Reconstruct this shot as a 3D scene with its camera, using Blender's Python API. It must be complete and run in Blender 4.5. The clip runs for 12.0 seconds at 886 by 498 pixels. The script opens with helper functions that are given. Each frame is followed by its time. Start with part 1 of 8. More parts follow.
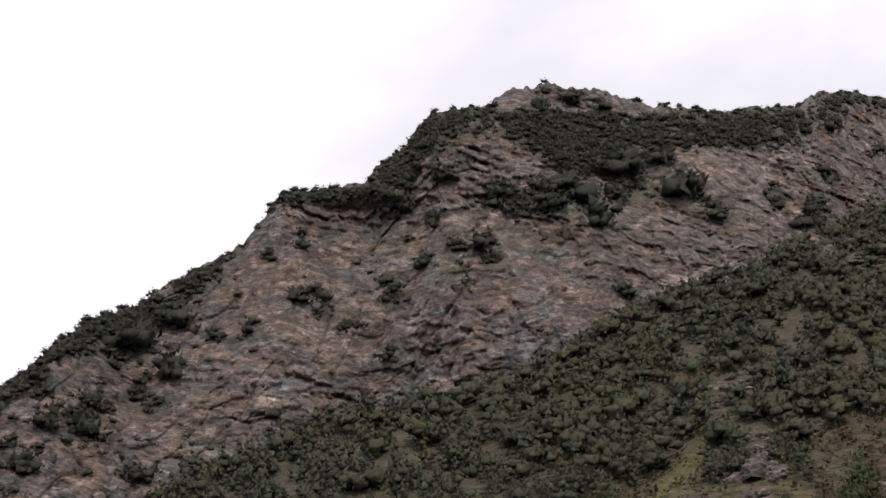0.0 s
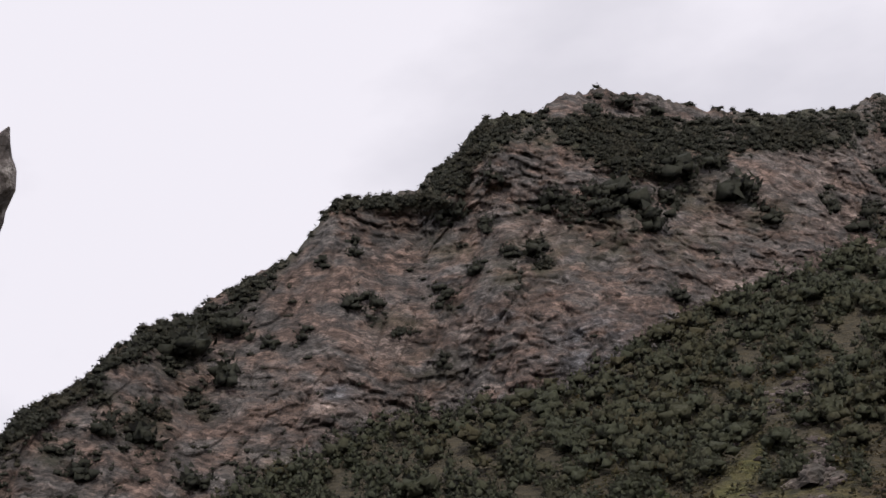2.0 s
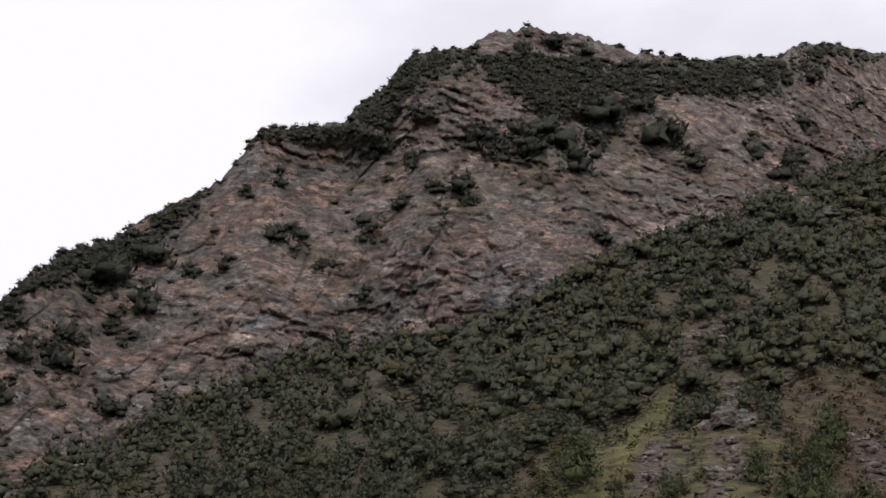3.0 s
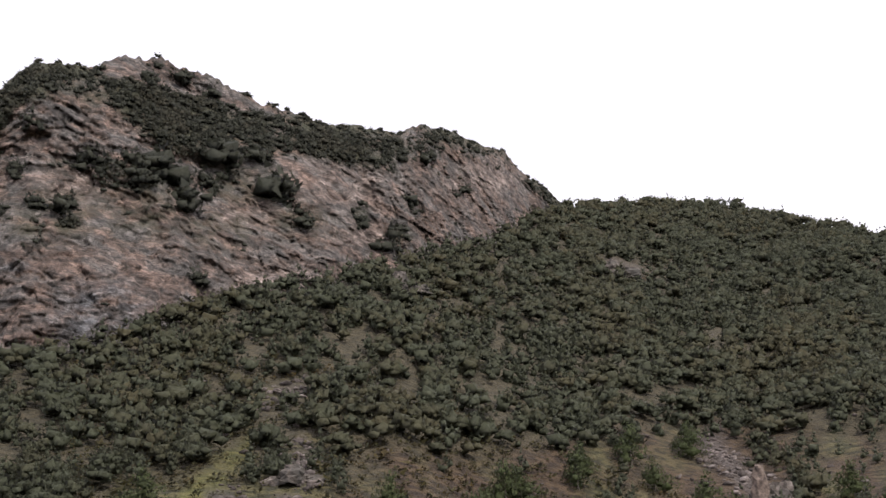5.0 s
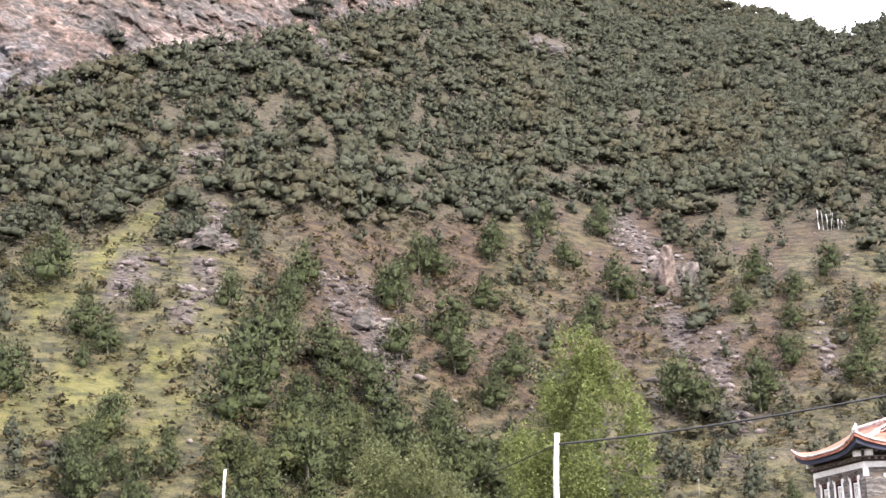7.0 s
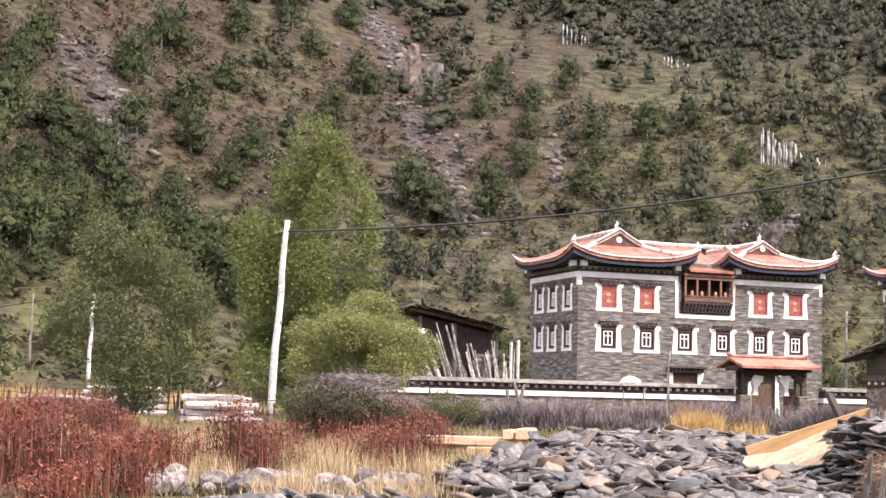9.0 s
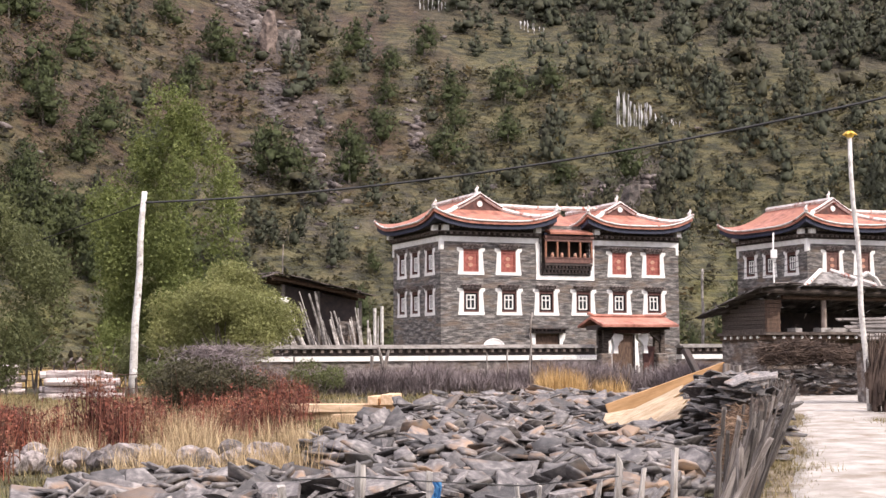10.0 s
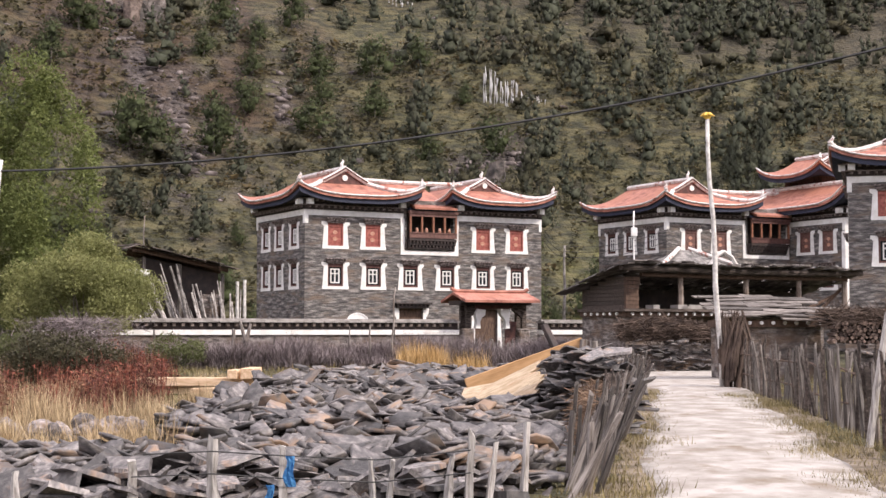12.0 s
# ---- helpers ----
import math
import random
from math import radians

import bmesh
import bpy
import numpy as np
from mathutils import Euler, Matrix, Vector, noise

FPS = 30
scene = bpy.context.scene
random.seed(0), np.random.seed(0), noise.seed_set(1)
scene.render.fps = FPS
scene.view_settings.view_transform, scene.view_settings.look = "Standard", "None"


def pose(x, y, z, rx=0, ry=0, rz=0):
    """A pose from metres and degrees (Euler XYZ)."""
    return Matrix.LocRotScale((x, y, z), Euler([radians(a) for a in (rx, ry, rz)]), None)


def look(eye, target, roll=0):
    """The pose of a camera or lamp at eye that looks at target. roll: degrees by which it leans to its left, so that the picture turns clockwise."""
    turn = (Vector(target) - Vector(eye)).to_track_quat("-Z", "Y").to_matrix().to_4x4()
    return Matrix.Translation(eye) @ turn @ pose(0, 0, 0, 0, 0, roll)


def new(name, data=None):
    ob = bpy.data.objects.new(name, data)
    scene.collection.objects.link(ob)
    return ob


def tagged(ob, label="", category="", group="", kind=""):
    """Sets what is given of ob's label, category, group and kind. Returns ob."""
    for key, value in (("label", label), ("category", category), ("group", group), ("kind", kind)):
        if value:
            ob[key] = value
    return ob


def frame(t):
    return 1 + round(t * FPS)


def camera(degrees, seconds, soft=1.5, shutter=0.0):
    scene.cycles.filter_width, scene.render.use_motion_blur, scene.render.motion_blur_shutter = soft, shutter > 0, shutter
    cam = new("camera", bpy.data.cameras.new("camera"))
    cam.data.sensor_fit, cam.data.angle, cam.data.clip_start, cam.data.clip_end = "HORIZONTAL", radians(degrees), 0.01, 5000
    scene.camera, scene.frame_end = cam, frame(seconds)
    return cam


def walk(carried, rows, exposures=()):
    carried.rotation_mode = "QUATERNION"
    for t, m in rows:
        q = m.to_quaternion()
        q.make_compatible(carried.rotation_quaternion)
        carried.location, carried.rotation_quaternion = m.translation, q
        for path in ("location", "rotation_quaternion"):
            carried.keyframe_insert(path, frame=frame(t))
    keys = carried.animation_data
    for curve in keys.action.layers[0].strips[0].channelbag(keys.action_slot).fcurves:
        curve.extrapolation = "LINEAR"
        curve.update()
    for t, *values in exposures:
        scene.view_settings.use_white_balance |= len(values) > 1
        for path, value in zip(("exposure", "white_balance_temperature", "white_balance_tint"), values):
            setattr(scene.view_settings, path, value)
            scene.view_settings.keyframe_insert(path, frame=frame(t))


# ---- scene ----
cam = camera(33.86, 12.0, soft=1.5)

EYE_Z = 1.6
# seconds, bearing, elevation and roll in degrees (bearing 0 looks along +y)
TURNS = (
    (0.0, -41.698, 24.678, -7.159),
    (0.5, -41.908, 24.949, -7.167),
    (1.0, -42.325, 25.108, -9.311),
    (1.5, -42.224, 24.817, -7.95),
    (2.0, -43.942, 25.191, -6.638),
    (2.5, -45.103, 24.109, -6.299),
    (3.0, -41.023, 22.307, -5.954),
    (3.5, -36.549, 22.127, -5.959),
    (3.7, -34.207, 22.566, -5.368),
    (5.3, -22.789, 22.511, -3.035),
    (5.5, -22.19, 22.007, -2.677),
    (6.0, -21.465, 19.189, -2.229),
    (6.5, -21.883, 16.735, -2.013),
    (7.0, -21.054, 13.848, -2.022),
    (7.2, -20.343, 12.483, -2.453),
    (8.8, -12.22, 5.819, 1.005),
    (9.0, -10.719, 5.53, 1.517),
    (9.5, -7.237, 4.848, 0.697),
    (10.0, -5.279, 4.263, -0.356),
    (10.5, -2.951, 3.778, -0.718),
    (11.0, -1.846, 3.419, -0.105),
    (11.5, -0.699, 3.417, -0.802),
    (12.0, 0.0, 3.245, 0.0),
)


def sway(t):
    # the hand drifts a little to the right late in the shot
    return -0.18 + 0.18 * max(0.0, min(1.0, (t - 8.0) / 4.0))


def aim(t, az, el, roll):
    a, e = radians(az), radians(el)
    eye = Vector((sway(t), 0.0, EYE_Z))
    way = Vector((math.sin(a) * math.cos(e), math.cos(a) * math.cos(e), math.sin(e)))
    return look(eye, eye + way * 50, roll)


EXPOSURES = ((0.0, -0.6, 6500, 10), (0.5, -0.63, 6500, 10), (1.0, -0.83, 6450, 12), (1.5, -0.68, 6500, 11), (2.1, -0.92, 6450, 11), (3.05, -0.66, 6450, 10), (3.5, 0.34, 6450, 10), (5.4, -0.3, 6450, 10), (6.0, 0.05, 6450, 10), (6.5, 0.9, 6300, 11), (7.1, 1.27, 6350, 13), (8.8, 0.88, 6600, 15), (10.0, 0.4, 6600, 15), (12.0, 0.24, 6550, 15))
walk(cam, [(row[0], aim(*row)) for row in TURNS], EXPOSURES)

# ---- sky and sun ----
SUN_AZ, SUN_EL = 119.0, 46.0
world = bpy.data.worlds.new("sky")
scene.world = world
world.use_nodes = True
wn, wl = world.node_tree.nodes, world.node_tree.links
wn.clear()
w_out = wn.new("ShaderNodeOutputWorld")
w_bg = wn.new("ShaderNodeBackground")
w_sky = wn.new("ShaderNodeTexSky")
w_sky.sky_type = "NISHITA"
w_sky.sun_disc = False
w_sky.sun_elevation = radians(SUN_EL)
w_sky.sun_rotation = radians(SUN_AZ)
w_sky.altitude = 2500
w_gain = wn.new("ShaderNodeMixRGB")
w_gain.blend_type = "MULTIPLY"
w_gain.inputs["Fac"].default_value = 1.0
w_gain.inputs["Color2"].default_value = (0.10, 0.10, 0.10, 1)
w_co = wn.new("ShaderNodeTexCoord")
w_map = wn.new("ShaderNodeMapping")
w_map.inputs["Scale"].default_value = (1.0, 1.0, 2.2)
w_n = wn.new("ShaderNodeTexNoise")
w_n.inputs["Scale"].default_value = 3.2
w_n.inputs["Detail"].default_value = 7
w_n.inputs["Roughness"].default_value = 0.5
w_ramp = wn.new("ShaderNodeValToRGB")
w_ramp.color_ramp.elements[0].position = 0.34
w_ramp.color_ramp.elements[0].color = (0.8, 0.8, 0.8, 1)
w_ramp.color_ramp.elements[1].position = 0.52
w_ramp.color_ramp.elements[1].color = (1, 1, 1, 1)
w_mix = wn.new("ShaderNodeMixRGB")
w_mix.inputs["Color2"].default_value = (1.65, 1.6, 1.72, 1)
wl.new(w_co.outputs["Generated"], w_map.inputs["Vector"])
wl.new(w_map.outputs["Vector"], w_n.inputs["Vector"])
wl.new(w_n.outputs["Fac"], w_ramp.inputs["Fac"])
wl.new(w_sky.outputs["Color"], w_gain.inputs["Color1"])
wl.new(w_gain.outputs["Color"], w_mix.inputs["Color1"])
wl.new(w_ramp.outputs["Color"], w_mix.inputs["Fac"])
wl.new(w_mix.outputs["Color"], w_bg.inputs["Color"])
w_bg.inputs["Strength"].default_value = 1.0
wl.new(w_bg.outputs["Background"], w_out.inputs["Surface"])

sun = new("sun", bpy.data.lights.new("sun", "SUN"))
sun.data.energy = 3.6
sun.data.angle = radians(1.0)
sun.data.color = (1.0, 0.92, 0.8)
sa, se = radians(SUN_AZ), radians(SUN_EL)
sun.matrix_world = look((0, 0, 60), Vector((0, 0, 60)) - Vector((math.sin(sa) * math.cos(se), math.cos(sa) * math.cos(se), math.sin(se))))


# ---- materials ----
def material(name, stops, scale=1.0, detail=6.0, rough=0.85, bump=0.3, bump_scale=None, stretch=(1, 1, 1), turn=(0, 0, 0),
             second=None, second_scale=0.15, second_at=(0.45, 0.65), per_object=0.0, per_island=0.0, tint="", metal=0.0, bump_dist=0.05):
    """Noise-coloured surface: a ramp of colours at one scale, an optional second ramp colour in patches at a larger one, and bump."""
    m = bpy.data.materials.new(name)
    m.use_nodes = True
    n, l = m.node_tree.nodes, m.node_tree.links
    p = n["Principled BSDF"]
    p.inputs["Roughness"].default_value = rough
    p.inputs["Metallic"].default_value = metal
    co = n.new("ShaderNodeTexCoord")
    mp = n.new("ShaderNodeMapping")
    mp.inputs["Scale"].default_value = stretch
    mp.inputs["Rotation"].default_value = [radians(a) for a in turn]
    l.new(co.outputs["Object"], mp.inputs["Vector"])
    nz = n.new("ShaderNodeTexNoise")
    nz.inputs["Scale"].default_value = scale
    nz.inputs["Detail"].default_value = detail
    nz.inputs["Roughness"].default_value = 0.62
    l.new(mp.outputs["Vector"], nz.inputs["Vector"])
    rp = n.new("ShaderNodeValToRGB")
    el = rp.color_ramp.elements
    for i, c in enumerate(stops):
        pos = 0.37 + 0.26 * i / max(1, len(stops) - 1)
        e = el[i] if i < 2 else el.new(pos)
        e.position, e.color = pos, (*c, 1)
    l.new(nz.outputs["Fac"], rp.inputs["Fac"])
    col = rp.outputs["Color"]
    if second:
        n2 = n.new("ShaderNodeTexNoise")
        n2.inputs["Scale"].default_value = second_scale
        n2.inputs["Detail"].default_value = 5
        n2.inputs["Roughness"].default_value = 0.6
        l.new(mp.outputs["Vector"], n2.inputs["Vector"])
        mr = n.new("ShaderNodeMapRange")
        mr.inputs["From Min"].default_value, mr.inputs["From Max"].default_value = second_at
        l.new(n2.outputs["Fac"], mr.inputs["Value"])
        mx = n.new("ShaderNodeMixRGB")
        mx.inputs["Color2"].default_value = (*second, 1)
        l.new(mr.outputs["Result"], mx.inputs["Fac"])
        l.new(col, mx.inputs["Color1"])
        col = mx.outputs["Color"]
    for amount, source in ((per_object, "obj"), (per_island, "isl"), (0.6 if tint else 0, "att")):
        if amount <= 0:
            continue
        if source == "obj":
            src = n.new("ShaderNodeObjectInfo").outputs["Random"]
        elif source == "isl":
            src = n.new("ShaderNodeNewGeometry").outputs["Random Per Island"]
        else:
            at = n.new("ShaderNodeAttribute")
            at.attribute_name = tint
            src = at.outputs["Fac"]
        hs = n.new("ShaderNodeHueSaturation")
        mv = n.new("ShaderNodeMapRange")
        mv.inputs["To Min"].default_value, mv.inputs["To Max"].default_value = 1 - amount, 1 + amount
        l.new(src, mv.inputs["Value"])
        l.new(mv.outputs["Result"], hs.inputs["Value"])
        l.new(col, hs.inputs["Color"])
        col = hs.outputs["Color"]
    l.new(col, p.inputs["Base Color"])
    if bump:
        bz = n.new("ShaderNodeTexNoise")
        bz.inputs["Scale"].default_value = bump_scale or scale * 3
        bz.inputs["Detail"].default_value = 8
        bz.inputs["Roughness"].default_value = 0.65
        l.new(mp.outputs["Vector"], bz.inputs["Vector"])
        bp = n.new("ShaderNodeBump")
        bp.inputs["Strength"].default_value = bump
        bp.inputs["Distance"].default_value = bump_dist
        l.new(bz.outputs["Fac"], bp.inputs["Height"])
        l.new(bp.outputs["Normal"], p.inputs["Normal"])
    return m


def leafy(name, dark, light, yellow=None, tint="tint", soft=False, mottle=2.2):
    """Foliage: colour varies leaf by leaf and tree by tree, with a little light let through."""
    m = bpy.data.materials.new(name)
    m.use_nodes = True
    n, l = m.node_tree.nodes, m.node_tree.links
    p = n["Principled BSDF"]
    p.inputs["Roughness"].default_value = 0.65
    p.inputs["Specular IOR Level"].default_value = 0.25
    geo = n.new("ShaderNodeNewGeometry")
    mx = n.new("ShaderNodeMixRGB")
    mx.inputs["Color1"].default_value, mx.inputs["Color2"].default_value = (*dark, 1), (*light, 1)
    l.new(geo.outputs["Random Per Island"], mx.inputs["Fac"])
    at = n.new("ShaderNodeAttribute")
    at.attribute_name = tint
    rp = n.new("ShaderNodeMixRGB")
    rp.inputs["Color2"].default_value = (*(yellow or light), 1)
    mr = n.new("ShaderNodeMapRange")
    mr.inputs["From Min"].default_value = 0.45
    mr.inputs["From Max"].default_value = 1.0
    mr.inputs["To Max"].default_value = 0.75
    l.new(at.outputs["Fac"], mr.inputs["Value"])
    l.new(mr.outputs["Result"], rp.inputs["Fac"])
    l.new(mx.outputs["Color"], rp.inputs["Color1"])
    # sprays of lighter and darker leaves
    nz = n.new("ShaderNodeTexNoise")
    nz.inputs["Scale"].default_value, nz.inputs["Detail"].default_value, nz.inputs["Roughness"].default_value = mottle, 4, 0.6
    l.new(geo.outputs["Position"], nz.inputs["Vector"])
    mv = n.new("ShaderNodeMapRange")
    mv.inputs["From Min"].default_value, mv.inputs["From Max"].default_value = 0.35, 0.65
    mv.inputs["To Min"].default_value, mv.inputs["To Max"].default_value = 0.8, 1.2
    l.new(nz.outputs["Fac"], mv.inputs["Value"])
    hs = n.new("ShaderNodeHueSaturation")
    l.new(mv.outputs["Result"], hs.inputs["Value"])
    l.new(rp.outputs["Color"], hs.inputs["Color"])
    l.new(hs.outputs["Color"], p.inputs["Base Color"])
    tr = n.new("ShaderNodeBsdfTranslucent")
    l.new(hs.outputs["Color"], tr.inputs["Color"])
    if soft:
        # leaves shade by the roundness of the crown they belong to
        nm = n.new("ShaderNodeAttribute")
        nm.attribute_name = "leaf_normal"
        vt = n.new("ShaderNodeVectorTransform")
        vt.vector_type, vt.convert_from, vt.convert_to = "NORMAL", "OBJECT", "WORLD"
        l.new(nm.outputs["Vector"], vt.inputs["Vector"])
        l.new(vt.outputs["Vector"], p.inputs["Normal"])
        l.new(vt.outputs["Vector"], tr.inputs["Normal"])
    ms = n.new("ShaderNodeMixShader")
    ms.inputs["Fac"].default_value = 0.5 if soft else 0.32
    l.new(p.outputs["BSDF"], ms.inputs[1])
    l.new(tr.outputs["BSDF"], ms.inputs[2])
    l.new(ms.outputs["Shader"], n["Material Output"].inputs["Surface"])
    return m


SLATE_TONES = [(0.05, 0.045, 0.045), (0.1, 0.09, 0.088), (0.19, 0.173, 0.166)]
M_SLATE = material("slate", SLATE_TONES, 9.0, detail=9, rough=0.55, bump=0.35, bump_scale=22, bump_dist=0.02, per_object=0.7, second=(0.2, 0.125, 0.078), second_scale=2.0, second_at=(0.57, 0.7))
M_STONEWALL = material("slate_masonry", [(0.045, 0.042, 0.042), (0.125, 0.116, 0.113), (0.32, 0.295, 0.28)], 1.3, detail=9, rough=0.9, bump=1.0, bump_scale=1.7, stretch=(1.0, 1.0, 4.6), bump_dist=0.12, second=(0.17, 0.13, 0.105), second_scale=0.5, second_at=(0.5, 0.66))
M_WHITE = material("white_limewash", [(0.66, 0.64, 0.62), (0.84, 0.83, 0.82)], 1.5, rough=0.9, bump=0.15)
M_RED = material("red_paint", [(0.2, 0.045, 0.035), (0.36, 0.11, 0.085)], 4.0, rough=0.6, bump=0.1)
# dark wood; on the slate heap's sheet it plays the shade between plates
M_DARKWOOD_GAP = material("dark_wood_and_gap_shade", [(0.018, 0.014, 0.014), (0.05, 0.032, 0.028)], 3.0, rough=0.7, bump=0.2)
M_NAVY = material("navy_soffit_paint", [(0.012, 0.016, 0.035), (0.028, 0.032, 0.06)], 2.0, rough=0.7, bump=0.1)
M_TILE = material("orange_roof_tiles", [(0.19, 0.07, 0.05), (0.33, 0.132, 0.094), (0.44, 0.2, 0.15)], 1.6, rough=0.75, bump=0.6, bump_scale=4, second=(0.33, 0.13, 0.08), second_scale=0.4)
M_GLASS = material("dark_window_glass", [(0.012, 0.014, 0.018), (0.03, 0.035, 0.04)], 1.0, rough=0.15, bump=0)
M_WOOD = material("weathered_grey_wood", [(0.07, 0.058, 0.051), (0.16, 0.14, 0.127), (0.29, 0.262, 0.245)], 3.0, rough=0.9, bump=0.7, stretch=(9, 9, 0.6), per_object=0.55, second=(0.12, 0.085, 0.06), second_scale=0.7, second_at=(0.5, 0.7))
M_BROWNWOOD = material("brown_wood", [(0.06, 0.035, 0.025), (0.13, 0.08, 0.055)], 3.0, rough=0.85, bump=0.4, stretch=(3, 3, 1))
M_FRESH = material("fresh_sawn_timber", [(0.52, 0.34, 0.2), (0.74, 0.55, 0.38)], 2.0, rough=0.7, bump=0.2, stretch=(1, 6, 6))
M_ORANGEBOARD = material("orange_sawn_board", [(0.36, 0.2, 0.085), (0.52, 0.31, 0.15)], 2.0, rough=0.7, bump=0.2, stretch=(1, 6, 6))
M_PALEPOLE = material("peeled_pale_pole", [(0.42, 0.4, 0.38), (0.7, 0.68, 0.66)], 5.0, rough=0.85, bump=0.3, second=(0.12, 0.1, 0.09), second_scale=3.0, second_at=(0.58, 0.68))
M_CLOTH = material("white_prayer_cloth", [(0.65, 0.65, 0.66), (0.8, 0.8, 0.8)], 2.0, rough=0.9, bump=0)
M_PATH = material("pale_dirt", [(0.24, 0.212, 0.187), (0.32, 0.293, 0.268), (0.41, 0.381, 0.358)], 1.6, detail=12, rough=0.95, bump=0.15, bump_scale=40, stretch=(1.2, 0.8, 1), bump_dist=0.015, second=(0.19, 0.15, 0.11), second_scale=1.2, second_at=(0.54, 0.68))
M_FOREST = leafy("mountain_foliage", (0.08, 0.089, 0.059), (0.098, 0.107, 0.069), (0.112, 0.096, 0.053), soft=True, mottle=1.6)
M_SHRUB = leafy("cliff_shrub_foliage", (0.055, 0.059, 0.047), (0.072, 0.076, 0.058), (0.09, 0.082, 0.058), soft=True, mottle=1.2)
M_BARK = material("grey_bark", [(0.09, 0.075, 0.06), (0.2, 0.18, 0.15)], 3.0, rough=0.95, bump=0.5)


# ---- mesh helpers ----
def np_mesh(name, verts, tris, mat, tint=None, smooth=False):
    me = bpy.data.meshes.new(name)
    verts = np.asarray(verts, dtype=np.float32)
    tris = np.asarray(tris, dtype=np.int32)
    k = tris.shape[1]
    me.vertices.add(len(verts))
    me.vertices.foreach_set("co", verts.ravel())
    me.loops.add(len(tris) * k)
    me.loops.foreach_set("vertex_index", tris.ravel())
    me.polygons.add(len(tris))
    me.polygons.foreach_set("loop_start", np.arange(0, len(tris) * k, k, dtype=np.int32))
    me.polygons.foreach_set("loop_total", np.full(len(tris), k, dtype=np.int32))
    if smooth:
        me.polygons.foreach_set("use_smooth", np.ones(len(tris), dtype=bool))
    if tint is not None:
        at = me.attributes.new("tint", "FLOAT", "POINT")
        at.data.foreach_set("value", np.asarray(tint, dtype=np.float32))
    me.update(calc_edges=True)
    if mat:
        me.materials.append(mat)
    return me


def part(name, bm, mat, parent, label="", smooth=False):
    me = bpy.data.meshes.new(name)
    if smooth:
        for f in bm.faces:
            f.smooth = True
    bm.normal_update()
    bm.to_mesh(me)
    bm.free()
    if mat:
        me.materials.append(mat)
    ob = new(name, me)
    if parent:
        ob.parent = parent
    if label:
        ob["label"] = label
    return ob


def thing(name, m=None, label="", category="", group="", kind=""):
    ob = new(name)
    if m is not None:
        ob.matrix_basis = m
    return tagged(ob, label, category, group, kind)


def box(bm, x0, x1, y0, y1, z0, z1, m=None, bevel=0.0):
    vs = [bm.verts.new((x, y, z)) for z in (z0, z1) for y in (y0, y1) for x in (x0, x1)]
    fs = [bm.faces.new([vs[i] for i in q]) for q in ((0, 2, 3, 1), (4, 5, 7, 6), (0, 1, 5, 4), (2, 6, 7, 3), (0, 4, 6, 2), (1, 3, 7, 5))]
    if bevel:
        es = list({e for f in fs for e in f.edges})
        r = bmesh.ops.bevel(bm, geom=es, offset=bevel, segments=1, affect="EDGES")
        vs = list({v for f in r["faces"] for v in f.verts} | {v for v in vs if v.is_valid})
    if m is not None:
        bmesh.ops.transform(bm, matrix=m, verts=vs)
    return vs


def prism(bm, outline, y0, y1):
    """An outline in x and z, pushed from y0 to y1."""
    a = [bm.verts.new((x, y0, z)) for x, z in outline]
    b = [bm.verts.new((x, y1, z)) for x, z in outline]
    n = len(outline)
    bm.faces.new(a)
    bm.faces.new(b[::-1])
    for i in range(n):
        j = (i + 1) % n
        bm.faces.new((a[j], a[i], b[i], b[j]))


def tube(bm, pts, radii, sides=6, cap=True):
    """A tapered stick through the points."""
    rings = []
    pts = [Vector(p) for p in pts]
    if not hasattr(radii, "__len__"):
        radii = [radii] * len(pts)
    for i, p in enumerate(pts):
        d = (pts[min(i + 1, len(pts) - 1)] - pts[max(i - 1, 0)]).normalized()
        u = d.orthogonal().normalized() if abs(d.z) > 0.9 else d.cross(Vector((0, 0, 1))).normalized()
        v = d.cross(u)
        rings.append([bm.verts.new(p + (u * math.cos(a) + v * math.sin(a)) * radii[i]) for a in (2 * math.pi * k / sides for k in range(sides))])
    for r0, r1 in zip(rings, rings[1:]):
        for k in range(sides):
            bm.faces.new((r0[k], r0[(k + 1) % sides], r1[(k + 1) % sides], r1[k]))
    if cap:
        bm.faces.new(rings[0][::-1])
        bm.faces.new(rings[-1])


def tri_noise(p, seed=0.0):
    """Cheap smooth noise on arrays of points: a sum of turned sine waves, about -1 to 1."""
    rng = np.random.RandomState(int(seed * 7 + 11))
    out = np.zeros(len(p))
    for _ in range(7):
        k = rng.normal(size=3)
        k *= rng.uniform(0.7, 1.5) / np.linalg.norm(k)
        q = rng.normal(size=3)
        q *= rng.uniform(0.5, 1.1) / np.linalg.norm(q)
        out += np.sin(p @ k * 2.2 + rng.uniform(0, 6.3) + 1.3 * np.sin(p @ q * 1.9 + rng.uniform(0, 6.3)))
    return out / 3.7


def cell_noise(p, seed):
    """A random level, -1 to 1, for each block of a unit lattice."""
    i = np.floor(p).astype(np.int64)
    h = (i[:, 0] * 73856093) ^ (i[:, 1] * 19349663) ^ (i[:, 2] * 83492791) ^ (seed * 2654435761)
    h = (h & 0xFFFFFF) * 1103515245 + 12345
    h = (h ^ (h >> 13)) & 0x7FFFFFFF
    h = (h * 48271) % 0x7FFFFFFF
    return h / 0x7FFFFFFF * 2.0 - 1.0


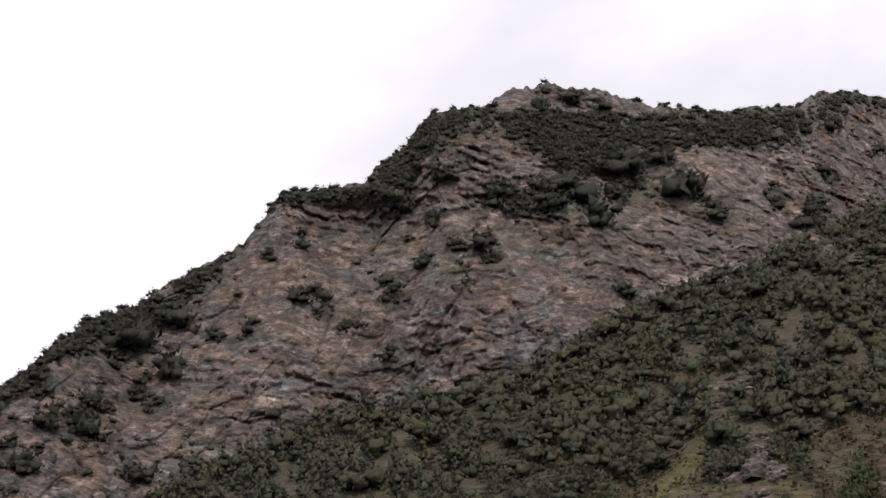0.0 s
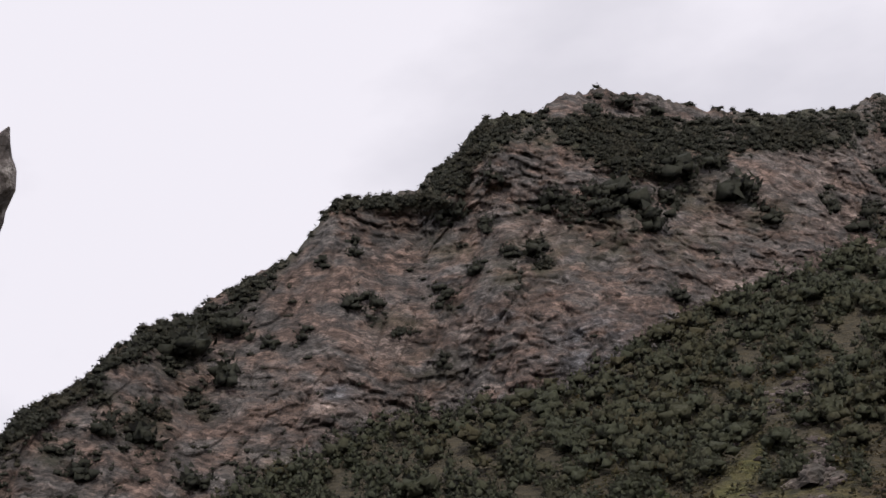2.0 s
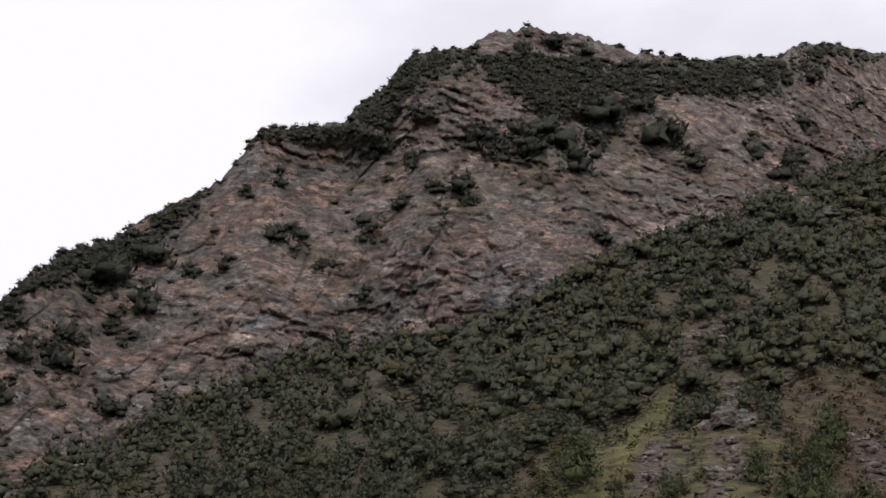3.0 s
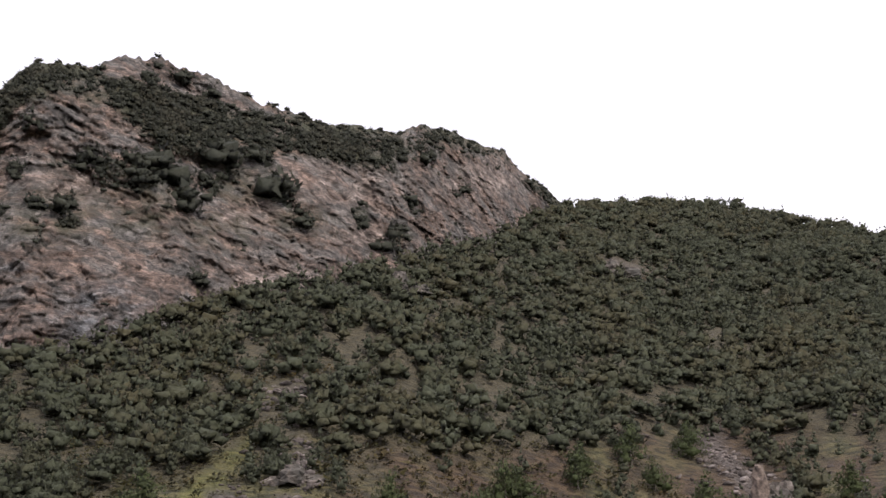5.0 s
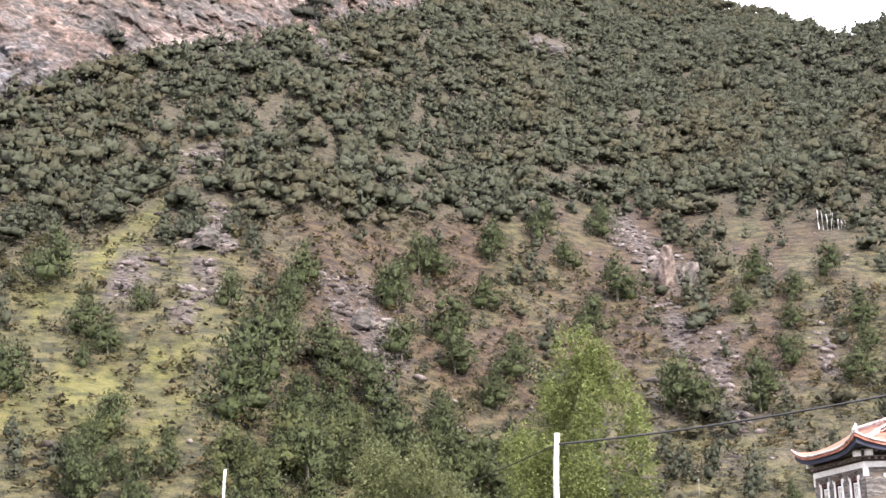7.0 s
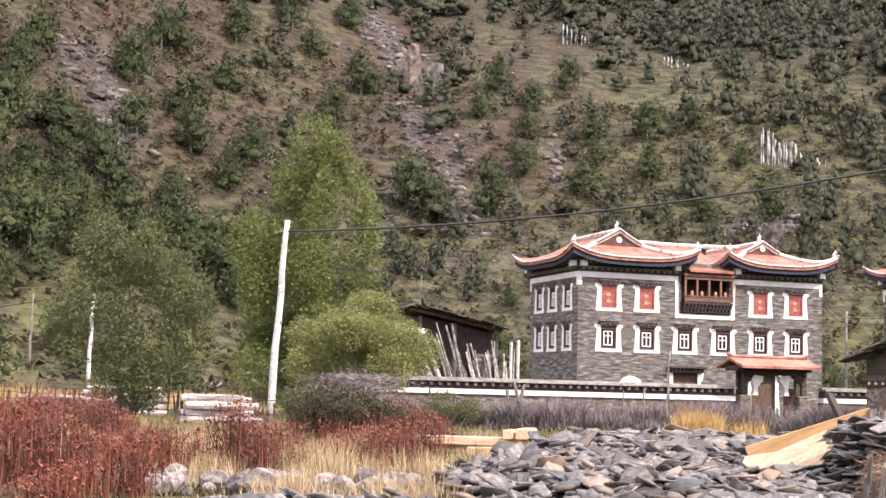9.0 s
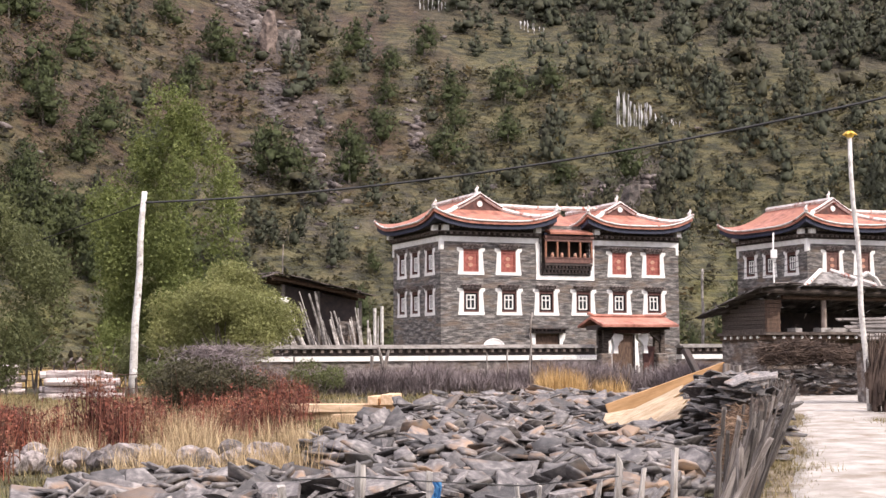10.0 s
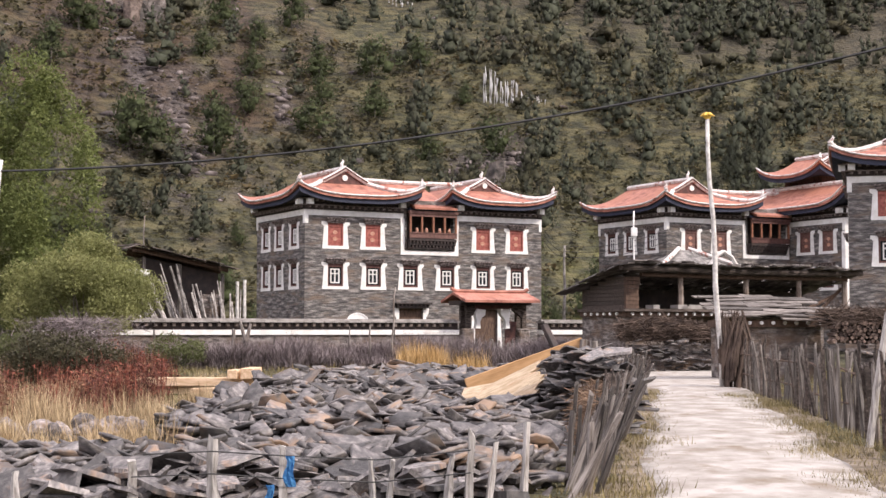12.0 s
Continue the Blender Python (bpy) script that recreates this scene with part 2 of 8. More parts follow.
def fbm(p, octaves=4, gain=0.5, seed=0.0):
    out, a = np.zeros(len(p)), 1.0
    for i in range(octaves):
        out += a * tri_noise(p * 2.0 ** i, seed + i * 3.1)
        a *= gain
    return out


# ---- the lie of the land, by bearing from the camera ----
# bearing, elevation of the forest's upper edge
EDGE = np.array([(-180, 11), (-80, 11), (-66, 12.0), (-60, 13.2), (-55.3, 15.2), (-52.5, 16.6), (-49.7, 17.3), (-46.3, 18.5), (-43, 18.8), (-38.7, 19.2), (-37, 19.7),
                 (-33.7, 20.8), (-29.6, 21.6), (-26.8, 22.2), (-24.7, 22.8), (-21.7, 23.2), (-20, 23.8), (-18.8, 24.2), (-14.4, 23.9), (-11.4, 23.4),
                 (-10, 22.9), (-7.6, 22.0), (-5.9, 21.2), (-4.9, 20.7), (-3, 21.0), (0, 22), (8, 23), (20, 22), (40, 16), (180, 11)])
# bearing, elevation of the mountain's skyline
SKYLINE = np.array([(-72, 16.5), (-66, 18.2), (-63.5, 18.8), (-62.4, 19.0), (-61.7, 19.9), (-60.1, 20.5), (-59, 21.3), (-57.9, 22.3), (-56.6, 23.0), (-54.6, 23.55), (-53.4, 24.3), (-51.5, 25.0),
                    (-50.3, 25.6), (-49.5, 26.5), (-48.6, 27.5), (-46.9, 27.5), (-44.9, 27.6), (-44.2, 28.2), (-42.9, 28.85), (-42.1, 29.55), (-41.5, 30.05), (-39.6, 30.0), (-37.7, 30.45), (-36.1, 30.6),
                    (-35, 30.15), (-33.8, 29.85), (-32.9, 29.4), (-30.8, 28.55), (-29.1, 28.2), (-27.4, 27.9), (-25.6, 27.55), (-24.3, 27.75), (-22.5, 27.25), (-21, 26.4), (-19.8, 25.35), (-18.8, 24.4), (-17.5, 22.5), (-16, 20)])
# bearing, elevation at which the bare cliff gives way to the shrubby shoulder
SHOULDER = np.array([(-72, 15.6), (-63, 18.0), (-58, 21.4), (-54, 22.6), (-51, 24.8), (-48.6, 27.2), (-43.3, 26.7), (-42.1, 28.4), (-40, 29.1), (-37.8, 28.2), (-35.6, 27.0), (-33.4, 26.6),
                     (-31.1, 27.0), (-29.5, 26.9), (-27.6, 26.5), (-25.8, 26.0), (-24.9, 26.7), (-23.7, 26.9), (-20.9, 26.0), (-19.2, 24.4), (-16, 20)])
TOE = np.array([(-180, 150), (-75, 110), (-60, 100), (-40, 88), (-30, 88), (-22, 100), (-14, 112), (0, 116), (10, 122), (25, 130), (60, 150), (180, 150)])


def along(table, az):
    return np.interp(az, table[:, 0], table[:, 1])


def slope_height(az, r):
    u = np.maximum(0, r - along(TOE, az))
    grade = np.interp(az, (-26, -12), (0.80, 0.62))
    return grade * (np.sqrt(u * u + 45.0 ** 2) - 45.0)


def edge_range(az):
    """How far off the forest slope reaches its upper edge, by bearing."""
    lo, hi = np.full(np.shape(az), 60.0), np.full(np.shape(az), 1200.0)
    t = np.tan(np.radians(along(EDGE, az)))
    for _ in range(40):
        mid = (lo + hi) / 2
        over = slope_height(az, mid) - EYE_Z - mid * t > 0
        hi = np.where(over, mid, hi)
        lo = np.where(over, lo, mid)
    return lo


def land_height(az, r):
    rf = edge_range(az)
    z = slope_height(az, np.minimum(r, rf))
    z = z + np.where(r > rf, -0.25 * (r - rf), 0.0)
    z = np.maximum(z, -2.0 + 0 * z)
    x, y = r * np.sin(np.radians(az)), r * np.cos(np.radians(az))
    amount = np.clip((r - along(TOE, az)) / 60.0, 0, 1) * np.where(r > rf - 30, 0.35, 1.0)
    p = np.stack([x / 26.0, y / 26.0, 0 * x], 1)
    q = np.stack([x / 7.0, y / 7.0, 0 * x], 1)
    near = np.clip((r - 8) / 30.0, 0, 1) * 0.05
    return z + amount * (1.8 * fbm(p, 3, 0.5, 5) + 0.35 * tri_noise(q, 9)) + near * tri_noise(q, 4)


def polar(az, r, z):
    a = np.radians(az)
    return np.stack([r * np.sin(a), r * np.cos(a), z], 1)


def sheet_faces(rows, cols):
    i = np.arange((rows - 1) * (cols - 1))
    a = (i // (cols - 1)) * cols + i % (cols - 1)
    return np.stack([a, a + 1, a + cols + 1, a + cols], 1)


M_NEARTREE = leafy("lit_slope_tree_foliage", (0.082, 0.103, 0.043), (0.104, 0.126, 0.054), (0.155, 0.16, 0.055), soft=True, mottle=2.6)


# ---- ground ----
def ground_material():
    m = bpy.data.materials.new("valley_and_slope_ground")
    m.use_nodes = True
    n, l = m.node_tree.nodes, m.node_tree.links
    p = n["Principled BSDF"]
    p.inputs["Roughness"].default_value = 0.95
    geo = n.new("ShaderNodeNewGeometry")
    # tread lines run level along the slope
    mp = n.new("ShaderNodeMapping")
    mp.inputs["Scale"].default_value = (0.8, 0.8, 2.0)
    l.new(geo.outputs["Position"], mp.inputs["Vector"])

    def noise_ramp(scale, detail, stops):
        z = n.new("ShaderNodeTexNoise")
        z.inputs["Scale"].default_value, z.inputs["Detail"].default_value = scale, detail
        z.inputs["Roughness"].default_value = 0.65
        l.new(mp.outputs["Vector"], z.inputs["Vector"])
        r = n.new("ShaderNodeValToRGB")
        for i, (pos, c) in enumerate(stops):
            e = r.color_ramp.elements[i] if i < 2 else r.color_ramp.elements.new(pos)
            e.position, e.color = pos, (*c, 1)
        l.new(z.outputs["Fac"], r.inputs["Fac"])
        return r.outputs["Color"]

    def mix(a, b, f):
        x = n.new("ShaderNodeMixRGB")
        l.new(a, x.inputs["Color1"])
        l.new(b, x.inputs["Color2"])
        l.new(f, x.inputs["Fac"])
        return x.outputs["Color"]

    def attribute(name):
        a = n.new("ShaderNodeAttribute")
        a.attribute_name = name
        return a.outputs["Fac"]

    earth = noise_ramp(0.55, 14, ((0.42, (0.022, 0.0132, 0.008)), (0.5, (0.045, 0.028, 0.0155)), (0.58, (0.072, 0.047, 0.027))))
    grass = noise_ramp(0.55, 14, ((0.42, (0.023, 0.023, 0.01)), (0.5, (0.052, 0.049, 0.02)), (0.58, (0.088, 0.077, 0.034))))
    rock = noise_ramp(1.8, 12, ((0.38, (0.020, 0.016, 0.015)), (0.5, (0.061, 0.049, 0.045)), (0.62, (0.122, 0.103, 0.096))))
    col = mix(grass, earth, attribute("brown"))
    meadow = noise_ramp(0.4, 14, ((0.42, (0.036, 0.038, 0.01)), (0.5, (0.08, 0.078, 0.021)), (0.58, (0.115, 0.105, 0.033))))
    col = mix(col, meadow, attribute("meadow"))
    litter = noise_ramp(0.8, 8, ((0.42, (0.034, 0.03, 0.019)), (0.58, (0.07, 0.058, 0.036))))
    col = mix(col, litter, attribute("woods"))
    col = mix(col, rock, attribute("scree"))
    l.new(col, p.inputs["Base Color"])
    bz = n.new("ShaderNodeTexNoise")
    bz.inputs["Scale"].default_value, bz.inputs["Detail"].default_value = 1.5, 10
    l.new(geo.outputs["Position"], bz.inputs["Vector"])
    bp = n.new("ShaderNodeBump")
    bp.inputs["Strength"].default_value, bp.inputs["Distance"].default_value = 0.8, 0.9
    l.new(bz.outputs["Fac"], bp.inputs["Height"])
    l.new(bp.outputs["Normal"], p.inputs["Normal"])
    return m


def capsule(az, el, a0, e0, a1, e1, w):
    """How far a bearing and elevation lie inside a band of that half-width, 0 to 1."""
    dx, dy = a1 - a0, e1 - e0
    t = np.clip(((az - a0) * dx + (el - e0) * dy) / (dx * dx + dy * dy), 0, 1)
    d = np.hypot(az - a0 - t * dx, el - e0 - t * dy)
    return np.clip(1.6 * (1 - d / w), 0, 1)


# bands of bare scree and of open meadow on the slope (bearing and elevation from the camera, half-width)
SCREE = ((-30.2, 15.4, -30.4, 14.0, 1.0), (-30.4, 14.0, -31.4, 11.3, 0.9), (-33.0, 13.6, -34.1, 12.5, 0.8), (-31.9, 17.3, -30.0, 17.7, 0.65), (-25.5, 12.6, -23.6, 9.6, 1.0), (-13.7, 14.1, -12.0, 12.4, 0.9),
         (-12.5, 11.1, -10.3, 8.2, 0.75), (-10.3, 8.2, -9.6, 6.2, 0.65), (-6.7, 9.5, -6.3, 8.4, 0.6), (-10.5, 9.8, -9.7, 9.2, 0.5), (0.5, 6.2, 3.2, 6.6, 0.7), (-17.0, 21.8, -15.5, 21.1, 0.5))
MEADOW = ((-27.5, 0.6, -25.0, 3.4, 1.3), (-24.0, 0.5, -19.5, 1.2, 1.0), (-32.0, 15.7, -35.1, 13.0, 0.75), (-35.1, 13.0, -38.1, 10.8, 1.1), (-31.2, 10.8, -33.5, 9.0, 1.6), (-33.5, 9.0, -37.0, 7.6, 1.8), (-31.5, 7.6, -34.0, 6.2, 1.0),
          (5.0, 0.5, 5.4, 3.0, 1.2))
# bearing, elevation above which the trees close up
DENSE = np.array([(-180, 12), (-66, 7.0), (-43, 8.5), (-39.5, 11.5), (-37, 14.3), (-27, 14.9), (-14, 15.0), (-9, 14.4), (-4, 13.8), (-1.6, 13.1), (1.7, 12.5), (4.0, 12.0), (6.3, 11.4), (10, 10.4), (24, 10), (180, 10)])


def cover(az, el, bands):
    out = np.zeros(len(az))
    for b in bands:
        out = np.maximum(out, capsule(az, el, *b))
    return out


G_AZ = np.concatenate([np.arange(-180, -72, 6.0), np.arange(-72, 27, 0.32), np.arange(27, 180.1, 6.0)])
G_R = np.concatenate([[0.01], np.geomspace(3, 60, 60), np.geomspace(61, 700, 200), np.geomspace(720, 4500, 18)])
g_az, g_r = np.tile(G_AZ, len(G_R)), np.repeat(G_R, len(G_AZ))
g_z = land_height(g_az, g_r)
ground_me = np_mesh("ground", polar(g_az, g_r, g_z), sheet_faces(len(G_R), len(G_AZ))[:, ::-1], ground_material(), smooth=True)
g_el = np.degrees(np.arctan2(g_z - EYE_Z, g_r))
wob = np.stack([g_az / 1.6, g_el / 1.6, 0 * g_az], 1)
w_az, w_el = g_az + 0.5 * fbm(wob, 3, 0.6, 21), g_el + 0.5 * fbm(wob, 3, 0.6, 22)
g_open = np.maximum(cover(w_az, w_el, SCREE), cover(w_az, w_el, MEADOW))
g_woods = np.clip((w_el - along(DENSE, w_az)) / 1.2 + 0.5, 0, 1) * np.clip(1 - 1.3 * g_open, 0, 1)
# brown turf on the stony middle of the slope, olive grass towards the foot and to the east
g_brown = np.clip((-3.0 - w_az) / 5.0, 0, 1) * np.clip((w_az + 30.0) / 4.0, 0, 1) * np.clip((w_el - 6.0) / 3.0, 0, 1)
g_brown = np.clip(g_brown * (0.85 + 0.7 * fbm(wob * 1.5, 3, 0.6, 26)) + np.clip(0.35 * fbm(wob * 2.0, 3, 0.6, 29), 0, 0.5), 0, 1) * np.clip((w_el - 1.5) / 2.0, 0, 1)
g_rocky = np.exp(-(((w_az + 11.0) / 4.5) ** 2 + ((w_el - 7.5) / 3.5) ** 2)) * np.clip(0.15 + 1.1 * fbm(wob * 2.6, 3, 0.6, 27), 0, 0.8)
g_scree = np.maximum(g_rocky, cover(w_az, w_el, SCREE) * np.clip(0.7 + 0.8 * fbm(wob * 2.4, 3, 0.6, 24), 0, 1))
for g_name, g_val in (("scree", g_scree), ("meadow", cover(w_az, w_el, MEADOW) * np.clip(0.6 + 0.7 * fbm(wob * 2.2, 3, 0.6, 30), 0.1, 1)), ("woods", g_woods), ("brown", g_brown)):
    at = ground_me.attributes.new(g_name, "FLOAT", "POINT")
    at.data.foreach_set("value", g_val.astype(np.float32))
ground = tagged(new("ground", ground_me), "grassy valley floor rising into a steep earthy mountain slope", "ground", kind="structure")


# ---- the cliff ----
def cliff_material():
    m = bpy.data.materials.new("banded_cliff_rock")
    m.use_nodes = True
    n, l = m.node_tree.nodes, m.node_tree.links
    p = n["Principled BSDF"]
    p.inputs["Roughness"].default_value = 0.93
    geo = n.new("ShaderNodeNewGeometry")
    mp = n.new("ShaderNodeMapping")
    mp.inputs["Rotation"].default_value = (radians(6), radians(-8), radians(25))
    mp.inputs["Scale"].default_value = (0.16, 0.16, 0.26)
    l.new(geo.outputs["Position"], mp.inputs["Vector"])

    def noise(vec, scale, detail, rough=0.62):
        z = n.new("ShaderNodeTexNoise")
        z.inputs["Scale"].default_value, z.inputs["Detail"].default_value = scale, detail
        z.inputs["Roughness"].default_value = rough
        l.new(vec, z.inputs["Vector"])
        return z.outputs["Fac"]

    def ramp(fac, stops):
        r = n.new("ShaderNodeValToRGB")
        for i, (pos, c) in enumerate(stops):
            e = r.color_ramp.elements[i] if i < 2 else r.color_ramp.elements.new(pos)
            e.position, e.color = pos, (*c, 1)
        l.new(fac, r.inputs["Fac"])
        return r.outputs["Color"]

    def mix(a, b, f):
        x = n.new("ShaderNodeMixRGB")
        l.new(a, x.inputs["Color1"])
        l.new(b, x.inputs["Color2"])
        l.new(f, x.inputs["Fac"])
        return x.outputs["Color"]

    base = ramp(noise(mp.outputs["Vector"], 3.2, 10, 0.7), ((0.36, (0.038, 0.035, 0.035)), (0.46, (0.08, 0.073, 0.071)), (0.56, (0.118, 0.107, 0.103)), (0.67, (0.215, 0.195, 0.187))))
    rust = ramp(noise(mp.outputs["Vector"], 2.6, 9, 0.68), ((0.37, (0.05, 0.037, 0.032)), (0.5, (0.115, 0.081, 0.068)), (0.66, (0.22, 0.155, 0.13))))
    f_rust = ramp(noise(mp.outputs["Vector"], 0.8, 5), ((0.42, (0, 0, 0)), (0.58, (1, 1, 1))))
    col = mix(base, rust, f_rust)

    def attribute(name):
        a = n.new("ShaderNodeAttribute")
        a.attribute_name = name
        return a.outputs["Fac"]

    pale = ramp(noise(mp.outputs["Vector"], 2.2, 10, 0.7), ((0.38, (0.07, 0.054, 0.048)), (0.5, (0.165, 0.128, 0.115)), (0.64, (0.34, 0.28, 0.255))))
    blue = ramp(noise(mp.outputs["Vector"], 3.0, 10, 0.7), ((0.38, (0.035, 0.035, 0.04)), (0.5, (0.085, 0.085, 0.094)), (0.64, (0.2, 0.2, 0.21))))
    col = mix(mix(col, pale, attribute("pale")), blue, attribute("blue"))
    # angular facets of their own tone, and dark fissures between them
    wv = n.new("ShaderNodeTexNoise")
    wv.inputs["Scale"].default_value, wv.inputs["Detail"].default_value = 1.6, 4
    l.new(mp.outputs["Vector"], wv.inputs["Vector"])
    wm = n.new("ShaderNodeVectorMath")
    wm.operation = "MULTIPLY_ADD"
    l.new(wv.outputs["Color"], wm.inputs[0])
    wm.inputs[1].default_value = (0.9, 0.9, 0.9)
    l.new(mp.outputs["Vector"], wm.inputs[2])

    def facets(scale, lo, hi):
        v = n.new("ShaderNodeTexVoronoi")
        v.inputs["Scale"].default_value = scale
        l.new(wm.outputs["Vector"], v.inputs["Vector"])
        bw = n.new("ShaderNodeRGBToBW")
        l.new(v.outputs["Color"], bw.inputs["Color"])
        mr = n.new("ShaderNodeMapRange")
        mr.inputs["From Min"].default_value, mr.inputs["From Max"].default_value = 0.2, 0.8
        mr.inputs["To Min"].default_value, mr.inputs["To Max"].default_value = lo, hi
        l.new(bw.outputs["Val"], mr.inputs["Value"])
        return mr.outputs["Result"]

    def times(c, value):
        x = n.new("ShaderNodeVectorMath")
        x.operation = "SCALE"
        l.new(c, x.inputs[0])
        l.new(value, x.inputs["Scale"])
        return x.outputs["Vector"]

    def fissure(scale, width, depth):
        v = n.new("ShaderNodeTexVoronoi")
        v.feature = "DISTANCE_TO_EDGE"
        v.inputs["Scale"].default_value = scale
        l.new(wm.outputs["Vector"], v.inputs["Vector"])
        mr = n.new("ShaderNodeMapRange")
        mr.inputs["From Max"].default_value = width
        mr.inputs["To Min"].default_value = depth
        l.new(v.outputs["Distance"], mr.inputs["Value"])
        return mr.outputs["Result"]

    col = times(times(times(col, facets(1.0, 0.8, 1.3)), facets(3.2, 0.66, 1.42)), facets(8.0, 0.75, 1.35))
    col = times(times(times(col, fissure(1.3, 0.04, 0.5)), fissure(3.6, 0.05, 0.6)), fissure(9.0, 0.08, 0.75))
    green = ramp(noise(geo.outputs["Position"], 0.5, 7), ((0.35, (0.04, 0.042, 0.024)), (0.65, (0.09, 0.085, 0.05))))
    up = n.new("ShaderNodeSeparateXYZ")
    l.new(geo.outputs["Normal"], up.inputs["Vector"])
    add = n.new("ShaderNodeMath")
    add.operation = "MULTIPLY_ADD"
    l.new(noise(geo.outputs["Position"], 0.08, 8, 0.7), add.inputs[0])
    add.inputs[1].default_value = 1.1
    l.new(up.outputs["Z"], add.inputs[2])
    f_green = ramp(add.outputs["Value"], ((1.03, (0, 0, 0)), (1.28, (0.6, 0.6, 0.6))))
    col = mix(col, green, f_green)
    half = n.new("ShaderNodeMath")
    half.operation = "MULTIPLY"
    l.new(attribute("turf"), half.inputs[0])
    half.inputs[1].default_value = 0.45
    col = mix(col, green, half.outputs["Value"])
    veg = n.new("ShaderNodeAttribute")
    veg.attribute_name = "veg"
    dark = ramp(noise(geo.outputs["Position"], 0.7, 8), ((0.35, (0.028, 0.032, 0.02)), (0.65, (0.07, 0.068, 0.042))))
    col = mix(col, dark, veg.outputs["Fac"])
    l.new(col, p.inputs["Base Color"])
    bp = n.new("ShaderNodeBump")
    bp.inputs["Strength"].default_value, bp.inputs["Distance"].default_value = 0.7, 1.2
    l.new(noise(mp.outputs["Vector"], 6.0, 12, 0.72), bp.inputs["Height"])
    l.new(bp.outputs["Normal"], p.inputs["Normal"])
    return m


def summit_bare(az, el):
    """Bare rock of the summit above the shrub band, with a thin fringe left on its crest."""
    line = 29.9 - 0.2 * (az + 39.5)
    inside = np.clip((az + 39.6) / 0.5, 0, 1) * np.clip((-30.6 - az) / 0.8, 0, 1)
    fringe = np.clip((el - along(SKYLINE, az) + 0.22) / 0.1, 0, 1) * np.clip((az + 37.0) / 0.6, 0, 1)
    return np.clip((el - line) / 0.2, 0, 1) * inside * (0.97 - 0.85 * fringe)


C_AZ = np.arange(-71, -15.9, 0.065)
C_ROWS = 205
c_low = along(EDGE, C_AZ) - 2.2
c_top = along(SKYLINE, C_AZ)
c_sh = along(SHOULDER, C_AZ)
q = np.linspace(0, 1, C_ROWS)
c_el = c_low[None, :] + (c_top - c_low)[None, :] * q[:, None]
# jagged skyline
jag = np.stack([C_AZ / 0.5, 0 * C_AZ, 0 * C_AZ], 1)
c_el = c_el + (0.12 * fbm(jag, 4, 0.6, 31))[None, :] * q[:, None] ** 6
c_az = np.repeat(C_AZ[None, :], C_ROWS, 0)
c_pt = np.stack([c_az.ravel() / 3.0, c_el.ravel() / 3.0, 0 * c_az.ravel()], 1)
steep = 1.8 + 0.3 * fbm(c_pt, 4, 0.55, 33).reshape(c_az.shape)
bench = np.clip((c_el - c_sh[None, :]) / 0.5 + 0.5, 0, 1)
bench = bench * (1 - 0.9 * np.clip(1.2 * summit_bare(c_az, c_el - 0.15), 0, 1))
steep = np.clip(steep * (1 - bench) + 1.3 * bench, 1.1, 4.0)
c_r = np.zeros_like(c_el)
c_r[0] = edge_range(C_AZ) + 5 + 4 * tri_noise(np.stack([C_AZ / 4.0, 0 * C_AZ, 0 * C_AZ], 1), 35)
for i in range(1, C_ROWS):
    e0, e1 = np.radians(c_el[i - 1]), np.radians(c_el[i])
    c_r[i] = c_r[i - 1] * (1 + (e1 - e0) / np.cos(e0) ** 2 / np.maximum(steep[i] - np.tan(e0), 0.3))
kern = np.exp(-0.5 * (np.arange(-60, 61) / 24.0) ** 2)
kern /= kern.sum()
for i in range(C_ROWS):
    c_r[i] = np.convolve(np.pad(c_r[i], 60, mode="edge"), kern, mode="valid")
# ribs and gullies, ledges and cracks, all in the depth of the face
P = polar(c_az.ravel(), c_r.ravel(), EYE_Z + (c_r * np.tan(np.radians(c_el))).ravel())
rib = np.stack([P[:, 0] / 34, P[:, 1] / 34, P[:, 2] / 80], 1)
ribs = fbm(rib, 3, 0.5, 41)
face = 1 - bench.ravel() * 0.8
# dipping beds broken into blocks at four sizes
bed = np.array(Euler((radians(6), radians(-7), radians(30))).to_matrix())
B = P @ bed.T
B = B + 1.7 * np.stack([tri_noise(P / 7.0, 61), tri_noise(P / 7.0, 62), 0.7 * tri_noise(P / 7.0, 63)], 1) + 0.5 * np.stack([tri_noise(P / 1.8, 64), tri_noise(P / 1.8, 65), tri_noise(P / 1.8, 66)], 1)
strength = 0.55 + 0.45 * tri_noise(P / 25.0, 67)
blocks = np.zeros(len(P))
for k, (bx, bz, amp) in enumerate(((15.0, 9.0, 1.2), (7.0, 4.0, 0.9), (3.4, 1.8, 0.7), (1.6, 0.9, 0.45))):
    blocks += amp * cell_noise(B / np.array([bx, bx * 0.8, bz]) + 0.37 * k, 5 + k)
joint = np.stack([P[:, 0] / 9.0 - P[:, 2] / 30.0, P[:, 1] / 9.0, P[:, 2] / 26.0], 1)
gully = np.clip(0.3 - np.abs(tri_noise(joint, 47)), 0, 1) * 5.0 + np.clip(0.22 - np.abs(tri_noise(joint * 2.3 + 5, 48)), 0, 1) * 4.0
dr = 4.5 * np.abs(ribs) * face - 3.0 + face * (blocks * strength * 1.0 + gully * 0.9)
fade = np.clip((1 - np.repeat(q, len(C_AZ))) * 14, 0.1, 1)
c_r2 = c_r.ravel() + dr * fade
c_z = EYE_Z + c_r2 * np.tan(np.radians(c_el.ravel()))
c_v = polar(c_az.ravel(), c_r2, c_z)
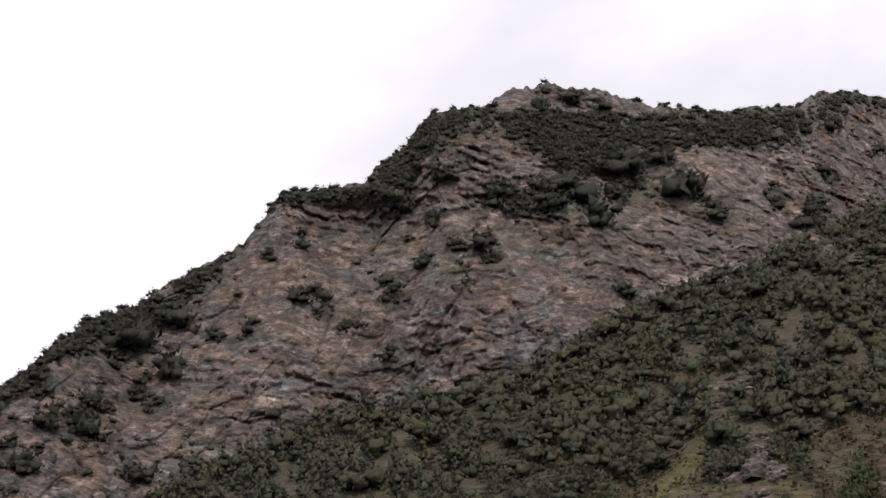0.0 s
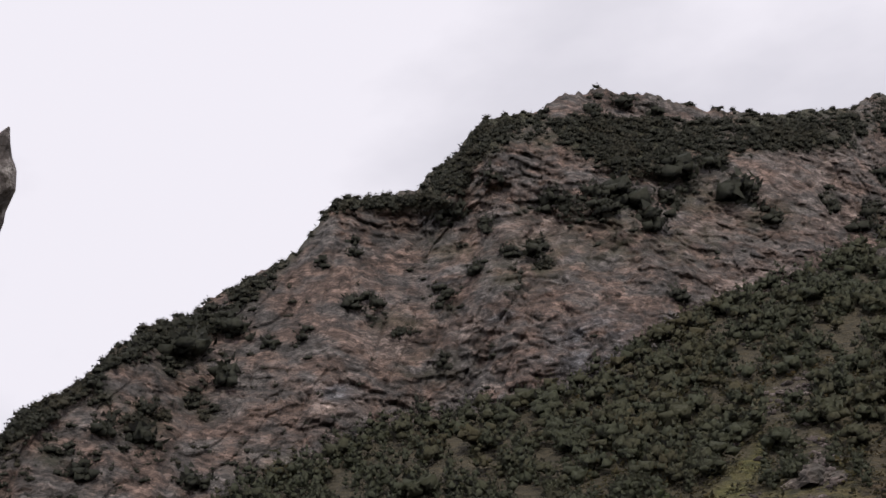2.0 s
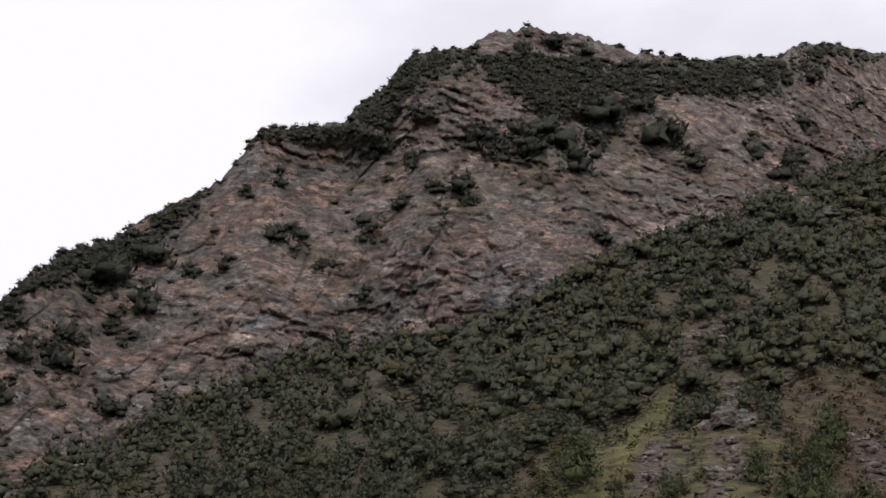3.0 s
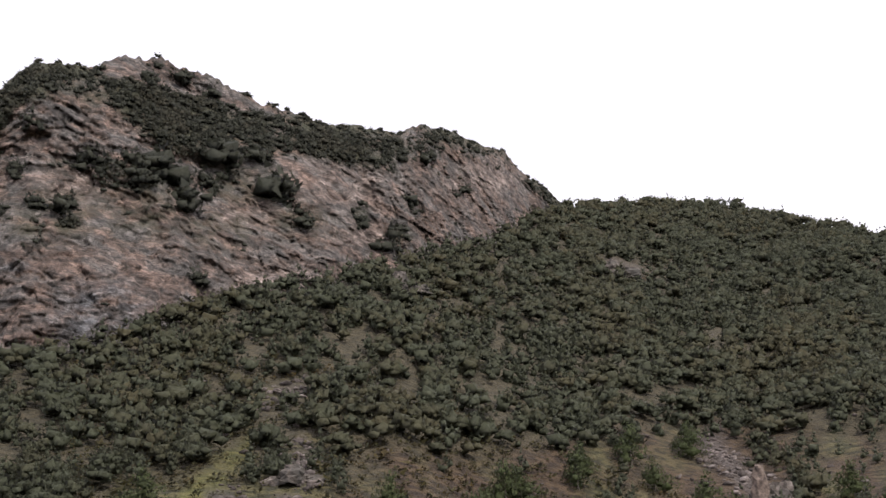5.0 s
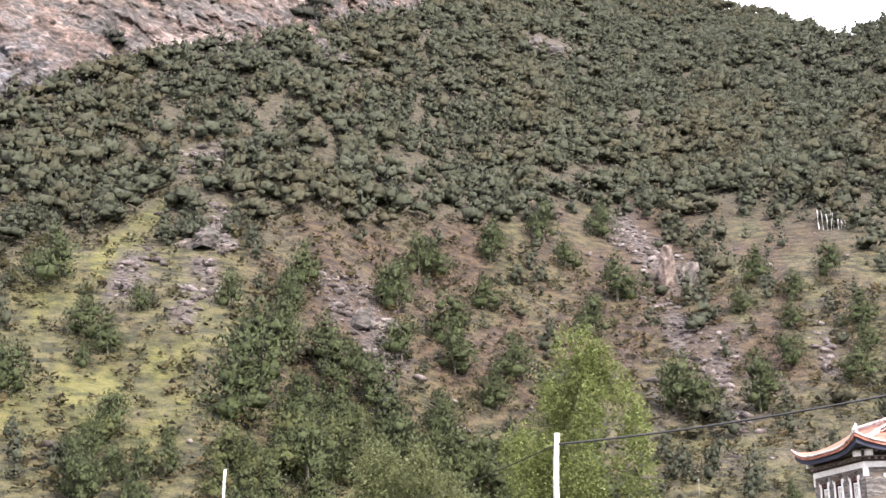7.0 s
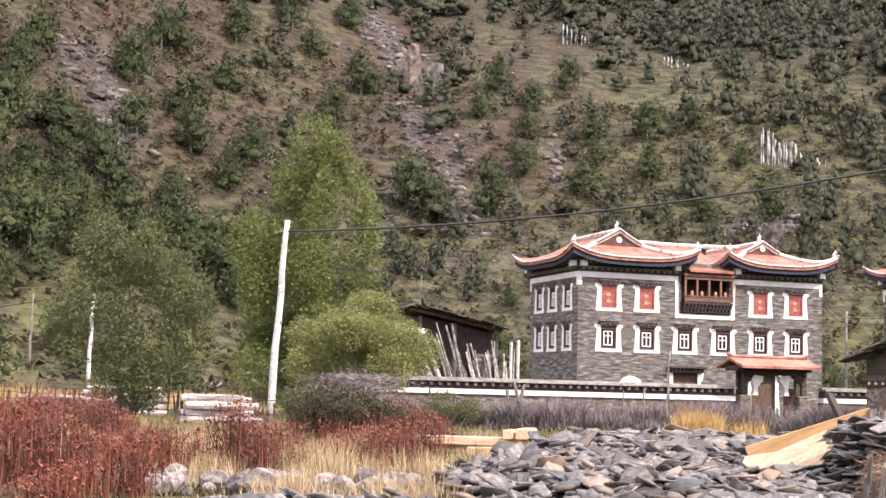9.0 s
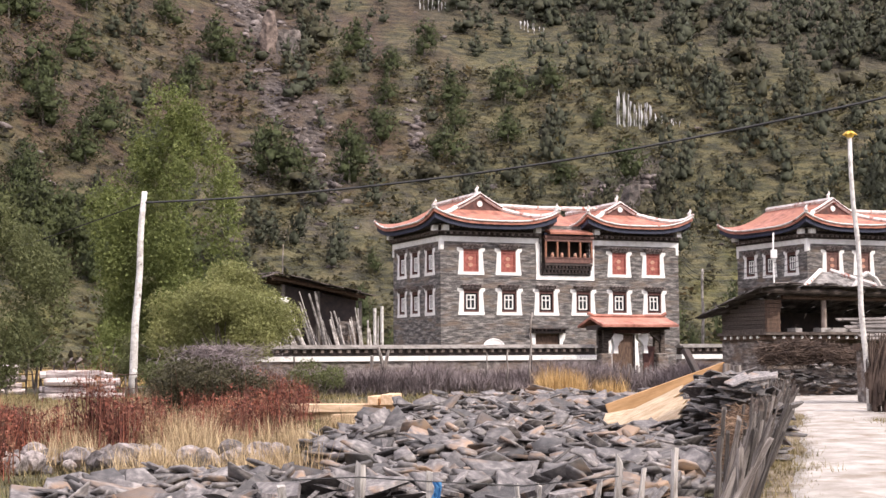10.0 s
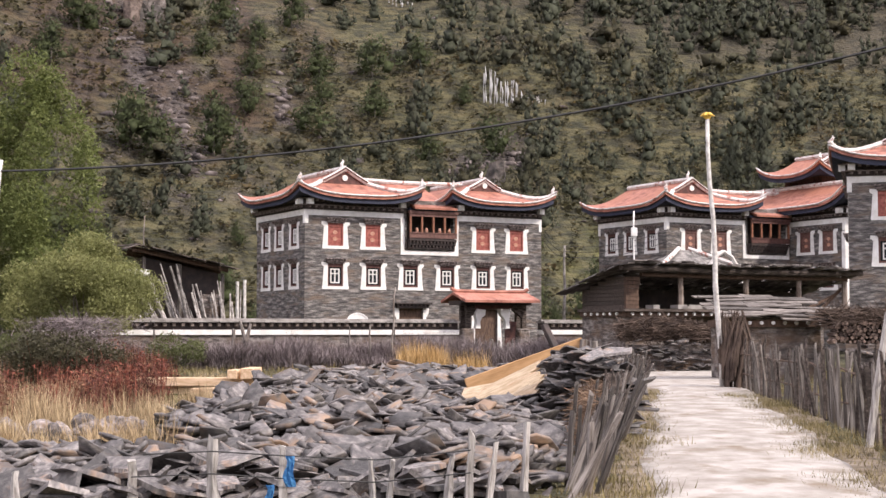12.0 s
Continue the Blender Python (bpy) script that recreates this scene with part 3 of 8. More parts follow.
# the far side falls away behind the skyline
back = polar(C_AZ, c_r2.reshape(c_az.shape)[-1] + 160, c_z.reshape(c_az.shape)[-1] - 150)
cliff_v = np.concatenate([c_v, back])
cliff = tagged(new("cliff_mountain", np_mesh("cliff_mountain", cliff_v, sheet_faces(C_ROWS + 1, len(C_AZ))[:, ::-1], cliff_material(), smooth=False)),
               "rugged grey and rust-brown rock mountain with grassy ledges", "mountain", kind="structure")


# ---- trees of the slope ----
def tuft_cloud(rng, centres, size, per=3, flat=0.0):
    """Small leaf triangles round each centre: vertices and faces."""
    c = np.repeat(centres, per, 0)
    n = len(c)
    d = rng.normal(size=(n, 3, 3))
    d[:, :, 2] *= 1 - flat
    d /= np.linalg.norm(d, axis=2, keepdims=True) + 1e-6
    s = np.repeat(size, per) if hasattr(size, "__len__") else size
    s = np.asarray(s).reshape(-1, 1, 1) * rng.uniform(0.6, 1.2, size=(n, 1, 1))
    off = rng.normal(size=(n, 1, 3)) * s * 0.45
    v = c[:, None, :] + off + d * s
    return v.reshape(-1, 3), np.arange(3 * n).reshape(-1, 3)


GOLD = (1 + 5 ** 0.5) / 2
ICO_V = np.array([(-1, GOLD, 0), (1, GOLD, 0), (-1, -GOLD, 0), (1, -GOLD, 0), (0, -1, GOLD), (0, 1, GOLD), (0, -1, -GOLD), (0, 1, -GOLD), (GOLD, 0, -1), (GOLD, 0, 1), (-GOLD, 0, -1), (-GOLD, 0, 1)]) / 1.902
ICO_F = np.array([(0, 11, 5), (0, 5, 1), (0, 1, 7), (0, 7, 10), (0, 10, 11), (1, 5, 9), (5, 11, 4), (11, 10, 2), (10, 7, 6), (7, 1, 8),
                  (3, 9, 4), (3, 4, 2), (3, 2, 6), (3, 6, 8), (3, 8, 9), (4, 9, 5), (2, 4, 11), (6, 2, 10), (8, 6, 7), (9, 8, 1)])


OCT_V = np.array([(1, 0, 0), (0, 1, 0), (-1, 0, 0), (0, -1, 0), (0, 0, 1), (0, 0, -1)], float)
OCT_F = np.array([(0, 1, 4), (1, 2, 4), (2, 3, 4), (3, 0, 4), (1, 0, 5), (2, 1, 5), (3, 2, 5), (0, 3, 5)])


def crown_template(seed, style, lobes, leaves, size, core=(0.25, 0.6)):
    """A unit tree one metre high: lumpy boughs with leaf sprays standing out of them; vertices, faces, crown normals."""
    rng = np.random.RandomState(seed)
    c, rad = [], []
    for i in range(lobes):
        a, t = rng.uniform(0, 6.28), i / max(1, lobes - 1)
        if style == "pine":
            d, z, r = 0.24 * (1 - t) * rng.uniform(0.3, 1.3), 0.16 + 0.68 * t * rng.uniform(0.9, 1.1), (0.25 * (1 - t) ** 0.8 + 0.09) * rng.uniform(0.8, 1.2)
            k = (r, r, 0.62 * r + 0.06)
        elif style == "oval":
            d, z, r = (0.24 - 0.12 * t) * rng.uniform(0.3, 1.3), 0.2 + 0.56 * t * rng.uniform(0.85, 1.1), (0.27 - 0.09 * t) * rng.uniform(0.8, 1.2)
            k = (r, r, r * rng.uniform(0.85, 1.2))
        else:
            d, z, r = (0.0 if i == 0 else rng.uniform(0.2, 0.36)), (0.55 if i == 0 else rng.uniform(0.28, 0.58)), (0.4 if i == 0 else rng.uniform(0.22, 0.34))
            k = (r, r, r * rng.uniform(0.75, 1.0))
        c.append((d * math.cos(a), d * math.sin(a), z))
        rad.append(np.array(k) * rng.uniform(0.85, 1.15))
    c, rad = np.array(c), np.array(rad)

    def crown_normal(k, d, p):
        m = 0.75 * d + 1.3 * (p - np.array([0, 0, 0.35])) + np.array([0, 0, 0.5])
        return m / (np.linalg.norm(m, axis=1, keepdims=True) + 1e-6)

    k1 = np.repeat(np.arange(lobes), 6)
    spin = np.linalg.qr(rng.normal(size=(lobes, 3, 3)))[0]
    d1 = np.einsum("nij,kj->nki", spin, OCT_V).reshape(-1, 3)
    v1 = c[k1] + d1 * rad[k1] * rng.uniform(*core, (len(k1), 1))
    v1[:, 2] = np.maximum(v1[:, 2], 0.02)
    f1 = (OCT_F[None] + (np.arange(lobes) * 6)[:, None, None]).reshape(-1, 3)
    w = rad[:, 0] * rad[:, 2]
    k2 = rng.choice(lobes, leaves, p=w / w.sum())
    d2 = rng.normal(size=(leaves, 3)) + np.array([0, 0, 0.25])
    d2 /= np.linalg.norm(d2, axis=1, keepdims=True)
    p2 = c[k2] + d2 * rad[k2] * (rng.uniform(0.3, 1.15, (leaves, 1)) ** 0.6)
    p2[:, 2] = np.maximum(p2[:, 2], 0.03)
    n2 = crown_normal(k2, d2, p2)
    s = size * rng.uniform(0.6, 1.35, leaves)[:, None]
    t1 = np.cross(d2, rng.normal(size=(leaves, 3)))
    t1 /= np.linalg.norm(t1, axis=1, keepdims=True) + 1e-6
    t2 = np.cross(d2, t1)
    tip = 0.55 * d2 + 0.6 * rng.normal(0, 1, (leaves, 1)) * t2 + np.array([0, 0, 0.35])
    v2 = np.stack([p2 - t1 * s * 0.55, p2 + t1 * s * 0.55 + 0.25 * t2 * s, p2 + tip * s * 1.25], 1).reshape(-1, 3)
    f2 = np.arange(3 * leaves).reshape(-1, 3) + len(v1)
    jit = n2 + rng.normal(0, 0.07, (leaves, 3))
    jit /= np.linalg.norm(jit, axis=1, keepdims=True)
    return np.concatenate([v1, v2]), np.concatenate([f1, f2]), np.concatenate([crown_normal(k1, d1, v1), np.repeat(jit, 3, 0)])


def crown_mesh(name, v, f, normals, mat, tint):
    """Foliage mesh with the crown's roundness kept on each leaf."""
    me = np_mesh(name, v, f, mat, tint)
    at = me.attributes.new("leaf_normal", "FLOAT_VECTOR", "POINT")
    at.data.foreach_set("vector", normals.astype(np.float32).ravel())
    return me


def trunk_template():
    ang = np.arange(5) * 2 * np.pi / 5
    lo = np.stack([0.022 * np.cos(ang), 0.022 * np.sin(ang), 0 * ang - 0.08], 1)
    hi = np.stack([0.008 * np.cos(ang), 0.008 * np.sin(ang), 0 * ang + 0.6], 1)
    f = []
    for i in range(5):
        j = (i + 1) % 5
        f += [(i, j, 5 + j), (i, 5 + j, 5 + i)]
    return np.concatenate([lo, hi]), np.array(f)


def scatter(templates, pos, height, width, tint, seed):
    """All copies of the templates joined into one array of vertices, faces, tints and crown normals."""
    rng = np.random.RandomState(seed)
    pick = rng.randint(0, len(templates), len(pos))
    turn = rng.uniform(0, 2 * np.pi, len(pos))
    vs, fs, ts, ns, base = [], [], [], [], 0
    for k, temp in enumerate(templates):
        tv, tf = temp[0], temp[1]
        i = np.nonzero(pick == k)[0]
        if not len(i):
            continue
        c, s = np.cos(turn[i])[:, None], np.sin(turn[i])[:, None]
        x = (tv[None, :, 0] * c - tv[None, :, 1] * s) * width[i][:, None]
        y = (tv[None, :, 0] * s + tv[None, :, 1] * c) * width[i][:, None]
        z = tv[None, :, 2] * height[i][:, None]
        v = np.stack([x, y, z], 2) + pos[i][:, None, :]
        vs.append(v.reshape(-1, 3))
        if len(temp) > 2:
            tn = temp[2]
            ns.append(np.stack([tn[None, :, 0] * c - tn[None, :, 1] * s, tn[None, :, 0] * s + tn[None, :, 1] * c, tn[None, :, 2] + 0 * c], 2).reshape(-1, 3))
        fs.append((tf[None] + (np.arange(len(i)) * len(tv))[:, None, None]).reshape(-1, 3) + base)
        ts.append(np.repeat(tint[i], len(tv)))
        base += len(i) * len(tv)
    return np.concatenate(vs), np.concatenate(fs), np.concatenate(ts), np.concatenate(ns) if ns else None


# single trees that stand out on the open slope: bearing, elevation of the foot, height in degrees
LONE_WEST = ((-36.5, 12.5, 2.3), (-35.3, 10.5, 2.1), (-34.4, 9.9, 1.6), (-38.2, 8.2, 2.3), (-33.2, 11.5, 1.3), (-29.7, 11.7, 1.5), (-29.2, 7.2, 3.4), (-28.4, 8.6, 3.2), (-27.6, 10.0, 2.1), (-26.7, 12.5, 1.9), (-27.3, 11.7, 1.5),
             (-25.9, 9.2, 2.3), (-24.2, 7.5, 2.5), (-23.0, 11.4, 2.1), (-22.1, 12.8, 1.8), (-22.9, 9.5, 1.7), (-21.0, 9.9, 2.3), (-19.0, 13.8, 1.3), (-17.0, 13.9, 1.7), (-16.2, 12.9, 1.3), (-14.7, 14.0, 1.5), (-14.2, 11.5, 1.9),
             (-15.2, 10.1, 1.7), (-19.2, 13.2, 1.6), (-21.5, 12.8, 1.5), (-23.3, 11.6, 1.9), (-19.5, 11.4, 1.5), (-27.2, 11.2, 1.7), (-24.9, 9.1, 1.3))
LONE_EAST = ((-20.8, 8.9, 1.7), (-18.5, 8.6, 1.9), (-19.2, 7.5, 1.7), (-12.2, 6.9, 2.5), (-11.4, 6.6, 2.0), (-8.7, 11.8, 1.5), (-7.4, 11.0, 1.2), (-6.0, 11.8, 1.4), (-7.5, 9.9, 1.3), (-9.0, 6.8, 2.3), (-7.8, 8.4, 1.5), (-4.8, 8.8, 1.4),
             (-2.8, 9.9, 1.7), (-2.7, 8.4, 1.5), (-1.0, 10.3, 1.4), (0.9, 8.9, 0.9), (-5.3, 7.7, 1.4), (-0.5, 6.7, 1.2), (1.9, 6.8, 1.7), (-9.4, 10.6, 1.2), (-4.9, 9.9, 1.4), (-25.6, 7.9, 1.7), (-23.4, 6.4, 1.8), (-21.4, 6.5, 1.9))
rng = np.random.RandomState(7)
N_TRY = 46000
f_az = rng.uniform(-63, 20, N_TRY)
f_rf = edge_range(f_az)
f_toe = along(TOE, f_az)
f_r = np.sqrt(rng.uniform(0, 1, N_TRY) * ((f_rf + 1) ** 2 - (f_toe + 6) ** 2) + (f_toe + 6) ** 2)
area = ((f_rf + 1) ** 2 - (f_toe + 6) ** 2) / 260000.0
f_z = land_height(f_az, f_r)
f_el = np.degrees(np.arctan2(f_z - EYE_Z, f_r))
open_ground = np.maximum(cover(f_az, f_el, SCREE), cover(f_az, f_el, MEADOW))
dense = np.clip((f_el - along(DENSE, f_az)) / 1.4 + 0.5, 0, 1)
clump = fbm(np.stack([f_az / 1.6, f_el / 1.2, 0 * f_az], 1), 3, 0.6, 51)
foot = np.exp(-(((f_az + 23) / 7.5) ** 2 + ((f_el - 4.6) / 2.6) ** 2))
right = np.clip((f_az + 3) / 6.0, 0, 1) * np.clip((f_el - 3.0) / 2.5, 0, 1)
gap = np.clip(1.4 - np.hypot((f_az - 5.2) / 2.0, (f_el - 1.5) / 2.4), 0, 1)
gap = np.maximum(gap, cover(f_az, f_el, ((-6.2, 13.4, -4.8, 12.6, 0.55), (-2.2, 12.7, -1.1, 12.3, 0.45), (1.4, 9.1, 4.3, 8.5, 0.9), (-12.1, 12.4, -11.8, 12.3, 0.9))))
lone = np.array(LONE_WEST + LONE_EAST)
apart = np.min(np.hypot((f_az[:, None] - lone[None, :, 0]), (f_el[:, None] - lone[None, :, 1] - 0.4 * lone[None, :, 2])) / lone[None, :, 2], axis=1)
sparse = np.clip(0.25 + 0.36 * clump + 0.5 * foot + 0.23 * right, 0.03, 0.8) * np.where(apart < 0.75, 0.15, 1.0)
chance = np.maximum(dense * np.clip(0.85 + 0.3 * clump, 0.6, 1), sparse * np.where(f_el < 3.0, 0.55, 1.0)) * (1 - 0.95 * open_ground) * (1 - 0.97 * gap) * area * np.where(f_az > 0, 0.62, 0.82)
keep = rng.uniform(0, 1, N_TRY) < chance
f_az, f_r, f_z, f_el, foot, dense = f_az[keep], f_r[keep], f_z[keep], f_el[keep], foot[keep], dense[keep]
n_f = len(f_az)
oak = rng.uniform(0, 1, n_f) < np.clip(0.75 * dense * np.clip((2.0 - f_az) / 8.0, 0.15, 1) + 0.12, 0, 1) * np.clip(0.8 + 0.7 * fbm(np.stack([f_az / 5, f_el / 3, 0 * f_az], 1), 2, 0.5, 58), 0.1, 1) * np.clip((f_az + 48) / 9.0, 0.15, 1)
f_h = np.where(oak, rng.uniform(2.9, 5.0, n_f), 2.6 + 3.4 * rng.uniform(0, 1, n_f) ** 1.4) * (1 + 0.35 * foot) * np.where(dense < 0.3, rng.uniform(0.65, 1.1, n_f), 1.0)
f_w = f_h * np.where(oak, rng.uniform(1.05, 1.4, n_f), rng.uniform(0.8, 1.2, n_f))
f_tint = np.clip(np.where(oak, 0.62, 0.28) + 0.24 * fbm(np.stack([f_az / 4, f_el / 2.5, 0 * f_az], 1), 3, 0.6, 55) + 0.25 * foot + rng.normal(0, 0.17, n_f), 0, 1)
east = ~oak & (f_az > -2)
f_h, f_w = np.where(east, f_h * 1.3, f_h), np.where(east, f_w * 0.92, f_w)
f_tint = np.clip(f_tint + 0.12 * (f_az > -2), 0, 1)
f_pos = polar(f_az, f_r, f_z - 0.15)
order = np.argsort(f_r)
inside = (f_az[order] > -36) & (f_az[order] < 19)
near_tree = np.zeros(n_f, bool)
near_tree[order[inside][:190]] = True
FAR_T = [crown_template(140 + i, "round", 4, 46, 0.105, (0.6, 0.95)) for i in range(6)], [crown_template(150 + i, "oval" if i % 3 == 0 else "pine", 4, 48, 0.095, (0.5, 0.85)) for i in range(6)]
MID_T = [crown_template(100 + i, "round", 6, 190, 0.068, (0.4, 0.8)) for i in range(6)], [crown_template(110 + i, "oval" if i % 3 == 0 else "pine", 6, 190, 0.06, (0.35, 0.7)) for i in range(6)]
batches, count = [], 0
for temps, band in ((MID_T, f_r < 190), (FAR_T, f_r >= 190)):
    for kind_t, pick in ((temps[0], oak), (temps[1], ~oak)):
        sel = band & pick & ~near_tree
        v, f, t, nrm = scatter(kind_t, f_pos[sel], f_h[sel], f_w[sel], f_tint[sel], 61)
        batches.append((v, f + count, t, nrm))
        count += len(v)
bv, bf, bt, bn = (np.concatenate(z) for z in zip(*batches))
tagged(new("forest", crown_mesh("forest", bv, bf, bn, M_FOREST, bt)), "dense dull green oaks and pines covering the mountain slope", "forest", kind="stuff")


def spot_at(az, el):
    """The place on the slope at that bearing and elevation."""
    r = np.linspace(90, 640, 3000)
    z = land_height(np.full(3000, az), r)
    e = np.degrees(np.arctan2(z - EYE_Z, r))
    i = int(np.argmax(e >= el))
    return polar(np.array([az]), r[i:i + 1], z[i:i + 1])[0]


NEAR_T = [crown_template(200 + i, ("oval", "pine", "pine", "round", "oval")[i], 11, 1450, 0.036, (0.3, 0.6)) for i in range(5)]
trunk_v, trunk_f = trunk_template()
near_me = [[crown_mesh("crown", v, f, nrm, M_NEARTREE, np.full(len(v), 0.12 + 0.22 * k)) for k in range(4)] for v, f, nrm in NEAR_T]
trunk_me = np_mesh("trunk", trunk_v * np.array([1.2, 1.2, 1]), trunk_f, M_BARK)


def slope_tree(pos, w, h, shape, tone, turn, label):
    ob = thing("slope_tree", Matrix.LocRotScale(Vector(pos), Euler((0, 0, turn)), Vector((w, w, h))), label, "tree", "trees on the lower slope")
    new("trunk", trunk_me).parent = ob
    new("crown", near_me[shape][tone]).parent = ob


for i in np.nonzero(near_tree)[0]:
    slope_tree(f_pos[i], f_w[i], f_h[i], 3 if oak[i] else (0, 1, 2, 4)[rng.randint(0, 4)], min(3, int(f_tint[i] * 4)), rng.uniform(0, 6.28), "small dark green tree growing on the mountain slope")
for az, el, tall in LONE_WEST + LONE_EAST:
    p = spot_at(az, el)
    h = math.radians(tall) * math.hypot(p[0], p[1])
    slope_tree(p - np.array([0, 0, 0.15]), h * rng.uniform(1.0, 1.45), h * 1.12, (0, 1, 2, 4)[rng.randint(0, 4)], rng.randint(0, 2), rng.uniform(0, 6.28), "bushy grey-green pine standing on the open slope")

# plant cover of the cliff
cl_patch = fbm(np.stack([c_az.ravel() / 1.5, c_el.ravel() / 0.9, 0 * c_az.ravel()], 1), 3, 0.6, 71)
bare_top = 1 - summit_bare(c_az, c_el).ravel()
# groves on ledges: bearing, elevation, spread
GROVES = ((-51.5, 15.2, 0.9), (-53.5, 15.9, 0.5), (-48.2, 16.3, 0.7), (-47.3, 18.2, 0.6), (-43.6, 18.3, 0.9), (-50.5, 14.1, 1.0), (-54.4, 19.5, 0.4), (-35.3, 25.9, 0.45), (-38.8, 26.8, 0.35), (-39.8, 24.8, 0.4), (-38.0, 25.9, 0.7), (-36.6, 25.6, 0.6), (-40.2, 26.2, 0.5), (-33.3, 25.9, 0.5), (-41.3, 23.6, 0.6), (-39.9, 23.9, 0.4), (-47.0, 22.6, 0.4), (-43.9, 22.8, 0.3),
          (-57.0, 19.3, 0.9), (-58.6, 20.3, 0.5), (-55.6, 21.6, 0.8), (-60.5, 18.2, 0.6), (-55.0, 20.0, 0.5), (-43.0, 27.4, 0.4), (-31.4, 25.4, 0.25), (-27.5, 24.6, 0.3), (-25.9, 23.6, 0.5))
cl_grove = np.zeros(len(cl_patch))
for ga, ge, gs in GROVES:
    cl_grove = np.maximum(cl_grove, np.exp(-(((c_az.ravel() - ga) / gs) ** 2 + ((c_el.ravel() - ge) / (gs * 0.7)) ** 2)))
veg = np.maximum(bench.ravel() * np.clip(0.75 + 0.6 * cl_patch, 0, 1) * bare_top, 0.8 * cl_grove * np.clip(0.8 + 0.5 * cl_patch, 0, 1))
at = cliff.data.attributes.new("veg", "FLOAT", "POINT")
at.data.foreach_set("value", np.concatenate([veg, veg[-len(C_AZ):]]).astype(np.float32))


def stained(spots, seed):
    """Soft-edged patches of another rock on the face: bearing, elevation, spread."""
    out = np.zeros(len(cl_patch))
    ragged = np.clip(0.75 + 0.8 * fbm(np.stack([c_az.ravel() / 0.7, c_el.ravel() / 0.35, 0 * cl_patch], 1), 3, 0.6, seed), 0, 1.2)
    for ga, ge, gs in spots:
        out = np.maximum(out, np.exp(-(((c_az.ravel() - ga) / gs) ** 2 + ((c_el.ravel() - ge) / (gs * 0.45)) ** 2)))
    return np.clip(out * ragged, 0, 1)


PALE_ROCK = ((-32.3, 24.5, 1.1), (-39.6, 25.5, 1.3), (-28.0, 25.8, 2.0), (-31.3, 22.0, 1.6), (-27.5, 23.5, 1.2), (-34.3, 28.8, 1.2), (-45.3, 23.8, 0.8), (-43.0, 22.0, 1.0), (-46.7, 21.8, 1.2), (-49.5, 19.5, 1.5), (-22.0, 25.5, 1.6))
BLUE_ROCK = ((-38.2, 21.0, 1.6), (-38.8, 20.2, 1.4), (-49.0, 20.0, 0.8), (-44.3, 24.0, 0.8), (-42.0, 22.3, 0.7))
TURF = ((-43.6, 25.2, 1.2), (-40.0, 24.4, 2.0), (-32.4, 25.6, 1.5), (-51.5, 17.1, 1.6), (-36.6, 24.6, 2.2), (-46.0, 22.5, 1.0), (-38.8, 29.0, 1.0), (-33.5, 24.0, 1.6), (-30.0, 24.3, 1.4), (-45.0, 20.6, 1.2))
for g_name, g_val in (("pale", stained(PALE_ROCK, 81)), ("blue", stained(BLUE_ROCK, 82)), ("turf", stained(TURF, 83))):
    at = cliff.data.attributes.new(g_name, "FLOAT", "POINT")
    at.data.foreach_set("value", np.concatenate([g_val, g_val[-len(C_AZ):]]).astype(np.float32))

# shrubs of the cliff: a closed thicket on the shoulder and along the skyline, single ones on the faces
LEDGE_TREES = ((-41.2, 28.0, 1.0), (-43.2, 26.9, 1.2), (-39.1, 26.8, 1.1), (-38.4, 26.5, 1.1), (-37.2, 26.7, 1.2), (-35.9, 26.7, 1.6), (-35.1, 25.7, 1.7), (-34.8, 25.0, 1.2), (-31.3, 25.8, 1.8), (-31.8, 27.0, 1.2), (-33.3, 27.0, 1.8),
               (-29.9, 24.6, 1.0), (-27.4, 24.3, 0.9), (-26.2, 23.4, 1.2), (-41.0, 25.0, 0.9), (-39.8, 24.7, 1.1), (-42.7, 24.3, 0.8), (-34.3, 22.1, 1.0), (-24.2, 26.6, 0.9), (-25.2, 25.0, 0.9), (-23.0, 25.3, 0.9), (-36.6, 29.9, 0.8),
               (-34.9, 29.9, 1.0), (-33.8, 29.4, 0.9), (-34.0, 26.0, 1.0), (-36.7, 26.1, 1.1), (-36.2, 30.5, 0.6))
LEDGE_SCRUB = ((-48.1, 23.6, 1.0), (-47.4, 23.7, 0.9), (-44.3, 23.5, 1.0), (-42.6, 24.3, 0.8), (-43.4, 26.9, 1.3), (-42.0, 26.1, 0.9), (-46.2, 22.4, 0.7), (-53.8, 21.0, 1.6), (-55.0, 22.2, 2.0), (-53.1, 22.9, 1.4), (-57.0, 19.1, 1.7),
               (-56.7, 20.2, 1.2), (-55.3, 17.1, 1.6), (-58.5, 19.1, 1.2), (-48.3, 18.0, 1.2), (-59.4, 17.8, 1.2), (-49.2, 25.2, 0.7), (-47.7, 25.6, 0.7), (-45.5, 19.4, 0.8), (-44.3, 20.9, 0.8), (-51.7, 22.3, 0.8), (-50.2, 22.5, 0.8))
n_c = 54000
ci = rng.randint(int(C_ROWS * 0.12), C_ROWS, n_c)
cj = rng.randint(0, len(C_AZ), n_c)
idx = ci * len(C_AZ) + cj
s_az, s_el = c_az.ravel()[idx], c_el.ravel()[idx]
b = bench.ravel()[idx]
patch = fbm(np.stack([s_az / 1.5, s_el / 0.9, 0 * s_az], 1), 3, 0.6, 71)
grove = np.zeros(n_c)
for ga, ge, gs in GROVES:
    grove = np.maximum(grove, np.exp(-(((s_az - ga) / gs) ** 2 + ((s_el - ge) / (gs * 0.7)) ** 2)))
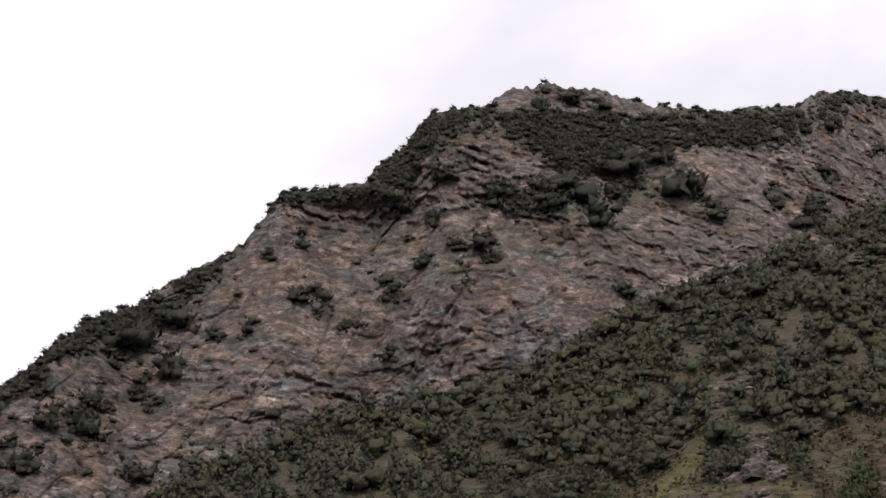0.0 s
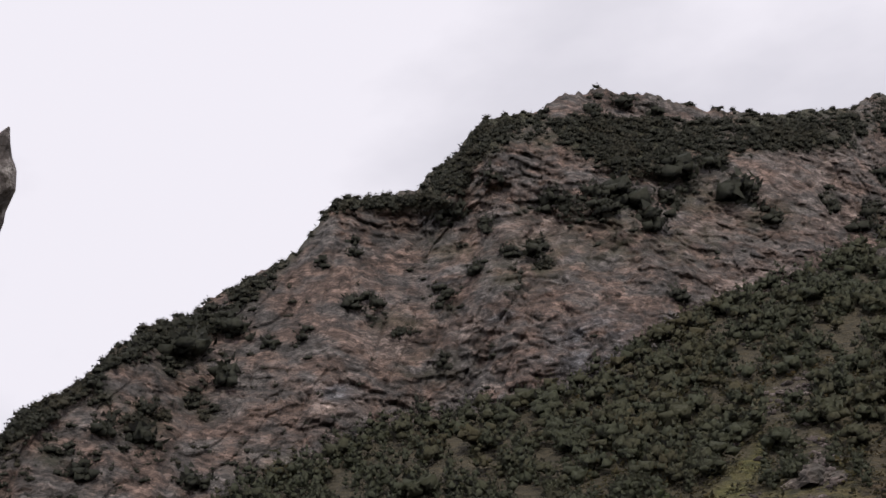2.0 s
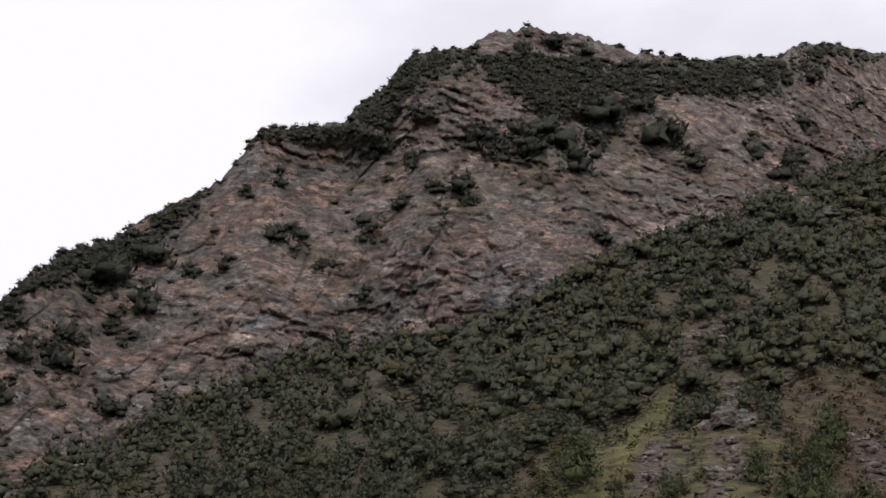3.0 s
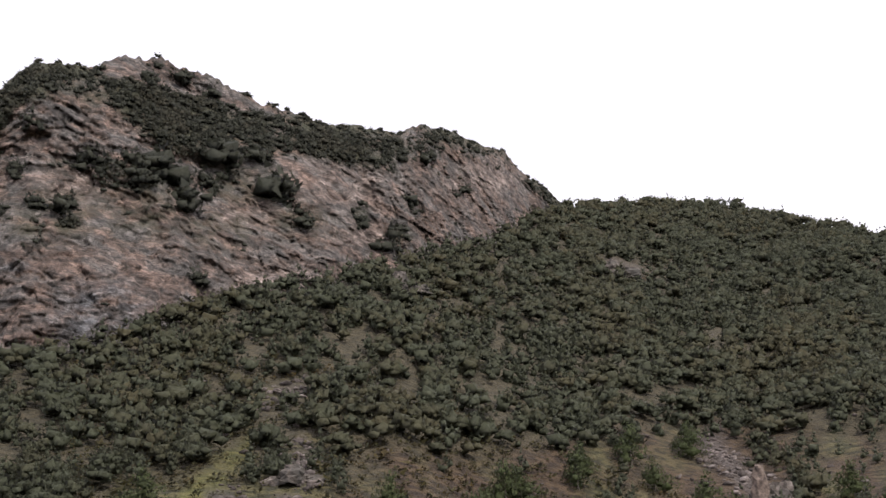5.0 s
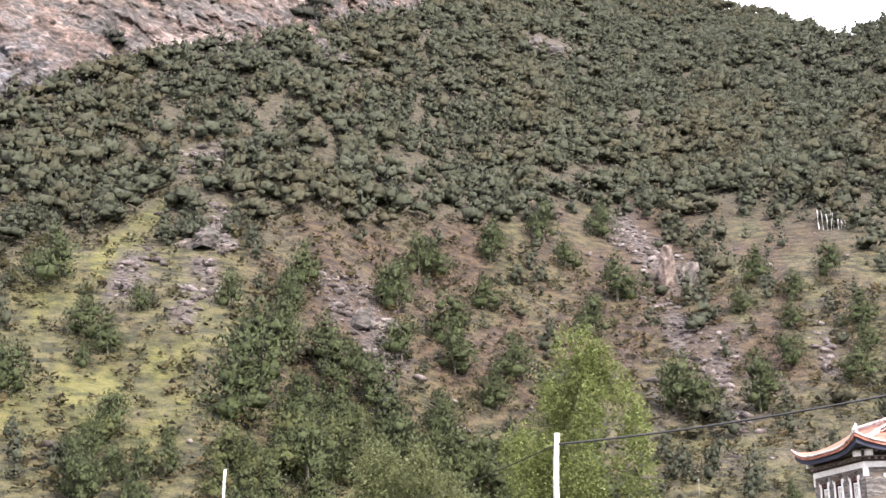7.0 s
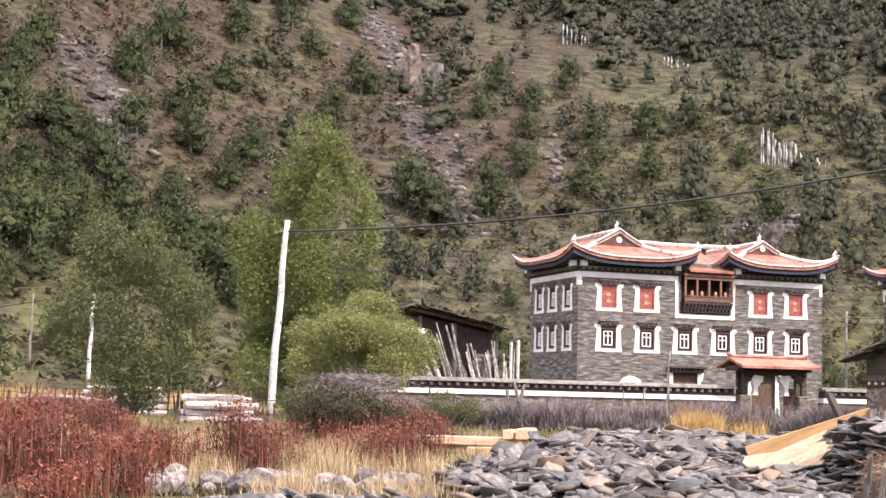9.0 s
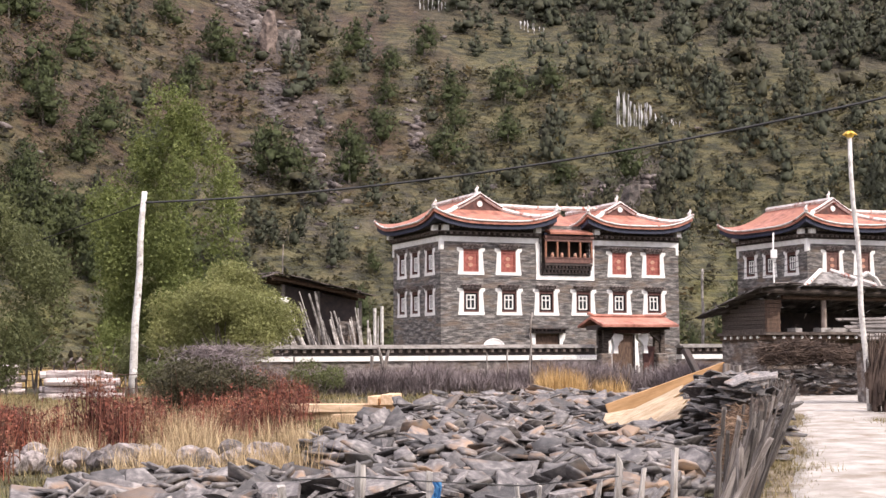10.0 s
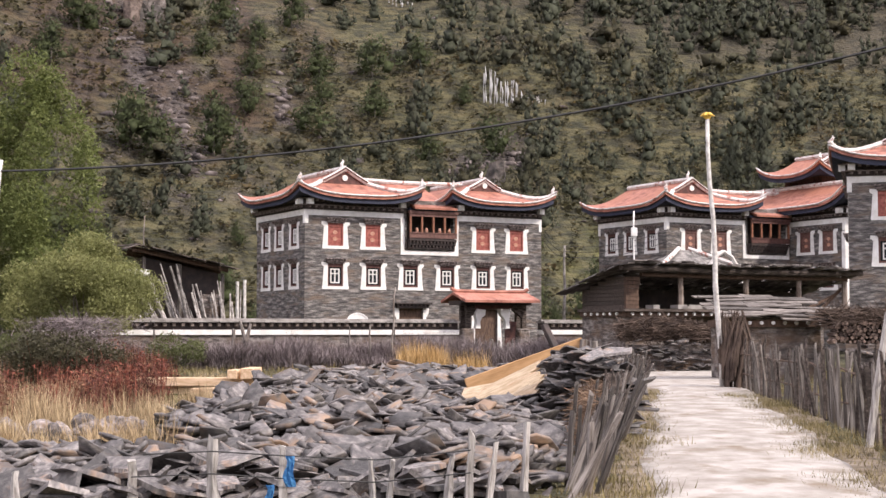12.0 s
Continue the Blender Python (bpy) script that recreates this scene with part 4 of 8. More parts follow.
bb = b * np.clip(0.85 + 0.5 * patch, 0.1, 1) * (1 - summit_bare(s_az, s_el))
chance = 0.62 * bb + 0.16 * grove + 0.03 * np.clip((-44 - s_az) / 3, 0, 1) * np.clip((19.5 - s_el) / 2, 0, 1) + 0.004 * (1 + 2 * patch.clip(0))
keep = rng.uniform(0, 1, n_c) < chance
idx = idx[keep]
s_h = rng.uniform(1.2, 2.7, len(idx)) * np.where(bb[keep] + grove[keep] < 0.2, 0.65, 1.0) * np.where(along(SKYLINE, s_az[keep]) - s_el[keep] < 0.35, 0.65, 1.0)
s_tint = np.clip(0.35 + 0.4 * patch[keep] + rng.normal(0, 0.2, len(idx)), 0, 1)
l_pos, l_h = [], []
for az, el, tall in LEDGE_TREES + LEDGE_SCRUB:
    j = int(np.clip(round((az - C_AZ[0]) / 0.065), 0, len(C_AZ) - 1))
    i = int(np.clip(np.searchsorted(c_el[:, j], el - 0.4 * tall), 0, C_ROWS - 1))
    r0 = math.hypot(*c_v[i * len(C_AZ) + j, :2])
    for k in range(4):
        j2 = int(np.clip(j + rng.normal(0, tall * 2.2), 0, len(C_AZ) - 1))
        i2 = int(np.clip(i + rng.normal(0, 3), 0, C_ROWS - 1))
        l_pos.append(c_v[i2 * len(C_AZ) + j2])
        l_h.append(math.radians(tall) * r0 * rng.uniform(0.6, 1.0))
s_pos = np.concatenate([c_v[idx], l_pos]) - np.array([0, 0, 0.6])
s_h = np.concatenate([s_h, l_h])
s_tint = np.concatenate([s_tint, rng.uniform(0, 0.4, len(l_h))])
s_w = s_h * rng.uniform(1.05, 1.6, len(s_h))
BUSH_T = [crown_template(300 + i, ("round", "round", "oval", "round")[i], 3, 28, 0.13, (0.5, 0.88)) for i in range(4)]
bv, bf, bt, bn = scatter(BUSH_T, s_pos, s_h, s_w, s_tint, 73)
tagged(new("cliff_shrubs", crown_mesh("cliff_shrubs", bv, bf, bn, M_SHRUB, bt)), "dark green shrubs clinging to ledges of the cliff", "shrubs", kind="stuff")

# tussocks and loose stones of the open slope
n_t = 12000
t_az = rng.uniform(-40, 20, n_t)
t_r = np.sqrt(rng.uniform(0, 1, n_t) * (225.0 ** 2 - 105.0 ** 2) + 105.0 ** 2)
t_z = land_height(t_az, t_r)
t_el = np.degrees(np.arctan2(t_z - EYE_Z, t_r))
wob = np.stack([t_az / 1.6, t_el / 1.6, 0 * t_az], 1)
t_bare = cover(t_az, t_el, SCREE)
keep = (t_r > along(TOE, t_az) - 4) & (rng.uniform(0, 1, n_t) > np.maximum(0.8 * t_bare, 0.35 * cover(t_az, t_el, MEADOW)))
t_pos = polar(t_az, t_r, t_z)[keep]
M_TUSSOCK = leafy("low_scrub_foliage", (0.085, 0.082, 0.04), (0.13, 0.115, 0.055), (0.17, 0.12, 0.055), soft=True)
SCRUB_T = [crown_template(340 + k, "round", 1, 9, 0.3) for k in range(5)]
tu_h = 0.3 + 1.0 * rng.uniform(0, 1, len(t_pos)) ** 2.5
tu_t = np.clip(0.45 + 0.3 * fbm(t_pos / 14.0, 3, 0.6, 57) + rng.normal(0, 0.25, len(t_pos)), 0, 1)
v, f, t, nrm = scatter(SCRUB_T, t_pos, tu_h, tu_h * rng.uniform(1.3, 2.3, len(t_pos)), tu_t, 63)
tagged(new("low_scrub", crown_mesh("low_scrub", v, f, nrm, M_TUSSOCK, t)), "low olive and brown scrub on the open slope", "scrub", kind="stuff")
n_s = 60000
q_az = rng.uniform(-38, 6, n_s)
q_r = np.sqrt(rng.uniform(0, 1, n_s) * (330.0 ** 2 - 105.0 ** 2) + 105.0 ** 2)
q_z = land_height(q_az, q_r)
q_el = np.degrees(np.arctan2(q_z - EYE_Z, q_r))
pick = rng.uniform(0, 1, n_s) < 0.012 + 0.8 * cover(q_az, q_el, SCREE) ** 1.5
r_pos = polar(q_az, q_r, q_z)[pick]
STONE_T = []
for k in range(5):
    r2 = np.random.RandomState(520 + k)
    STONE_T.append((ICO_V * r2.uniform(0.35, 1.4, size=(12, 1)) * np.array([1.1, 0.8, 0.75]), ICO_F))
M_STONE = material("loose_slope_stone", [(0.045, 0.036, 0.034), (0.095, 0.078, 0.074), (0.17, 0.145, 0.137)], 0.6, rough=0.95, bump=0.5, per_island=0.5)
rs_h = 0.18 + 0.75 * rng.uniform(0, 1, len(r_pos)) ** 3
v, f, t, nrm = scatter(STONE_T, r_pos, rs_h, rs_h * 1.2, rs_h, 65)
tagged(new("slope_stones", np_mesh("slope_stones", v, f, M_STONE)), "loose grey stones and scree on the slope", "stones", kind="stuff")


# ---- houses ----
def slope_rise(d):
    return 0.25 * d + 0.041 * d * d


def window(parent, m, w, h, red, wide=1.0, paint=None):
    """A slate-house window: white trapezoid surround with horned top, dark toothed canopy, frame and panes. Base centre at m, facing -y."""
    win = new("window")
    win.parent = parent
    win.matrix_basis = m
    bm = bmesh.new()
    t = 0.31 * wide
    a = w / 2 + t
    bw = a + 0.06
    # two jambs with horns and a sill
    for s in (-1, 1):
        o = [(s * w / 2, 0.2), (s * w / 2, h - 0.02), (s * (w / 2 + 0.08), h + 0.02), (s * (a + 0.12), h + 0.04), (s * (a + 0.14), h - 0.13), (s * (a - 0.03), h - 0.26), (s * bw, 0.2)]
        prism(bm, o if s > 0 else o[::-1], -0.035, 0.02)
    prism(bm, [(-bw - 0.02, 0), (-bw - 0.02, 0.2), (bw + 0.02, 0.2), (bw + 0.02, 0)][::-1], -0.04, 0.02)
    bmesh.ops.recalc_face_normals(bm, faces=bm.faces)
    part("surround", bm, M_WHITE, win, "white limewashed surround")
    bm = bmesh.new()
    box(bm, -w / 2 - 0.14, w / 2 + 0.14, -0.22, 0.0, h + 0.05, h + 0.13)
    box(bm, -w / 2 - 0.05, w / 2 + 0.05, -0.12, 0.02, h - 0.06, h + 0.05)
    k = 7
    for i in range(k):
        x = -w / 2 - 0.08 + (w + 0.16) * i / (k - 1)
        box(bm, x - 0.045, x + 0.045, -0.3, -0.02, h + 0.13, h + 0.23)
    box(bm, -w / 2 - 0.2, w / 2 + 0.2, -0.34, 0.0, h + 0.23, h + 0.27)
    part("canopy", bm, M_CORBEL, win)
    bm = bmesh.new()
    fw = 0.1
    box(bm, -w / 2, -w / 2 + fw, 0.0, 0.12, 0.2, h - 0.06)
    box(bm, w / 2 - fw, w / 2, 0.0, 0.12, 0.2, h - 0.06)
    box(bm, -w / 2 + fw, w / 2 - fw, 0.0, 0.12, h - 0.28, h - 0.06)
    box(bm, -w / 2 + fw, w / 2 - fw, 0.0, 0.12, 0.2, 0.32)
    part("frame", bm, (paint or M_RED) if red else M_OXIDE, win)
    lo, hi, hw = 0.32, h - 0.28, w / 2 - fw
    if red:
        bm = bmesh.new()
        box(bm, -hw, hw, 0.06, 0.1, lo, hi)
        part("panel", bm, paint or M_RED, win)
        for z in (0.3, 0.68):
            bm = bmesh.new()
            zz = lo + (hi - lo) * z
            prism(bm, [(0.2 * hw * 2 * math.cos(u), zz + 0.13 * math.sin(u)) for u in (math.pi * j / 4 for j in range(8))], 0.045, 0.06)
            part("carving", bm, M_CARVE, win, "faded painted carving")
    else:
        bm = bmesh.new()
        box(bm, -hw, hw, 0.1, 0.12, lo, hi)
        part("pane", bm, M_GLASS, win, "dark glass")
        bm = bmesh.new()
        b = 0.075
        hw2, lo2, hi2 = hw * 0.72, lo + 0.08, hi - 0.1
        for x0, x1, z0, z1 in ((-hw2, -hw2 + b, lo2, hi2), (hw2 - b, hw2, lo2, hi2), (-hw2 + b, hw2 - b, hi2 - b, hi2), (-hw2 + b, hw2 - b, lo2, lo2 + b), (-b / 2, b / 2, lo2 + b, hi2 - b),
                               (-hw2 + b, -b / 2, lo2 + 0.62 * (hi2 - lo2), lo2 + 0.62 * (hi2 - lo2) + b), (b / 2, hw2 - b, lo2 + 0.62 * (hi2 - lo2), lo2 + 0.62 * (hi2 - lo2) + b)):
            box(bm, x0, x1, 0.05, 0.1, z0, z1)
        part("glazing_bar", bm, M_WHITE, win, "white sash bars")
    return win


M_RUBBLE = material("rubble_wall_stone", [(0.065, 0.056, 0.052), (0.16, 0.138, 0.13), (0.33, 0.295, 0.275)], 2.6, rough=0.95, bump=1.0, bump_scale=4.0, stretch=(1, 1, 2.4), bump_dist=0.1, second=(0.16, 0.11, 0.08), second_scale=0.8)
M_FADEDRED = material("faded_brown_red_paint", [(0.09, 0.042, 0.035), (0.19, 0.095, 0.078)], 4.0, rough=0.7, bump=0.15)
M_OXIDE = material("dark_oxide_paint", [(0.06, 0.025, 0.022), (0.13, 0.055, 0.045)], 4.0, rough=0.7, bump=0.15)
M_CARVE = material("faded_carving_paint", [(0.4, 0.16, 0.1), (0.5, 0.32, 0.24)], 6.0, rough=0.7, bump=0)
# near-black backing for openings: the shade of unlit rooms put into colour
M_NICHE = material("room_shade_backing", [(0.02, 0.015, 0.012), (0.05, 0.035, 0.028)], 1.0, rough=0.9, bump=0)


def pierced_wall(bm, length, height, thick, holes, place):
    """A wall along x with rectangular holes (x0, x1, z0, z1), outer face at y=0, joined from cells; place maps it into the house."""
    xs = sorted({0.0, length, *[v for h in holes for v in h[:2]]})
    zs = sorted({0.0, height, *[v for h in holes for v in h[2:]]})
    start = len(bm.verts)
    solid = {}
    for i in range(len(xs) - 1):
        for j in range(len(zs) - 1):
            cx, cz = (xs[i] + xs[i + 1]) / 2, (zs[j] + zs[j + 1]) / 2
            solid[i, j] = not any(h[0] < cx < h[1] and h[2] < cz < h[3] for h in holes)
    made = []
    cache = {}

    def vert(i, j, y):
        key = (i, j, y)
        if key not in cache:
            cache[key] = bm.verts.new((xs[i], y, zs[j]))
            made.append(cache[key])
        return cache[key]

    for (i, j), ok in solid.items():
        if not ok:
            continue
        bm.faces.new((vert(i, j, 0), vert(i + 1, j, 0), vert(i + 1, j + 1, 0), vert(i, j + 1, 0)))
        bm.faces.new((vert(i, j, thick), vert(i, j + 1, thick), vert(i + 1, j + 1, thick), vert(i + 1, j, thick)))
        for (di, dj), (p0, p1) in (((-1, 0), ((i, j), (i, j + 1))), ((1, 0), ((i + 1, j), (i + 1, j + 1))), ((0, -1), ((i, j), (i + 1, j))), ((0, 1), ((i, j + 1), (i + 1, j + 1)))):
            if not solid.get((i + di, j + dj), False):
                bm.faces.new((vert(*p0, 0), vert(*p1, 0), vert(*p1, thick), vert(*p0, thick)))
    bmesh.ops.transform(bm, matrix=place, verts=made)


def roof_patch(fn, x0, x1, y0, y1, nx, ny, thick):
    """A curved roof sheet over a rectangle: fn(x, y) gives its height."""
    bm = bmesh.new()
    top = [[bm.verts.new((x0 + (x1 - x0) * i / nx, y0 + (y1 - y0) * j / ny, 0)) for i in range(nx + 1)] for j in range(ny + 1)]
    low = []
    for row in top:
        r2 = []
        for v in row:
            v.co.z = fn(v.co.x, v.co.y)
            r2.append(bm.verts.new((v.co.x, v.co.y, v.co.z - thick)))
        low.append(r2)
    for j in range(ny):
        for i in range(nx):
            bm.faces.new((top[j][i], top[j][i + 1], top[j + 1][i + 1], top[j + 1][i]))
            bm.faces.new((low[j][i], low[j + 1][i], low[j + 1][i + 1], low[j][i + 1]))
    rim = [(0, i) for i in range(nx)] + [(j, nx) for j in range(ny)] + [(ny, nx - i) for i in range(nx)] + [(ny - j, 0) for j in range(ny)]
    for k, (j, i) in enumerate(rim):
        j2, i2 = rim[(k + 1) % len(rim)]
        bm.faces.new((top[j][i], low[j][i], low[j2][i2], top[j2][i2]))
    return bm


def pavilion_roof(house, x0, x1, y0, y1, eave, lift=1.0):
    """Hip-and-gable roof with sweeping corners, its gable to the front (-y)."""
    roof = new("roof")
    roof.parent = house
    mid, g = (x0 + x1) / 2, 2.9
    half = (x1 - x0) / 2

    def corner(x, y):
        dx, dy = min(x - x0, x1 - x) / half, min(y - y0, y1 - y) / half
        return lift * (max(0, 1 - dx) ** 3.2 * max(0, 1 - dy) ** 3.2)

    def skirt(x, y):
        dx, dy = min(x - x0, x1 - x), min(y - y0, y1 - y)
        return eave + slope_rise(min(dx, dy, 40)) + corner(x, y)

    def upper(x, y):
        return eave + slope_rise(min(x - x0, x1 - x)) + corner(x, y)

    # front skirt up to the gablet, then the two long slopes
    part("skirt_tiles", roof_patch(skirt, x0, x1, y0, y0 + g, 28, 8, 0.18), M_TILE, roof)
    part("slope_tiles", roof_patch(upper, x0, x1, y0 + g, y1, 28, 14, 0.18), M_TILE, roof)
    # gablet wall set under the rake
    b = g
    bm = bmesh.new()
    prism(bm, [(mid - half + b, eave + slope_rise(b) - 0.1), (mid + half - b, eave + slope_rise(b) - 0.1), (mid, eave + slope_rise(half) - 0.12)], y0 + g - 0.03, y0 + g - 0.1)
    bmesh.ops.recalc_face_normals(bm, faces=bm.faces)
    part("gable_panel", bm, M_OXIDE, roof, "dark red gable board")
    bm = bmesh.new()
    zc = eave + slope_rise(b) + 0.36
    prism(bm, [(mid + 0.2 * math.cos(u), zc + 0.2 * math.sin(u)) for u in (math.pi * j / 6 for j in range(12))], y0 + g - 0.18, y0 + g - 0.1)
    bmesh.ops.recalc_face_normals(bm, faces=bm.faces)
    part("gable_rosette", bm, M_WHITE, roof, "white carved rosette")
    # white ridge, rake and hip trims
    for s in (-1, 1):
        bm = bmesh.new()
        pts = []
        for k in range(9):
            d = half - (half - b) * k / 8
            pts.append((mid + s * (half - d), y0 + g - 0.12, eave + slope_rise(d) + 0.1))
        tube(bm, pts, 0.17, 6)
        part("rake_trim", bm, M_TRIM, roof, "white-edged verge")
        bm = bmesh.new()
        tube(bm, [(px, py - 0.16, pz + 0.02) for px, py, pz in pts], 0.05, 5)
        part("rake_line", bm, M_OXIDE, roof, "dark red line along the verge")
        bm = bmesh.new()
        pts = []
        for k in range(9):
            d = b - b * k / 8
            x = (x1 - d) if s > 0 else (x0 + d)
            pts.append((x, y0 + d - (0.12 if k == 8 else 0), eave + slope_rise(d) + corner(x, y0 + d) + 0.1 + (0.12 if k == 8 else 0)))
        tube(bm, pts, [0.17] * 8 + [0.09], 6)
        part("hip_trim", bm, M_TRIM, roof, "white-edged hip")
        bm = bmesh.new()
        pts = [((x1 + 0.02) if s > 0 else (x0 - 0.02), y0 + (y1 - y0) * k / 12, upper(x1 if s > 0 else x0, y0 + (y1 - y0) * k / 12) + 0.05) for k in range(13)]
        tube(bm, pts, 0.065, 6)
        part("eave_trim", bm, M_TRIM, roof, "white-edged eave")
    bm = bmesh.new()
    tube(bm, [(x0 + (x1 - x0) * k / 16, y0 - 0.02, skirt(x0 + (x1 - x0) * k / 16, y0) + 0.05) for k in range(17)], 0.06, 6)
    part("eave_trim", bm, M_TRIM, roof)
    bm = bmesh.new()
    tube(bm, [(mid, y0 + g - 0.15, eave + slope_rise(half) + 0.12), (mid, y1, eave + slope_rise(half) + 0.1)], 0.18, 6)
    part("ridge", bm, M_TRIM, roof, "white-edged ridge")
    for x, y, z in ((mid, y0 + g + 0.3, eave + slope_rise(half) + 0.25), (x0 + 0.15, y0 + 0.15, skirt(x0, y0) + 0.1), (x1 - 0.15, y0 + 0.15, skirt(x1, y0) + 0.1)):
        bm = bmesh.new()
        tube(bm, [(x, y, z - 0.1), (x - 0.04, y, z + 0.2), (x + 0.08, y, z + 0.38), (x + 0.02, y, z + 0.5)], [0.1, 0.12, 0.08, 0.03], 6)
        part("finial", bm, M_TRIM, roof, "small white ridge figure")
    # dark soffit box between wall head and tiles
    def under(x, y):
        return skirt(x, y) - 0.2
    part("soffit", roof_patch(under, x0 + 0.12, x1 - 0.12, y0 + 0.12, y0 + g, 28, 6, 0.3), M_NAVY, roof, "dark blue painted soffit")

    def under2(x, y):
        return upper(x, y) - 0.22
    part("soffit", roof_patch(under2, x0 + 0.12, x1 - 0.12, y0 + g, y1 - 0.1, 28, 8, 0.3), M_NAVY, roof)
    return roof


M_TRIM = material("white_tile_trim", [(0.5, 0.46, 0.44), (0.74, 0.72, 0.7)], 5.0, rough=0.8, bump=0.2, second=(0.3, 0.12, 0.09), second_scale=2.5, second_at=(0.56, 0.66))
BAND = 9.15
HEAD = 10.35


def cornice(house, name, x0, x1, y, out=0.0, m=Matrix()):
    """White string band, then two rows of dark toothed corbels, along x at wall face y."""
    bm = bmesh.new()
    box(bm, x0, x1, y - 0.06, y, BAND - 0.06, BAND + 0.3, m)
    for s, x in ((1, x0), (-1, x1)):
        box(bm, min(x, x + s * 0.22), max(x, x + s * 0.22), y - 0.055, y, BAND - 0.6, BAND - 0.06, m)
    part("string_band", bm, M_WHITE, house, "white painted band")
    bm = bmesh.new()
    box(bm, x0, x1, y - 0.12, y, BAND + 0.3, HEAD, m)
    part("frieze", bm, M_DARKWOOD_GAP, house, "dark timber frieze")
    bm = bmesh.new()
    n = int((x1 - x0) / 0.42)
    for row, (z, d) in enumerate(((BAND + 0.42, 0.3), (BAND + 0.82, 0.48))):
        for i in range(n):
            x = x0 + (x1 - x0) * (i + 0.5) / n
            box(bm, x - 0.09, x + 0.09, y - d, y - 0.12, z, z + 0.15, m)
        box(bm, x0 - d * 0.5, x1 + d * 0.5, y - d - 0.05, y - 0.12, z + 0.15, z + 0.2, m)
    part("corbel_course", bm, M_CORBEL, house, "rows of painted corbel ends")
    for x in (x0 + 0.22, x1 - 0.22):
        bm = bmesh.new()
        box(bm, x - 0.2, x + 0.2, y - 0.5, y - 0.13, BAND + 0.62, BAND + 0.98, m)
        part("corner_block", bm, M_WHITE, house, "white corner block")


M_CORBEL = material("painted_corbels", [(0.045, 0.03, 0.03), (0.3, 0.25, 0.235)], 7.0, rough=0.8, bump=0.1)


